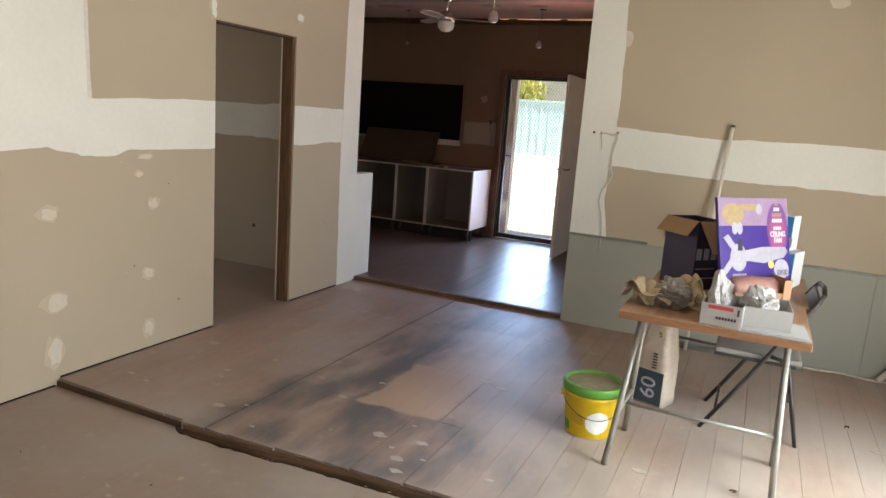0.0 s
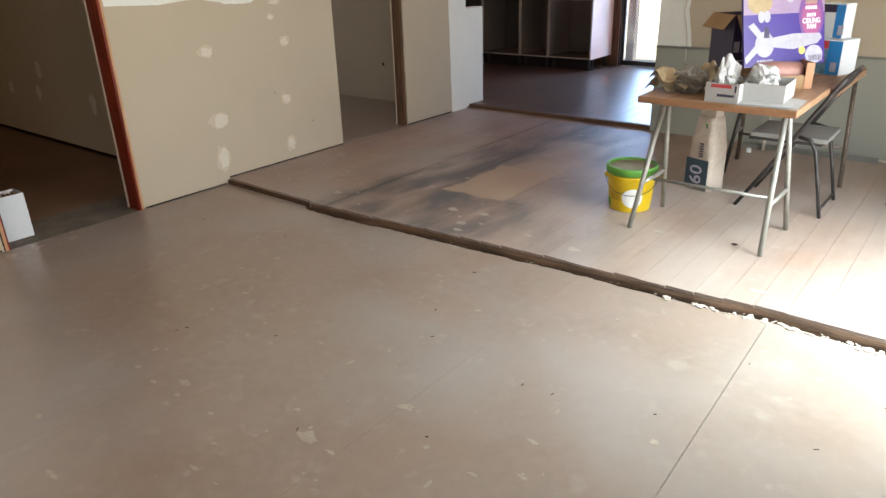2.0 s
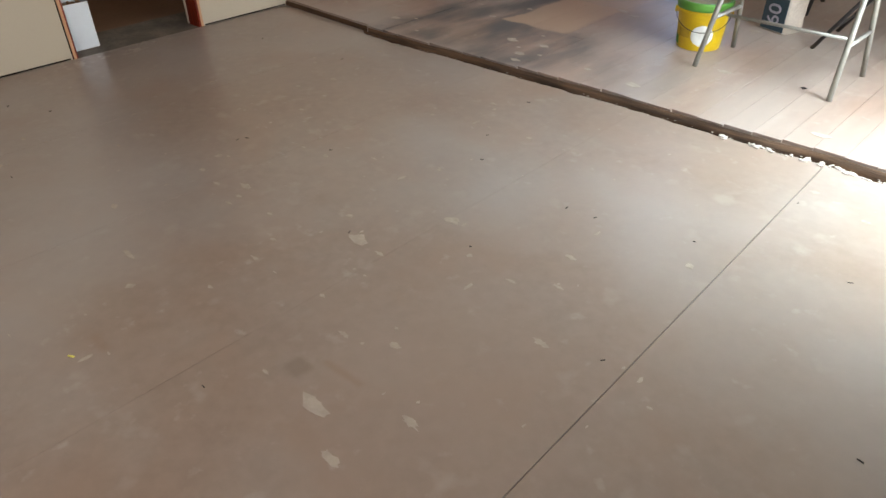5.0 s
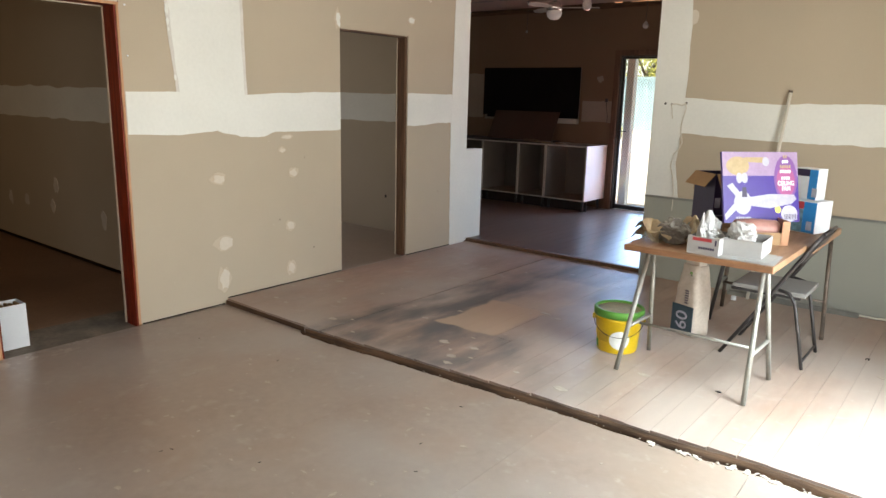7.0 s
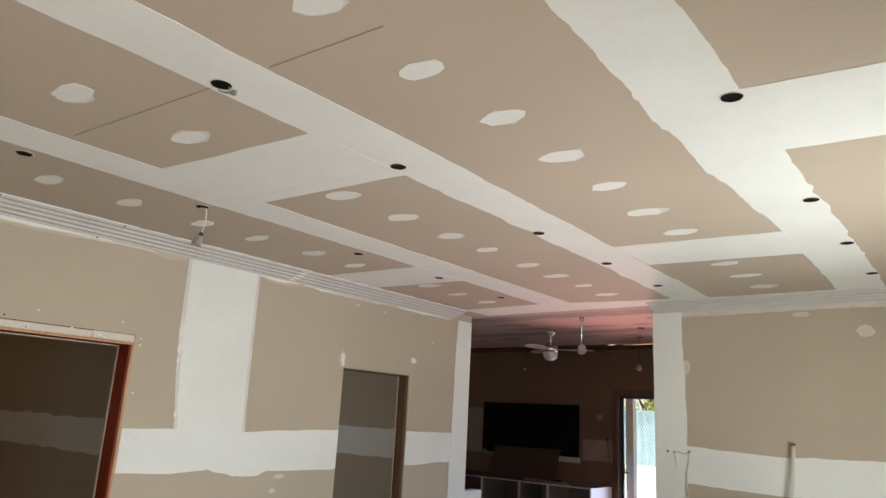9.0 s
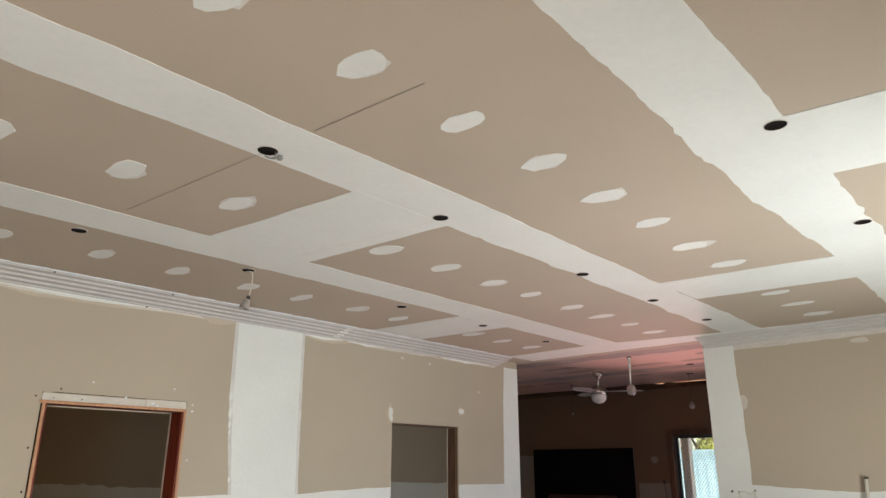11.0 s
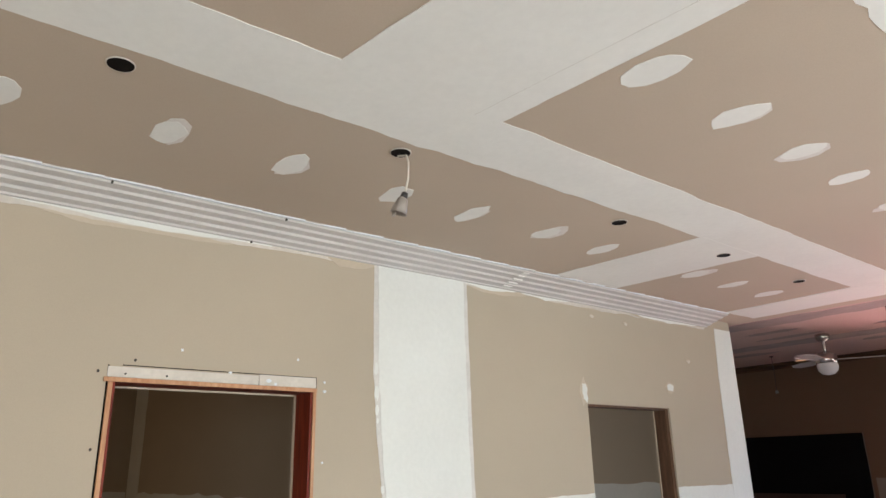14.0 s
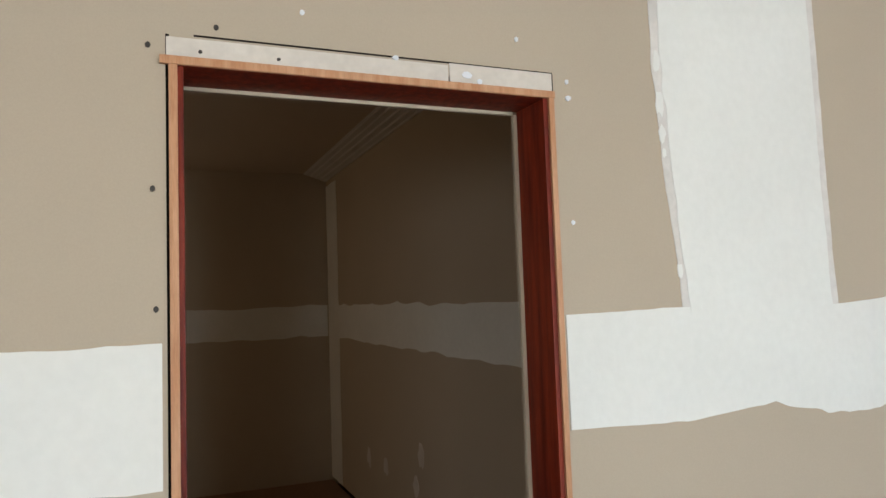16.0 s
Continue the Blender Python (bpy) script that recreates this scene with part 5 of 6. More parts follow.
drop = thing("hanging_socket", (-1.69, 1.942, CEIL - 0.006), "grey plug socket hanging on a short cable from a ceiling hole", "light fitting")
bm = bmesh.new()
tube(bm, [(-0.01, 0.004, 0.0), (0.018, 0.020, -0.004), (0.024, 0.024, -0.03), (0.022, 0.024, -0.09), (0.014, 0.020, -0.13), (0.010, 0.018, -0.15)], 0.0034, 8)
part("cable", bm, WIRE, drop)
bm = bmesh.new()
tube(bm, [(0.012, 0.019, -0.138), (0.008, 0.017, -0.150), (0.006, 0.016, -0.158)], [0.010, 0.013, 0.012], 12)
part("cord_grip", bm, DARKSTEEL, drop, "black cord grip")
bm = bmesh.new()
lathe(bm, [(0.010, 0.0), (0.018, -0.010), (0.029, -0.060), (0.0275, -0.0605), (0.015, -0.014), (0.0, -0.012)], 16)
lathe(bm, [(0.0, -0.014), (0.008, -0.016), (0.009, -0.052), (0.0, -0.053)], 12)
box(bm, (-0.031, -0.006, -0.070), (-0.024, 0.006, -0.040), 0, 0.002)
bmesh.ops.transform(bm, matrix=Matrix.Translation((0.006, 0.016, -0.152)) @ Matrix.Rotation(radians(14), 4, "Y") @ Matrix.Rotation(radians(-10), 4, "X"), verts=bm.verts)
part("socket", bm, material("grey_translucent_plastic", (0.30, 0.26, 0.23), 0.3, var=0.25, scale=30), drop, "grey plastic socket")

# ---- wires on the north wall ----
for x_, z_ in ((-0.615, 1.505), (-0.56, 1.50), (-0.44, 1.512)):
    t_ = thing("wire_hole", (x_, NY - 0.005, z_), "small dark cable hole in the plastered wall", "wall hole", "cable holes")
    # small dark disc for the shaded inside of the cable hole
    bm = bmesh.new()
    lathe(bm, [(0, 0.0), (0.008, 0.0), (0.009, 0.001), (0.009, -0.002)], 12)
    bmesh.ops.transform(bm, matrix=Matrix.Rotation(radians(90), 4, "X"), verts=bm.verts)
    part("hole", bm, HOLE, t_)
wires = [
    ([(-0.56, 1.50), (-0.555, 1.47), (-0.545, 1.42), (-0.54, 1.385)], 0.004),
    ([(-0.44, 1.512), (-0.435, 1.47), (-0.45, 1.40), (-0.465, 1.33), (-0.455, 1.25), (-0.44, 1.19), (-0.47, 1.13), (-0.505, 1.09), (-0.52, 1.0), (-0.495, 0.9), (-0.475, 0.8), (-0.475, 0.62)], 0.0042),
    ([(-0.455, 1.25), (-0.47, 1.20), (-0.458, 1.15), (-0.475, 1.12)], 0.0035),
    ([(-0.56, 1.50), (-0.52, 1.505), (-0.47, 1.49), (-0.44, 1.512)], 0.0045),
]
for pts, r_ in wires:
    t_ = thing("loose_wire", (0, NY - 0.012, 0), "off-white electrical wire hanging loose on the north wall", "wire", "loose wires")
    bm = bmesh.new()
    out = []
    for a, b in zip(pts, pts[1:]):
        for k in range(4):
            out.append((a[0] + (b[0] - a[0]) * k / 4, -0.004 * math.sin(len(out)), a[1] + (b[1] - a[1]) * k / 4))
    out.append((pts[-1][0], 0, pts[-1][1]))
    tube(bm, out, r_, 6)
    part("wire", bm, WIRE, t_)

pole = thing("leaning_pole", (0.245, 5.60, RAISED), "pale tube leaning on the north wall behind the table", "pole")
bm = bmesh.new()
tube(bm, [(0, 0, 0), (0.095, 0.125, 1.60)], 0.0125, 14)
part("tube", bm, PVC, pole)
bm = bmesh.new()
tube(bm, [(0.0943, 0.1242, 1.588), (0.0955, 0.1255, 1.604)], 0.015, 14)
part("end_cap", bm, RUST, pole, "brown end cap")
pipe = thing("floor_cable", (0, NY - 0.04, RAISED), "pale cable lying on the boards along the north wall", "cable")
bm = bmesh.new()
tube(bm, [(0.80 + 0.05 * i, -0.012 + 0.018 * math.sin(i * 0.9), 0.009) for i in range(14)] + [(1.50, -0.02, 0.012), (1.56, -0.03, 0.04)], 0.007, 8)
part("cable", bm, WIRE, pipe)
pp = thing("leaning_pipe", (1.45, NY - 0.07, RAISED), "pale plastic pipe leaning in from the wall corner", "pipe")
bm = bmesh.new()
tube(bm, [(0, 0, 0.018), (0.10, 0.01, 0.14), (0.42, 0.03, 0.40)], 0.018, 12)
part("tube", bm, PVC, pp)
cond = thing("channel_length", (0.25, NY - 0.10, RAISED), "grey metal channel lying at the foot of the wall", "metal channel")
bm = bmesh.new()
box(bm, (-0.17, -0.025, 0), (0.75, 0.025, 0.004))
box(bm, (-0.17, -0.025, 0.004), (0.75, -0.021, 0.03))
box(bm, (-0.17, 0.021, 0.004), (0.75, 0.025, 0.03))
part("channel", bm, GREYMETAL, cond)
sk = thing("cap_piece", (0.17, 5.5, RAISED), "small white plastic cap on the floorboards", "debris")
bm = bmesh.new()
lathe(bm, [(0, 0.03), (0.018, 0.03), (0.02, 0.0)], 12)
part("cap", bm, BRIGHTWHITE, sk)

# ---- the work table ----
TZ = 0.75
table = thing("work_table", (0.48, 4.3, RAISED), "orange timber work table on grey trestle legs, crowded with boxes", "table")


def P(x, y, z):
    return (x - 0.48, y - 4.3, z - RAISED)


bm = bmesh.new()
box(bm, P(0.080, 3.565, TZ - 0.036), P(0.853, 4.275, TZ), 0, 0.003)
part("tabletop", bm, TABLETOP, table, "orange timber board with a worn front edge")
bm = bmesh.new()
box(bm, P(0.082, 3.557, TZ - 0.034), P(0.851, 3.5645, TZ - 0.003), 0, 0.002)
part("edge_strip", bm, TABLEEDGE, table, "chipped darker edge strip")
bm = bmesh.new()
box(bm, P(0.10, 4.28, TZ - 0.048), P(0.89, 5.12, TZ - 0.012), 0, 0.003)
part("tabletop", bm, TABLETOP, table, "second orange board, slightly lower")
bm = bmesh.new()
box(bm, P(0.16, 3.70, TZ - 0.066), P(0.80, 3.80, TZ - 0.037), 0, 0.003)
part("bearer", bm, TABLEEDGE, table)
bm = bmesh.new()
box(bm, P(0.20, 5.02, TZ - 0.078), P(0.86, 5.10, TZ - 0.049), 0, 0.003)
part("bearer", bm, TABLEEDGE, table)
LEGS = [
    ((0.10, 3.54), (0.165, 3.715), STEEL), ((0.115, 3.975), (0.17, 3.775), STEEL), ((0.80, 3.53), (0.775, 3.715), STEEL), ((0.81, 3.98), (0.78, 3.775), STEEL),
    ((0.19, 4.86), (0.24, 5.03), DARKSTEEL), ((0.155, 5.26), (0.225, 5.08), RUST), ((0.895, 4.93), (0.845, 5.08), RUST),
]
for (fx, fy), (tx, ty), mt in LEGS:
    bm = bmesh.new()
    tube(bm, [P(fx, fy, RAISED), P(tx, ty, TZ - (0.066 if fy < 4.5 else 0.078))], 0.0135, 12)
    part("leg", bm, mt, table, "rusty brown tube leg" if mt is RUST else ("dark tube leg" if mt is DARKSTEEL else "grey tube leg"))


def on_leg(i, z):
    (fx, fy), (tx, ty), _ = LEGS[i]
    k = (z - RAISED) / (TZ - 0.066 - RAISED)
    return fx + (tx - fx) * k, fy + (ty - fy) * k, z


for a, b, z, r_ in ((0, 1, 0.27, 0.012), (2, 3, 0.27, 0.012), (4, 5, 0.27, 0.011)):
    bm = bmesh.new()
    tube(bm, [P(*on_leg(a, z)), P(*on_leg(b, z))], r_, 10)
    part("cross_bar", bm, STEEL, table)
for (a, b), (c, d), z, m_ in (((0, 1), (2, 3), 0.255, STEEL), ((4, 5), (6, 6), 0.26, RUST)):
    pa = (Vector(on_leg(a, z)) + Vector(on_leg(b, z))) / 2
    pb = (Vector(on_leg(c, z)) + Vector(on_leg(d, z))) / 2
    bm = bmesh.new()
    tube(bm, [P(*pa), P(*pb)], 0.009, 10)
    part("stretcher", bm, m_, table)

# ---- folding chair ----
chair = thing("folding_chair", (0.68, 4.45, RAISED), "black-framed folding chair with a grey seat, drawn up under the table", "chair")


def C(x, y, z):
    return (x - 0.68, y - 4.45, z - RAISED)


for y_ in (4.25, 4.66):
    bm = bmesh.new()
    tube(bm, [C(0.455, y_, RAISED), C(0.62, y_, 0.29), C(0.80, y_, 0.60), C(0.90, y_, 0.77), C(0.93, y_ + (0.03 if y_ < 4.4 else -0.03), 0.815)], 0.0115, 10)
    part("side_frame", bm, DARKSTEEL, chair)
    bm = bmesh.new()
    yy = y_ + (0.018 if y_ < 4.4 else -0.012)
    tube(bm, [C(0.915, yy, RAISED), C(0.875, yy, 0.22), C(0.835, yy, 0.40), C(0.80, yy, 0.455), C(0.74, yy, 0.468)], 0.0105, 10)
    part("rear_leg", bm, DARKSTEEL, chair, "dark grey curved leg")
bm = bmesh.new()
tube(bm, [C(0.93, 4.28, 0.815), C(0.94, 4.455, 0.825), C(0.93, 4.63, 0.815)], 0.0115, 10)
part("top_tube", bm, DARKSTEEL, chair)
bm = bmesh.new()
tube(bm, [C(0.905, 4.27, 0.06), C(0.905, 4.645, 0.06)], 0.008, 8)
part("cross_tube", bm, DARKSTEEL, chair)
bm = bmesh.new()
tube(bm, [C(0.52, 4.25, 0.13), C(0.52, 4.66, 0.13)], 0.007, 8)
part("cross_tube", bm, DARKSTEEL, chair)
bm = bmesh.new()
prof = [(0.475, 0.0), (0.50, 0.012), (0.6, 0.004), (0.75, 0.0), (0.86, 0.006), (0.885, 0.0)]
so = [C(0.49, 4.275, 0.44), C(0.88, 4.275, 0.44), C(0.88, 4.635, 0.44), C(0.49, 4.635, 0.44)]
box(bm, C(0.48, 4.272, 0.438), C(0.885, 4.638, 0.466), 0, 0.012)
part("seat", bm, GREYPLASTIC, chair, "pale grey seat pad")
bm = bmesh.new()
box(bm, C(0.475, 4.268, 0.424), C(0.86, 4.642, 0.4375), 0, 0.004)
part("seat_tray", bm, DARKSTEEL, chair, "black underside of the seat")
bm = bmesh.new()
box(bm, (-0.012, -0.19, -0.085), (0.012, 0.19, 0.085), 0, 0.01)
bmesh.ops.transform(bm, matrix=Matrix.Translation(C(0.875, 4.455, 0.715)) @ Matrix.Rotation(radians(30), 4, "Y"), verts=bm.verts)
part("backrest", bm, DARKSTEEL, chair, "dark padded backrest")

# ---- bucket and sack ----
bucket = thing("paint_bucket", (-0.05, 3.87, RAISED), "yellow plastic bucket with green lid and white label, on boards", "bucket")
bm = bmesh.new()
lathe(bm, [(0, 0.0), (0.116, 0.0), (0.12, 0.006), (0.138, 0.20), (0.142, 0.205), (0.142, 0.215), (0.139, 0.218), (0.142, 0.245), (0, 0.245)], 40)
part("body", bm, YELLOW, bucket)
bm = bmesh.new()
lathe(bm, [(0.1425, 0.222), (0.150, 0.224), (0.152, 0.262), (0.147, 0.270), (0.134, 0.268), (0.131, 0.256)], 40)
part("lid_rim", bm, GREEN, bucket, "green lid rim")
bm = bmesh.new()
lathe(bm, [(0.1315, 0.256), (0.12, 0.2555), (0.06, 0.257), (0.0, 0.256)], 32)
part("lid", bm, LIDDUST, bucket, "dusty lid centre")


def wrap(bm, a0, a1, z0, z1, r0, r1, ns=14, oval=False):
    """A printed patch wrapped on a slightly tapered round body."""
    vs = []
    for j in range(9):
        row = []
        for i in range(ns + 1):
            t_, s_ = i / ns, j / 8
            a = a0 + (a1 - a0) * t_
            if oval:
                k_ = math.sqrt(max(0.02, 1 - (2 * s_ - 1) ** 2))
                a = (a0 + a1) / 2 + (a - (a0 + a1) / 2) * k_
            z_ = z0 + (z1 - z0) * s_
            r_ = r0 + (r1 - r0) * s_
            row.append(bm.verts.new((r_ * math.cos(a), r_ * math.sin(a), z_)))
        vs.append(row)
    for j in range(8):
        for i in range(ns):
            bm.faces.new((vs[j][i], vs[j][i + 1], vs[j + 1][i + 1], vs[j + 1][i])).smooth = True


bm = bmesh.new()
wrap(bm, radians(-88), radians(-34), 0.03, 0.15, 0.1225 + 0.0012, 0.1343 + 0.0012, oval=True)
part("label", bm, OFFWHITE, bucket, "white oval label")
bm = bmesh.new()
wrap(bm, radians(-150), radians(-128), 0.02, 0.07, 0.122 + 0.0010, 0.1265 + 0.0012)
part("print", bm, GREEN, bucket, "green print")
bm = bmesh.new()
wrap(bm, radians(-125), radians(-92), 0.07, 0.12, 0.1266 + 0.0010, 0.1312 + 0.0012)
part("print", bm, material("ochre_print", (0.5, 0.33, 0.02), 0.4, var=0.3, scale=60), bucket, "ochre print")
bm = bmesh.new()
pts = []
for i in range(19):
    a = radians(-180 + 10 * i) + radians(25)
    s_ = math.sin(math.pi * i / 18)
    pts.append((0.149 * math.cos(a), 0.149 * math.sin(a) - 0.004 * s_, 0.20 - 0.085 * s_))
tube(bm, pts, 0.0022, 6)
part("handle", bm, DARKSTEEL, bucket, "thin wire handle")
for a in (radians(-155), radians(25)):
    bm = bmesh.new()
    box(bm, (-0.012, -0.008, -0.016), (0.012, 0.008, 0.016), 0, 0.003)
    bmesh.ops.transform(bm, matrix=Matrix.Translation((0.146 * math.cos(a), 0.146 * math.sin(a), 0.20)) @ Matrix.Rotation(a, 4, "Z"), verts=bm.verts)
    part("handle_lug", bm, YELLOW, bucket)

sack = thing("cement_sack", (0.19, 4.475, RAISED), "pale upright paper sack, blue lower panel, on the floorboards", "sack", "", -19)
bm = bmesh.new()
rows = []
for j in range(13):
    z_ = 0.47 * j / 12
    k_ = 1.0 - 0.32 * max(0, (z_ - 0.25) / 0.22) ** 1.5
    hx, hy = 0.090 * (1 - 0.34 * max(0, (z_ - 0.25) / 0.22) ** 1.2), 0.088 * k_
    row = []
    for i in range(28):
        a = 2 * math.pi * i / 28
        c, s = math.cos(a), math.sin(a)
        e_ = 0.38
        px, py = math.copysign(abs(c) ** e_, c) * hx, math.copysign(abs(s) ** e_, s) * hy
        w_ = 0.010 * noise.noise(Vector((px * 22, py * 22, z_ * 20))) * (0.25 + 3.0 * max(0, z_ - 0.15))
        row.append(bm.verts.new((px + w_, py + w_, z_)))
    rows.append(row)
for j in range(12):
    for i in range(28):
        bm.faces.new((rows[j][i], rows[j][(i + 1) % 28], rows[j + 1][(i + 1) % 28], rows[j + 1][i])).smooth = True
bm.faces.new(rows[-1])
bm.faces.new(rows[0][::-1])
part("bag", bm, BAGWHITE, sack)
bm = bmesh.new()
box(bm, (-0.084, -0.094, 0.012), (0.080, -0.089, 0.205), 0, 0.002)
part("printed_panel", bm, BAGBLUE, sack, "dark blue printed panel")
bm = bmesh.new()
box(bm, (-0.056, -0.040, 0.455), (0.056, 0.040, 0.51), 0, 0.014)
part("folded_top", bm, BAGWHITE, sack, "folded paper top")
bm = bmesh.new()
tube(bm, [(-0.062, -0.058, 0.405), (-0.03, -0.068, 0.398), (0.0, -0.066, 0.402), (0.03, -0.070, 0.408)], 0.0045, 6)
part("tie", bm, DARKPRINT, sack, "dark tie round the neck")
bm = bmesh.new()
box(bm, (0.012, -0.072, 0.40), (0.030, -0.066, 0.43), 0)
part("small_print", bm, GREEN, sack, "small green print")
for i in range(6):
    bm = bmesh.new()
    box(bm, (0.005, -0.0935, 0.222 + i * 0.016), (0.03, -0.087, 0.229 + i * 0.016), 0)
    part("small_print", bm, DARKPRINT, sack, "dark unreadable print")


def text_part(body, size, place, turn, mat, parent, name="lettering", label="", squash=1.0):
    cu = bpy.data.curves.new(name, "FONT")
    cu.body, cu.size, cu.align_x, cu.align_y, cu.extrude, cu.offset = body, size, "CENTER", "CENTER", 0.0006, 0.0008
    ob = bpy.data.objects.new("text_tmp", cu)
    scene.collection.objects.link(ob)
    dg = bpy.context.evaluated_depsgraph_get()
    me = bpy.data.meshes.new_from_object(ob.evaluated_get(dg))
    bpy.data.objects.remove(ob)
    me.name = name
    me.transform(Matrix.Translation(place) @ turn @ Matrix.Diagonal((squash, 1, 1, 1)))
    me.materials.clear()
    me.materials.append(mat)
    t_ = new(name, me)
    t_.parent = parent
    return tagged(t_, label)


UP = Matrix.Rotation(radians(90), 4, "X")
text_part("60", 0.125, (0, -0.0955, 0.105), UP @ Matrix.Rotation(radians(90), 4, "Z"), GREYPRINT, sack, "lettering", "large pale number 60")

# ---- on the table ----


def tray(name, place, turn, w, d, h, label, mat=PAPER):
    t_ = thing(name, place, label, "box", "", turn)
    bm = bmesh.new()
    box(bm, (-w / 2, -d / 2, 0), (w / 2, d / 2, 0.003))
    for a, b in (((-w / 2, -d / 2, 0.003), (w / 2, -d / 2 + 0.003, h)), ((-w / 2, d / 2 - 0.003, 0.003), (w / 2, d / 2, h)), ((-w / 2, -d / 2 + 0.003, 0.003), (-w / 2 + 0.003, d / 2 - 0.003, h * 0.97)), ((w / 2 - 0.003, -d / 2 + 0.003, 0.003), (w / 2, d / 2 - 0.003, h))):
        box(bm, a, b)
    part("tray", bm, mat, t_)
    return t_


def crumple(name, place, sx, sy, sz, seed, mat, label, category="paper", turn=0, planes=13, amp=0.25, tips=()):
    """Crumpled paper or film: many flat folds, sharp creases and pulled-out tips."""
    t_ = thing(name, place, label, category, "", turn)
    rnd_ = random.Random(int(seed * 10))
    fold = []
    for _ in range(planes):
        d_ = Vector((rnd_.gauss(0, 1), rnd_.gauss(0, 1), rnd_.gauss(0.2, 0.8))).normalized()
        fold.append((d_, rnd_.uniform(0.62, 0.98)))
    bm = bmesh.new()
    bmesh.ops.create_icosphere(bm, subdivisions=4, radius=1.0)
    for v in bm.verts:
        c_ = v.co.normalized()
        s_ = min(1.15, min(r_ / max(0.05, c_.dot(d_)) for d_, r_ in fold))
        s_ *= 1 - amp * (0.35 - abs(noise.noise(c_ * 2.6 + Vector((seed, 0, 0))))) - amp * 0.35 * abs(noise.noise(c_ * 6.0 + Vector((0, seed, 0))))
        p_ = c_ * s_
        for tx, ty, tz, tl in tips:
            d_ = Vector((tx, ty, tz)).normalized()
            p_ += d_ * tl * max(0.0, c_.dot(d_)) ** 14
        v.co = Vector((p_.x * sx, p_.y * sy, max(-0.9 * sz, p_.z * sz) + sz * 0.9))
    part("body", bm, mat, t_)
    return t_


def paper_heap(name, place, turn, size, count, seed, mat, label):
    """Loosely folded stiff paper: bent strips lying over each other."""
    t_ = thing(name, place, label, "paper", "", turn)
    rnd_ = random.Random(seed)
    sx, sy, sz = size
    for q in range(count):
        bm = bmesh.new()
        ln, wd = sx * rnd_.uniform(0.7, 1.25), sy * rnd_.uniform(0.45, 0.8)
        rise, lift = sz * rnd_.uniform(0.35, 0.85), sz * 0.12 * q
        m4 = pose(rnd_.uniform(-0.3, 0.3) * sx, rnd_.uniform(-0.35, 0.35) * sy, 0, 0, 0, rnd_.uniform(-50, 50))
        bend, kink = rnd_.uniform(0.25, 0.6), rnd_.uniform(-0.35, 0.35)
        rows = []
        for a in range(11):
            u = a / 10
            z = lift + rise * math.sin(math.pi * min(1.0, u / (bend + 0.35))) * (1 - 0.4 * u) + 0.006 * abs(math.sin(u * 9 + q))
            row = []
            for b in range(6):
                v = b / 5 - 0.5
                zz = max(0.002, z - abs(v) * rise * 0.5 + kink * v * sz * 0.6 + 0.007 * noise.noise(Vector((u * 4, v * 5, seed + q))))
                row.append([bm.verts.new(m4 @ Vector(((u - 0.5) * ln, v * wd, zz + dz))) for dz in (0.0, 0.0022)])
            rows.append(row)
        for a in range(10):
            for b in range(5):
                for k_ in (0, 1):
                    f = [rows[a][b][k_], rows[a + 1][b][k_], rows[a + 1][b + 1][k_], rows[a][b + 1][k_]]
                    bm.faces.new(f if k_ else f[::-1])
        rim = [rows[a][0] for a in range(11)] + [rows[10][b] for b in range(1, 6)] + [rows[a][5] for a in range(9, -1, -1)] + [rows[0][b] for b in range(4, 0, -1)]
        for p_, q_ in zip(rim, rim[1:] + rim[:1]):
            bm.faces.new((p_[0], q_[0], q_[1], p_[1]))
        part("folded_sheet", bm, mat, t_)
    return t_


t1 = tray("carton_tray", (0.507, 3.70, TZ + 0.0005), -4, 0.165, 0.24, 0.095, "open white carton tray with red printed bar, on table")
bm = bmesh.new()
box(bm, (-0.055, -0.1222, 0.072), (0.045, -0.1205, 0.088), 0)
part("print", bm, REDPRINT, t1, "red printed bar")
bm = bmesh.new()
for i in range(7):
    box(bm, (-0.02 + i * 0.012, -0.1222, 0.030), (-0.012 + i * 0.012, -0.1205, 0.042), 0)
box(bm, (0.062, -0.1222, 0.055), (0.07, -0.1205, 0.085), 0)
part("print", bm, DARKPRINT, t1, "small dark print")
crumple("plastic_bag", (0.49, 3.74, TZ + 0.006), 0.07, 0.085, 0.08, 3.3, CLEARBAG, "milky crumpled plastic bag in a white carton tray", "bag", 0, 16, 0.4, ((-0.2, 0, 1, 0.9), (0.5, 0.2, 1, 0.5)))
crumple("plastic_bag", (0.455, 3.66, TZ + 0.006), 0.03, 0.035, 0.075, 8.1, CLEARBAG, "milky plastic bag tip poking out of a white carton tray", "bag", 20, 12, 0.3, ((0.1, 0, 1, 0.9),))
t2 = tray("white_tray", (0.672, 3.76, TZ + 0.008), 3, 0.185, 0.25, 0.088, "white carton tray full of milky bags, on the table")
crumple("plastic_bag", (0.645, 3.755, TZ + 0.014), 0.085, 0.115, 0.082, 5.7, CLEARBAG, "milky crumpled plastic bag heaped in a white tray", "bag", 12, 15, 0.4, ((-0.6, -0.3, 1, 0.35), (0.6, -0.6, 0.5, 0.35)))
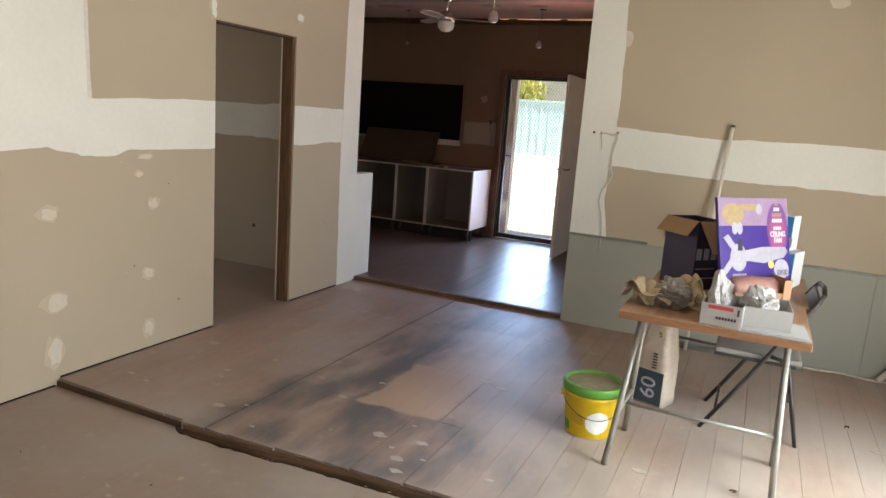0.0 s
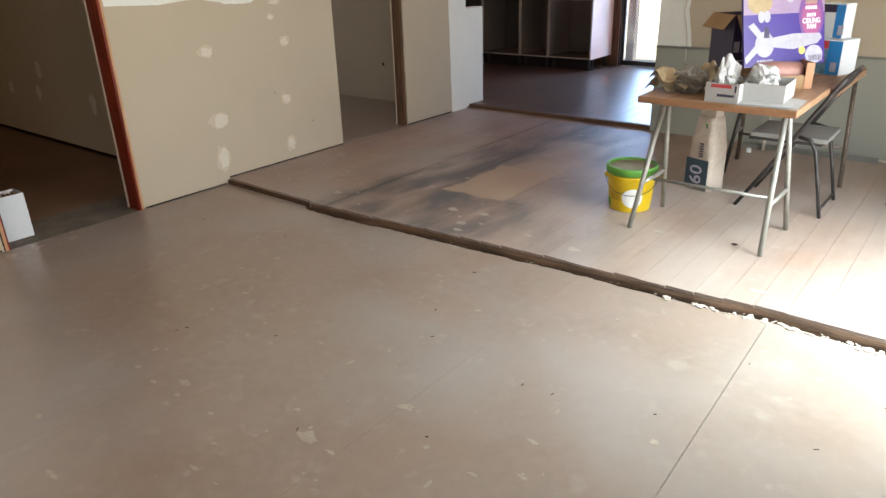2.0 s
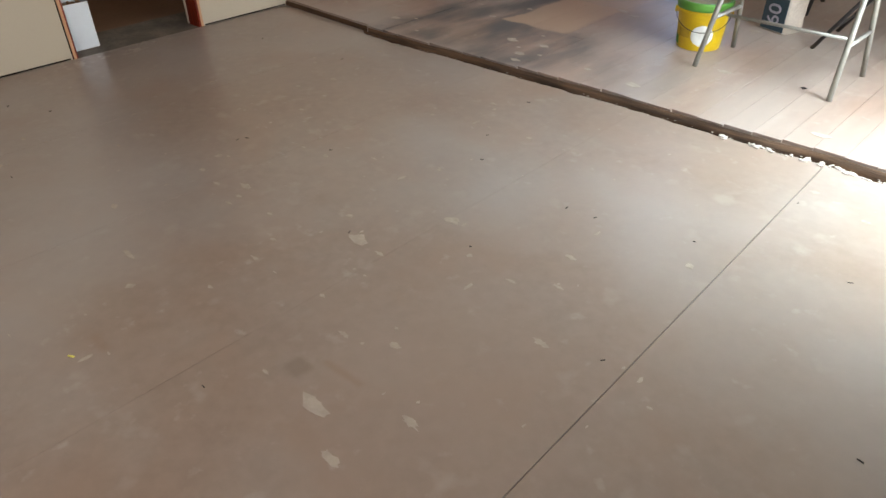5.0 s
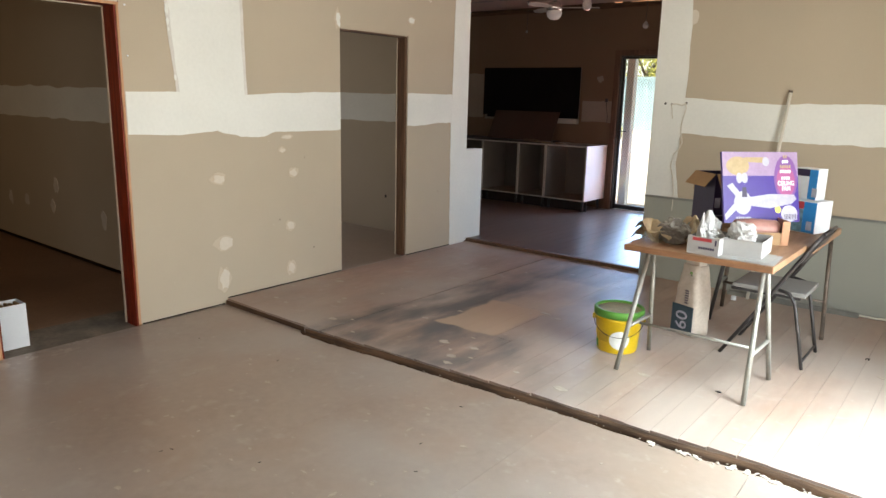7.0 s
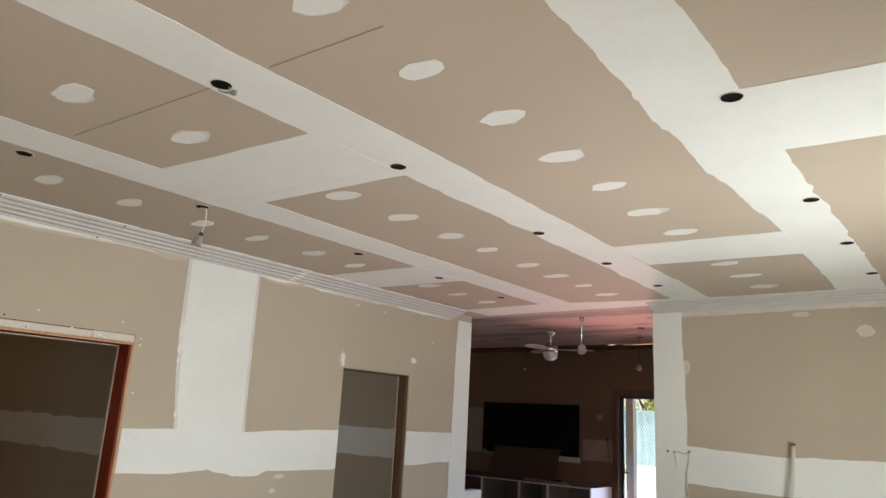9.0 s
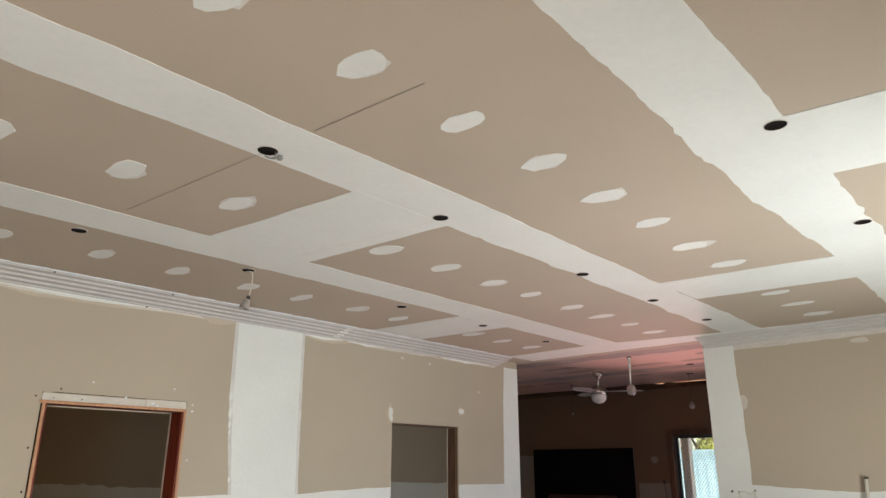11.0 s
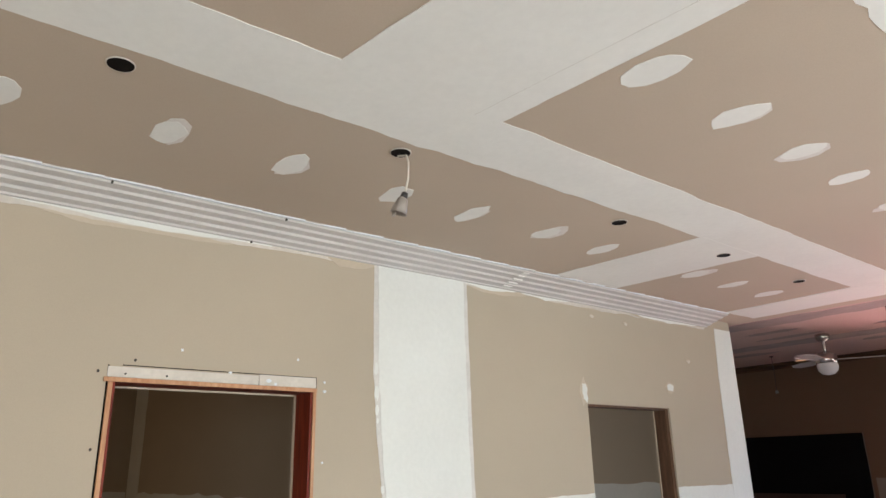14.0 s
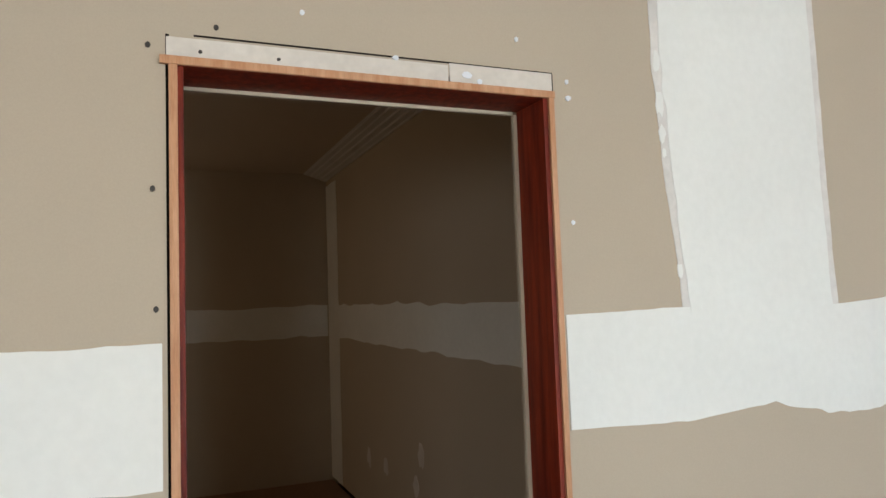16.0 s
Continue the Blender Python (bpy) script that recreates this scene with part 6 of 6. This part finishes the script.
for i, (x_, y_, a, w, d) in enumerate(((0.70, 3.70, 4, 0.28, 0.26), (0.69, 3.69, -5, 0.26, 0.24), (0.71, 3.70, 9, 0.22, 0.24), (0.70, 3.69, 1, 0.24, 0.22))):
    t_ = thing("paper_sheet", (x_, y_, TZ + 0.0008 + i * 0.0018), "white paper in a loose pile at the table edge", "paper", "loose papers", a)
    bm = bmesh.new()
    box(bm, (-w / 2, -d / 2, 0), (w / 2, d / 2, 0.0014))
    part("sheet", bm, PAPER, t_)
paper_heap("kraft_paper", (0.172, 3.79, TZ + 0.0005), 10, (0.155, 0.16, 0.115), 6, 5, KRAFT, "crumpled brown kraft paper on the table corner")
paper_heap("kraft_paper", (0.365, 3.83, TZ + 0.0005), 80, (0.14, 0.12, 0.17), 5, 9, KRAFT, "crumpled pale brown paper between bags on the table")
crumple("grey_bag", (0.27, 3.77, TZ), 0.088, 0.09, 0.078, 9.9, GREYBAG, "crumpled grey plastic bag on the table", "bag", -15, 12, 0.3, ((0.3, 0, 1, 0.3), (-0.5, 0.2, 1, 0.35)))
ct = tray("cardboard_tray", (0.606, 4.14, TZ + 0.0005), 38, 0.30, 0.15, 0.07, "open brown cardboard tray holding a pinkish roll, on the table", CARD)
bm = bmesh.new()
box(bm, (0.1505, -0.076, 0.0), (0.1545, 0.072, 0.135), 0, 0.001)
box(bm, (0.112, -0.0795, 0.0), (0.1545, -0.0765, 0.135), 0, 0.001)
part("end_flap", bm, CARDPINK, ct, "raised orange cardboard end")
roll = thing("cloth_roll", (0.595, 4.135, TZ + 0.014), "pinkish brown roll lying in a cardboard tray", "roll", "", 38)
bm = bmesh.new()
tube(bm, [(-0.12, 0, 0.06), (-0.105, 0, 0.062), (0.0, 0.004, 0.066), (0.12, 0, 0.062), (0.13, 0, 0.06)], [0.040, 0.053, 0.056, 0.054, 0.044], 20)
part("roll", bm, PINKCLOTH, roll)

# the fan box
fb = thing("fan_box", (0.622, 4.205, TZ + 0.1085), "purple and lilac printed ceiling fan carton leaning back on the table", "box")
fb.matrix_world = pose(0.622, 4.205, TZ + 0.1085, 0, 0, 51) @ pose(0, 0, 0, -14)
bw, bh, bd = 0.492, 0.407, 0.016
z0_ = 0.0
bm = bmesh.new()
box(bm, (-bw / 2, 0.0, z0_), (bw / 2, bd, z0_ + bh), 0, 0.002)
part("carton", bm, PURPLE, fb)
pk = thing("packing_block", (0.615, 4.205, TZ + 0.0005), "brown cardboard packing under a leaning purple carton", "packing", "", 51)
bm = bmesh.new()
box(bm, (-bw / 2 + 0.06, 0.02, 0.0), (bw / 2 - 0.05, 0.09, 0.0985), 0, 0.002)
part("block", bm, CARDDARK, pk)


def print_on(name, pts, mat, lift, parent=fb, label="", u0=-bw / 2, v0=z0_, y=0.0):
    """Flat print on the front of the carton; points in fractions of its width and height."""
    bm = bmesh.new()
    sheet(bm, [Vector((u0 + p[0] * bw, v0 + p[1] * bh)) for p in pts], lambda u, v, h: Vector((u, y - lift - h, v)), 0.0004)
    return part(name, bm, mat, parent, label)


def oval(cx, cy, rx, ry, n=22, rot=0.0):
    out = []
    for k_ in range(n):
        a = 2 * math.pi * k_ / n
        ex, ey = rx * math.cos(a), ry * math.sin(a)
        out.append((cx + (ex * math.cos(rot) - ey * math.sin(rot)), cy + (ex * math.sin(rot) + ey * math.cos(rot)) ))
    return out


print_on("upper_panel", [(0.003, 0.66), (0.997, 0.66), (0.997, 0.996), (0.003, 0.996)], LILAC, 0.0004, label="lilac upper panel")
print_on("print", oval(0.83, 0.62, 0.155, 0.33), PINKEDGE, 0.0008, label="faint pink glow print")
print_on("print", oval(0.83, 0.58, 0.125, 0.22), PINKPRINT, 0.0014, label="pink glow print")
print_on("print", oval(0.20, 0.80, 0.15, 0.13), CREAM, 0.0010, label="cream fan motor print")
print_on("print", [(0.2, 0.86), (0.58, 0.84), (0.6, 0.92), (0.3, 0.92)], CREAM, 0.0014, label="cream blade print")
print_on("print", oval(0.57, 0.86, 0.045, 0.065), PRINTWHITE, 0.0018, label="white disc print")
for cx in (0.215, 0.285):
    print_on("print", oval(cx, 0.63, 0.04, 0.075), PRINTWHITE, 0.0014, label="white lamp print")
print_on("print", oval(0.25, 0.28, 0.115, 0.165), PRINTWHITE, 0.0014, label="white fan motor print")
print_on("print", [(0.34, 0.24), (0.6, 0.20), (0.9, 0.26), (0.965, 0.33), (0.93, 0.39), (0.6, 0.40), (0.34, 0.36)], PRINTWHITE, 0.0018, label="white blade print")
print_on("print", [(0.02, 0.04), (0.18, 0.2), (0.14, 0.28), (0.01, 0.12)], PRINTWHITE, 0.0018, label="white blade print")
print_on("print", [(0.05, 0.52), (0.12, 0.56), (0.22, 0.42), (0.17, 0.36)], PRINTWHITE, 0.0018, label="white blade print")
print_on("print", [(0.24, 0.36), (0.31, 0.36), (0.30, 0.5), (0.25, 0.5)], DARKPRINT, 0.0022, label="dark lamp neck print")
print_on("print", oval(0.86, 0.12, 0.11, 0.12), GREYPRINT, 0.0012, label="grey photo print")
print_on("print", oval(0.71, 0.18, 0.04, 0.05), YELLOWPRINT, 0.0016, label="yellow spot print")
print_on("print", [(0.78, 0.03), (0.96, 0.03), (0.96, 0.12), (0.78, 0.12)], PRINTWHITE, 0.0020, label="white barcode panel")
for i in range(8):
    print_on("print", [(0.795 + i * 0.02, 0.04), (0.803 + i * 0.02, 0.04), (0.803 + i * 0.02, 0.11), (0.795 + i * 0.02, 0.11)], DARKPRINT, 0.0024, label="dark bar print")
for i in range(7):
    print_on("print", [(0.16 + i * 0.028, 0.055), (0.178 + i * 0.028, 0.055), (0.178 + i * 0.028, 0.085), (0.16 + i * 0.028, 0.085)], GREYPRINT, 0.0012, label="small pale print")
for w_, v_, m_ in ((0.06, 0.93, CREAM), (0.09, 0.86, BRIGHTWHITE), (0.15, 0.79, CREAM), (0.15, 0.72, BRIGHTWHITE), (0.12, 0.625, BRIGHTWHITE)):
    for k_ in range(int(w_ / 0.03)):
        a_ = 0.83 - w_ / 2 + k_ * 0.03
        print_on("print", [(a_, v_ - 0.022), (a_ + 0.02, v_ - 0.022), (a_ + 0.024, v_ + 0.022), (a_ + 0.004, v_ + 0.022)], m_, 0.0022, label="pale unreadable lettering")
for body_, sz, v_ in (("CEILING", 0.036, 0.55), ("FAN", 0.036, 0.475)):
    text_part(body_, sz, (-bw / 2 + 0.83 * bw, -0.0024, z0_ + v_ * bh), UP, BRIGHTWHITE, fb, "lettering", "white block letters", 0.82)

# the open carton
ob_ = thing("open_carton", (0.293, 4.43, TZ - 0.0115), "opened purple printed carton, brown flaps folded out, standing on the table", "box", "", 48)
w, d, h = 0.20, 0.24, 0.362
bm = bmesh.new()
box(bm, (-w / 2, -d / 2, 0), (w / 2, d / 2, 0.004))
for a, b in (((-w / 2, -d / 2, 0.004), (w / 2, -d / 2 + 0.004, h)), ((-w / 2, d / 2 - 0.004, 0.004), (w / 2, d / 2, h)), ((-w / 2, -d / 2 + 0.004, 0.004), (-w / 2 + 0.004, d / 2 - 0.004, h)), ((w / 2 - 0.004, -d / 2 + 0.004, 0.004), (w / 2, d / 2 - 0.004, h))):
    box(bm, a, b)
part("carton", bm, DARKPRINT, ob_, "dark purple printed carton")
for (cx, cy, az), ln, wd, tilt in (((0, -d / 2, 0), 0.19, w, -52), ((-w / 2, 0, -90), 0.10, d, -50), ((0, d / 2, 180), 0.12, w, -84), ((w / 2, 0, 90), 0.12, d, -86)):
    bm = bmesh.new()
    box(bm, (-wd / 2 + 0.003, -ln, 0), (wd / 2 - 0.003, 0, 0.004))
    bmesh.ops.transform(bm, matrix=Matrix.Translation((cx, cy, h + 0.001)) @ Matrix.Rotation(radians(az), 4, "Z") @ Matrix.Rotation(radians(-tilt), 4, "X"), verts=bm.verts)
    part("flap", bm, CARD, ob_, "brown cardboard flap")
bm = bmesh.new()
for x_, z_ in ((-0.075, 0.19), (-0.025, 0.19), (0.025, 0.19)):
    box(bm, (x_ - 0.018, -d / 2 - 0.0012, z_ - 0.03), (x_ + 0.018, -d / 2 - 0.0004, z_ + 0.03))
for z_ in (0.06, 0.11):
    box(bm, (-0.09, -d / 2 - 0.0012, z_), (0.04, -d / 2 - 0.0004, z_ + 0.006))
part("print", bm, GREYPRINT, ob_, "pale square prints")
bm = bmesh.new()
box(bm, (0.05, -d / 2 - 0.0012, 0.03), (0.095, -d / 2 - 0.0004, 0.24))
part("print", bm, PURPLE, ob_, "purple panel")

# two small light-globe cartons, one on the other
for i, (x_, y_, z_, a, w, d, h) in enumerate(((0.730, 4.85, TZ - 0.0115, -18, 0.20, 0.18, 0.20), (0.718, 4.87, TZ - 0.0115 + 0.201, -24, 0.15, 0.09, 0.195))):
    bx = thing("small_carton", (x_, y_, z_), ("white and blue printed carton standing on the table", "white and blue carton stacked on another carton")[i], "box", "white and blue cartons", a)
    bm = bmesh.new()
    box(bm, (-w / 2, -d / 2, 0), (w / 2, d / 2, h), 0, 0.002)
    part("carton", bm, BRIGHTWHITE, bx)
    bm = bmesh.new()
    box(bm, (0.018, -d / 2 - 0.0012, 0.004), (w / 2 - 0.002, -d / 2 - 0.0004, h - 0.006))
    part("print", bm, BLUEPRINT, bx, "blue printed side")
    bm = bmesh.new()
    box(bm, (-w / 2 + 0.003, -d / 2 - 0.0012, 0.004), (0.0175, -d / 2 - 0.0004, h * 0.74))
    part("print", bm, TEALPRINT if i == 0 else BRIGHTWHITE, bx, "printed panel")
    bm = bmesh.new()
    box(bm, (-w / 2 + 0.003, -d / 2 - 0.0012, h * 0.745), (0.0175, -d / 2 - 0.0004, h - 0.006))
    part("print", bm, REDPRINT if i == 0 else DARKPRINT, bx, "printed bar")
    bm = bmesh.new()
    box(bm, (0.045, -d / 2 - 0.0022, 0.02), (0.08, -d / 2 - 0.0014, 0.075))
    part("print", bm, GREYPRINT, bx, "pale barcode block")

# ---- carton of cornice offcuts in the side room ----
wb = thing("offcut_carton", (-2.885, 1.485, -0.0255), "white upright carton of brown offcuts on the doorway floor", "box", "", 0)
w, d, h = 0.14, 0.15, 0.27
bm = bmesh.new()
box(bm, (-w / 2, -d / 2, 0), (w / 2, d / 2, 0.003))
for a, b in (((-w / 2, -d / 2, 0.003), (w / 2, -d / 2 + 0.004, h)), ((-w / 2, d / 2 - 0.004, 0.003), (w / 2, d / 2, h)), ((-w / 2, -d / 2 + 0.004, 0.003), (-w / 2 + 0.004, d / 2 - 0.004, h)), ((w / 2 - 0.004, -d / 2 + 0.004, 0.003), (w / 2, d / 2 - 0.004, h))):
    box(bm, a, b)
part("carton", bm, BRIGHTWHITE, wb)
for i in range(5):
    bm = bmesh.new()
    y_ = -d / 2 + 0.022 + i * 0.026
    box(bm, (-w / 2 + 0.008, y_, 0.004), (w / 2 - 0.008, y_ + 0.012, h - 0.012 - 0.006 * (i % 2)), 0, 0.002)
    part("offcut", bm, CARD, wb, "brown offcut")

# small loose things on the boards
for x_, y_, a in ((0.655, 3.605, 20), (1.19, 4.72, 70)):
    t_ = thing("metal_clip", (x_, y_, RAISED + 0.001), "small bent dark metal clip on the floorboards", "debris", "metal clips", a)
    bm = bmesh.new()
    tube(bm, [(-0.016, 0.006, 0.003), (0.0, 0.010, 0.005), (0.014, 0.004, 0.003), (0.010, -0.006, 0.006), (-0.008, -0.008, 0.003)], 0.003, 6)
    part("clip", bm, DARKSTEEL, t_)
t_ = thing("yellow_offcut", (-0.15, 0.29, FLOOR), "small yellow plug lying on the hardboard floor", "debris", "", 30)
bm = bmesh.new()
tube(bm, [(-0.010, 0, 0.003), (0.010, 0, 0.003)], 0.003, 8)
part("plug", bm, YELLOWPRINT, t_)

# ---- outside ----
bm = bmesh.new()
N_ = 10
prof_ = [(FARY + 0.13, -0.02), (12.0, -0.02), (21.9, 0.55), (60.0, 0.62), (420.0, 0.62)]
for (ya, za), (yb, zb) in zip(prof_, prof_[1:]):
    vs = [bm.verts.new(p) for p in ((-220, ya, za), (220, ya, za), (220, yb, zb), (-220, yb, zb))]
    bm.faces.new(vs)
vs = [bm.verts.new(p) for p in ((-220, FARY + 0.13, -0.30), (220, FARY + 0.13, -0.30), (220, FARY + 0.13, -0.02), (-220, FARY + 0.13, -0.02))]
bm.faces.new(vs)
bmesh.ops.remove_doubles(bm, verts=bm.verts, dist=1e-4)
box(bm, (-220, -220, -0.30), (220, FARY + 0.129, -0.165))
structure("ground", bm, GROUND, "pale sandy ground with thin grass")
bm = bmesh.new()
for i in range(170):
    x_ = -17 + i * 0.14
    box(bm, (x_, 22.0 + (0.02 if i % 2 else 0), 0.50), (x_ + 0.135, 22.02 + (0.02 if i % 2 else 0), 2.22))
fence = structure("fence", bm, FENCE, "teal green ribbed steel fence")
bm = bmesh.new()
box(bm, (-17, 21.96, 2.22), (6.9, 22.06, 2.27))
part("rail", bm, FENCE, fence)
shed = thing("outbuilding", (-4.2, 29.0, 0.56), "pale outbuilding with a low gable roof beyond the fence", "building")
bm = bmesh.new()
box(bm, (-3.5, -2, 0), (3.5, 2, 3.0))
part("wall", bm, OUTWALL, shed)
bm = bmesh.new()
vs = [bm.verts.new(p) for p in ((-3.9, -2.4, 3.0), (3.9, -2.4, 3.0), (3.9, 2.4, 3.0), (-3.9, 2.4, 3.0), (-3.9, 0, 4.1), (3.9, 0, 4.1))]
for f in ((0, 1, 5, 4), (2, 3, 4, 5), (1, 2, 5), (3, 0, 4), (3, 2, 1, 0)):
    bm.faces.new([vs[i] for i in f])
part("roof", bm, ROOFM, shed, "pale metal roof")
post = thing("verandah_post", (-2.56, 9.42, -0.025), "cream verandah post outside the back door", "post")
bm = bmesh.new()
box(bm, (-0.055, -0.055, 0), (0.055, 0.055, 2.858), 0, 0.006)
part("post", bm, OUTWALL, post)
# unseen roof added so its orange underside reads as glow in the gaps
bm = bmesh.new()
box(bm, (-5.2, FARY + 0.13, 2.835), (3.2, 9.56, 2.90))
structure("gap_glow_roof", bm, GAPGLOW, "added unseen roof whose orange underside gives the glow in the wall-top gaps")


def tree(place, height, spread, seed, label, low=0.28):
    rnd = random.Random(seed)
    t_ = thing("tree", place, label, "tree", "trees")
    bm = bmesh.new()
    tube(bm, [(0, 0, 0), (0.1, 0.05, height * 0.3), (0.05, 0.1, height * 0.6)], [0.13 * spread, 0.09 * spread, 0.05 * spread], 10)
    tips = []
    for i in range(8):
        a = rnd.uniform(0, 6.28)
        s = Vector((0.08, 0.07, height * rnd.uniform(low, max(0.55, low + 0.1))))
        e_ = s + Vector((math.cos(a) * spread * rnd.uniform(0.4, 0.8), math.sin(a) * spread * rnd.uniform(0.4, 0.8), height * rnd.uniform(0.12, 0.35)))
        tube(bm, [s, (s + e_) / 2 + Vector((0, 0, 0.15)), e_], [0.045 * spread, 0.028 * spread, 0.012 * spread], 6)
        tips.append(e_)
    part("trunk", bm, BARK, t_)
    bm = bmesh.new()
    for i in range(1500):
        c = rnd.choice(tips) + Vector((rnd.gauss(0, spread * 0.26), rnd.gauss(0, spread * 0.26), rnd.gauss(0, height * 0.07)))
        s = rnd.uniform(0.05, 0.11)
        m4 = Matrix.Translation(c) @ Euler((rnd.uniform(0, 6), rnd.uniform(0, 6), rnd.uniform(0, 6))).to_matrix().to_4x4()
        q = [bm.verts.new(m4 @ Vector(p)) for p in ((-s, 0, 0), (0, -s * 0.4, 0.01), (s, 0, 0), (0, s * 0.4, 0.01))]
        bm.faces.new(q)
    part("crown", bm, LEAF, t_)


tree((-8.9, 24.6, 0.55), 3.4, 1.3, 3, "yellow-green leafy tree behind the teal fence")
tree((-7.6, 24.0, 0.55), 2.9, 1.0, 12, "yellow-flowering leafy shrub behind the teal fence")
tree((-11.5, 25.0, 0.55), 4.0, 1.5, 9, "tall leafy tree behind the teal fence")
tree((-7.3, 18.2, 0.34), 0.55, 0.45, 5, "low yellow-green shrub in front of the teal fence")
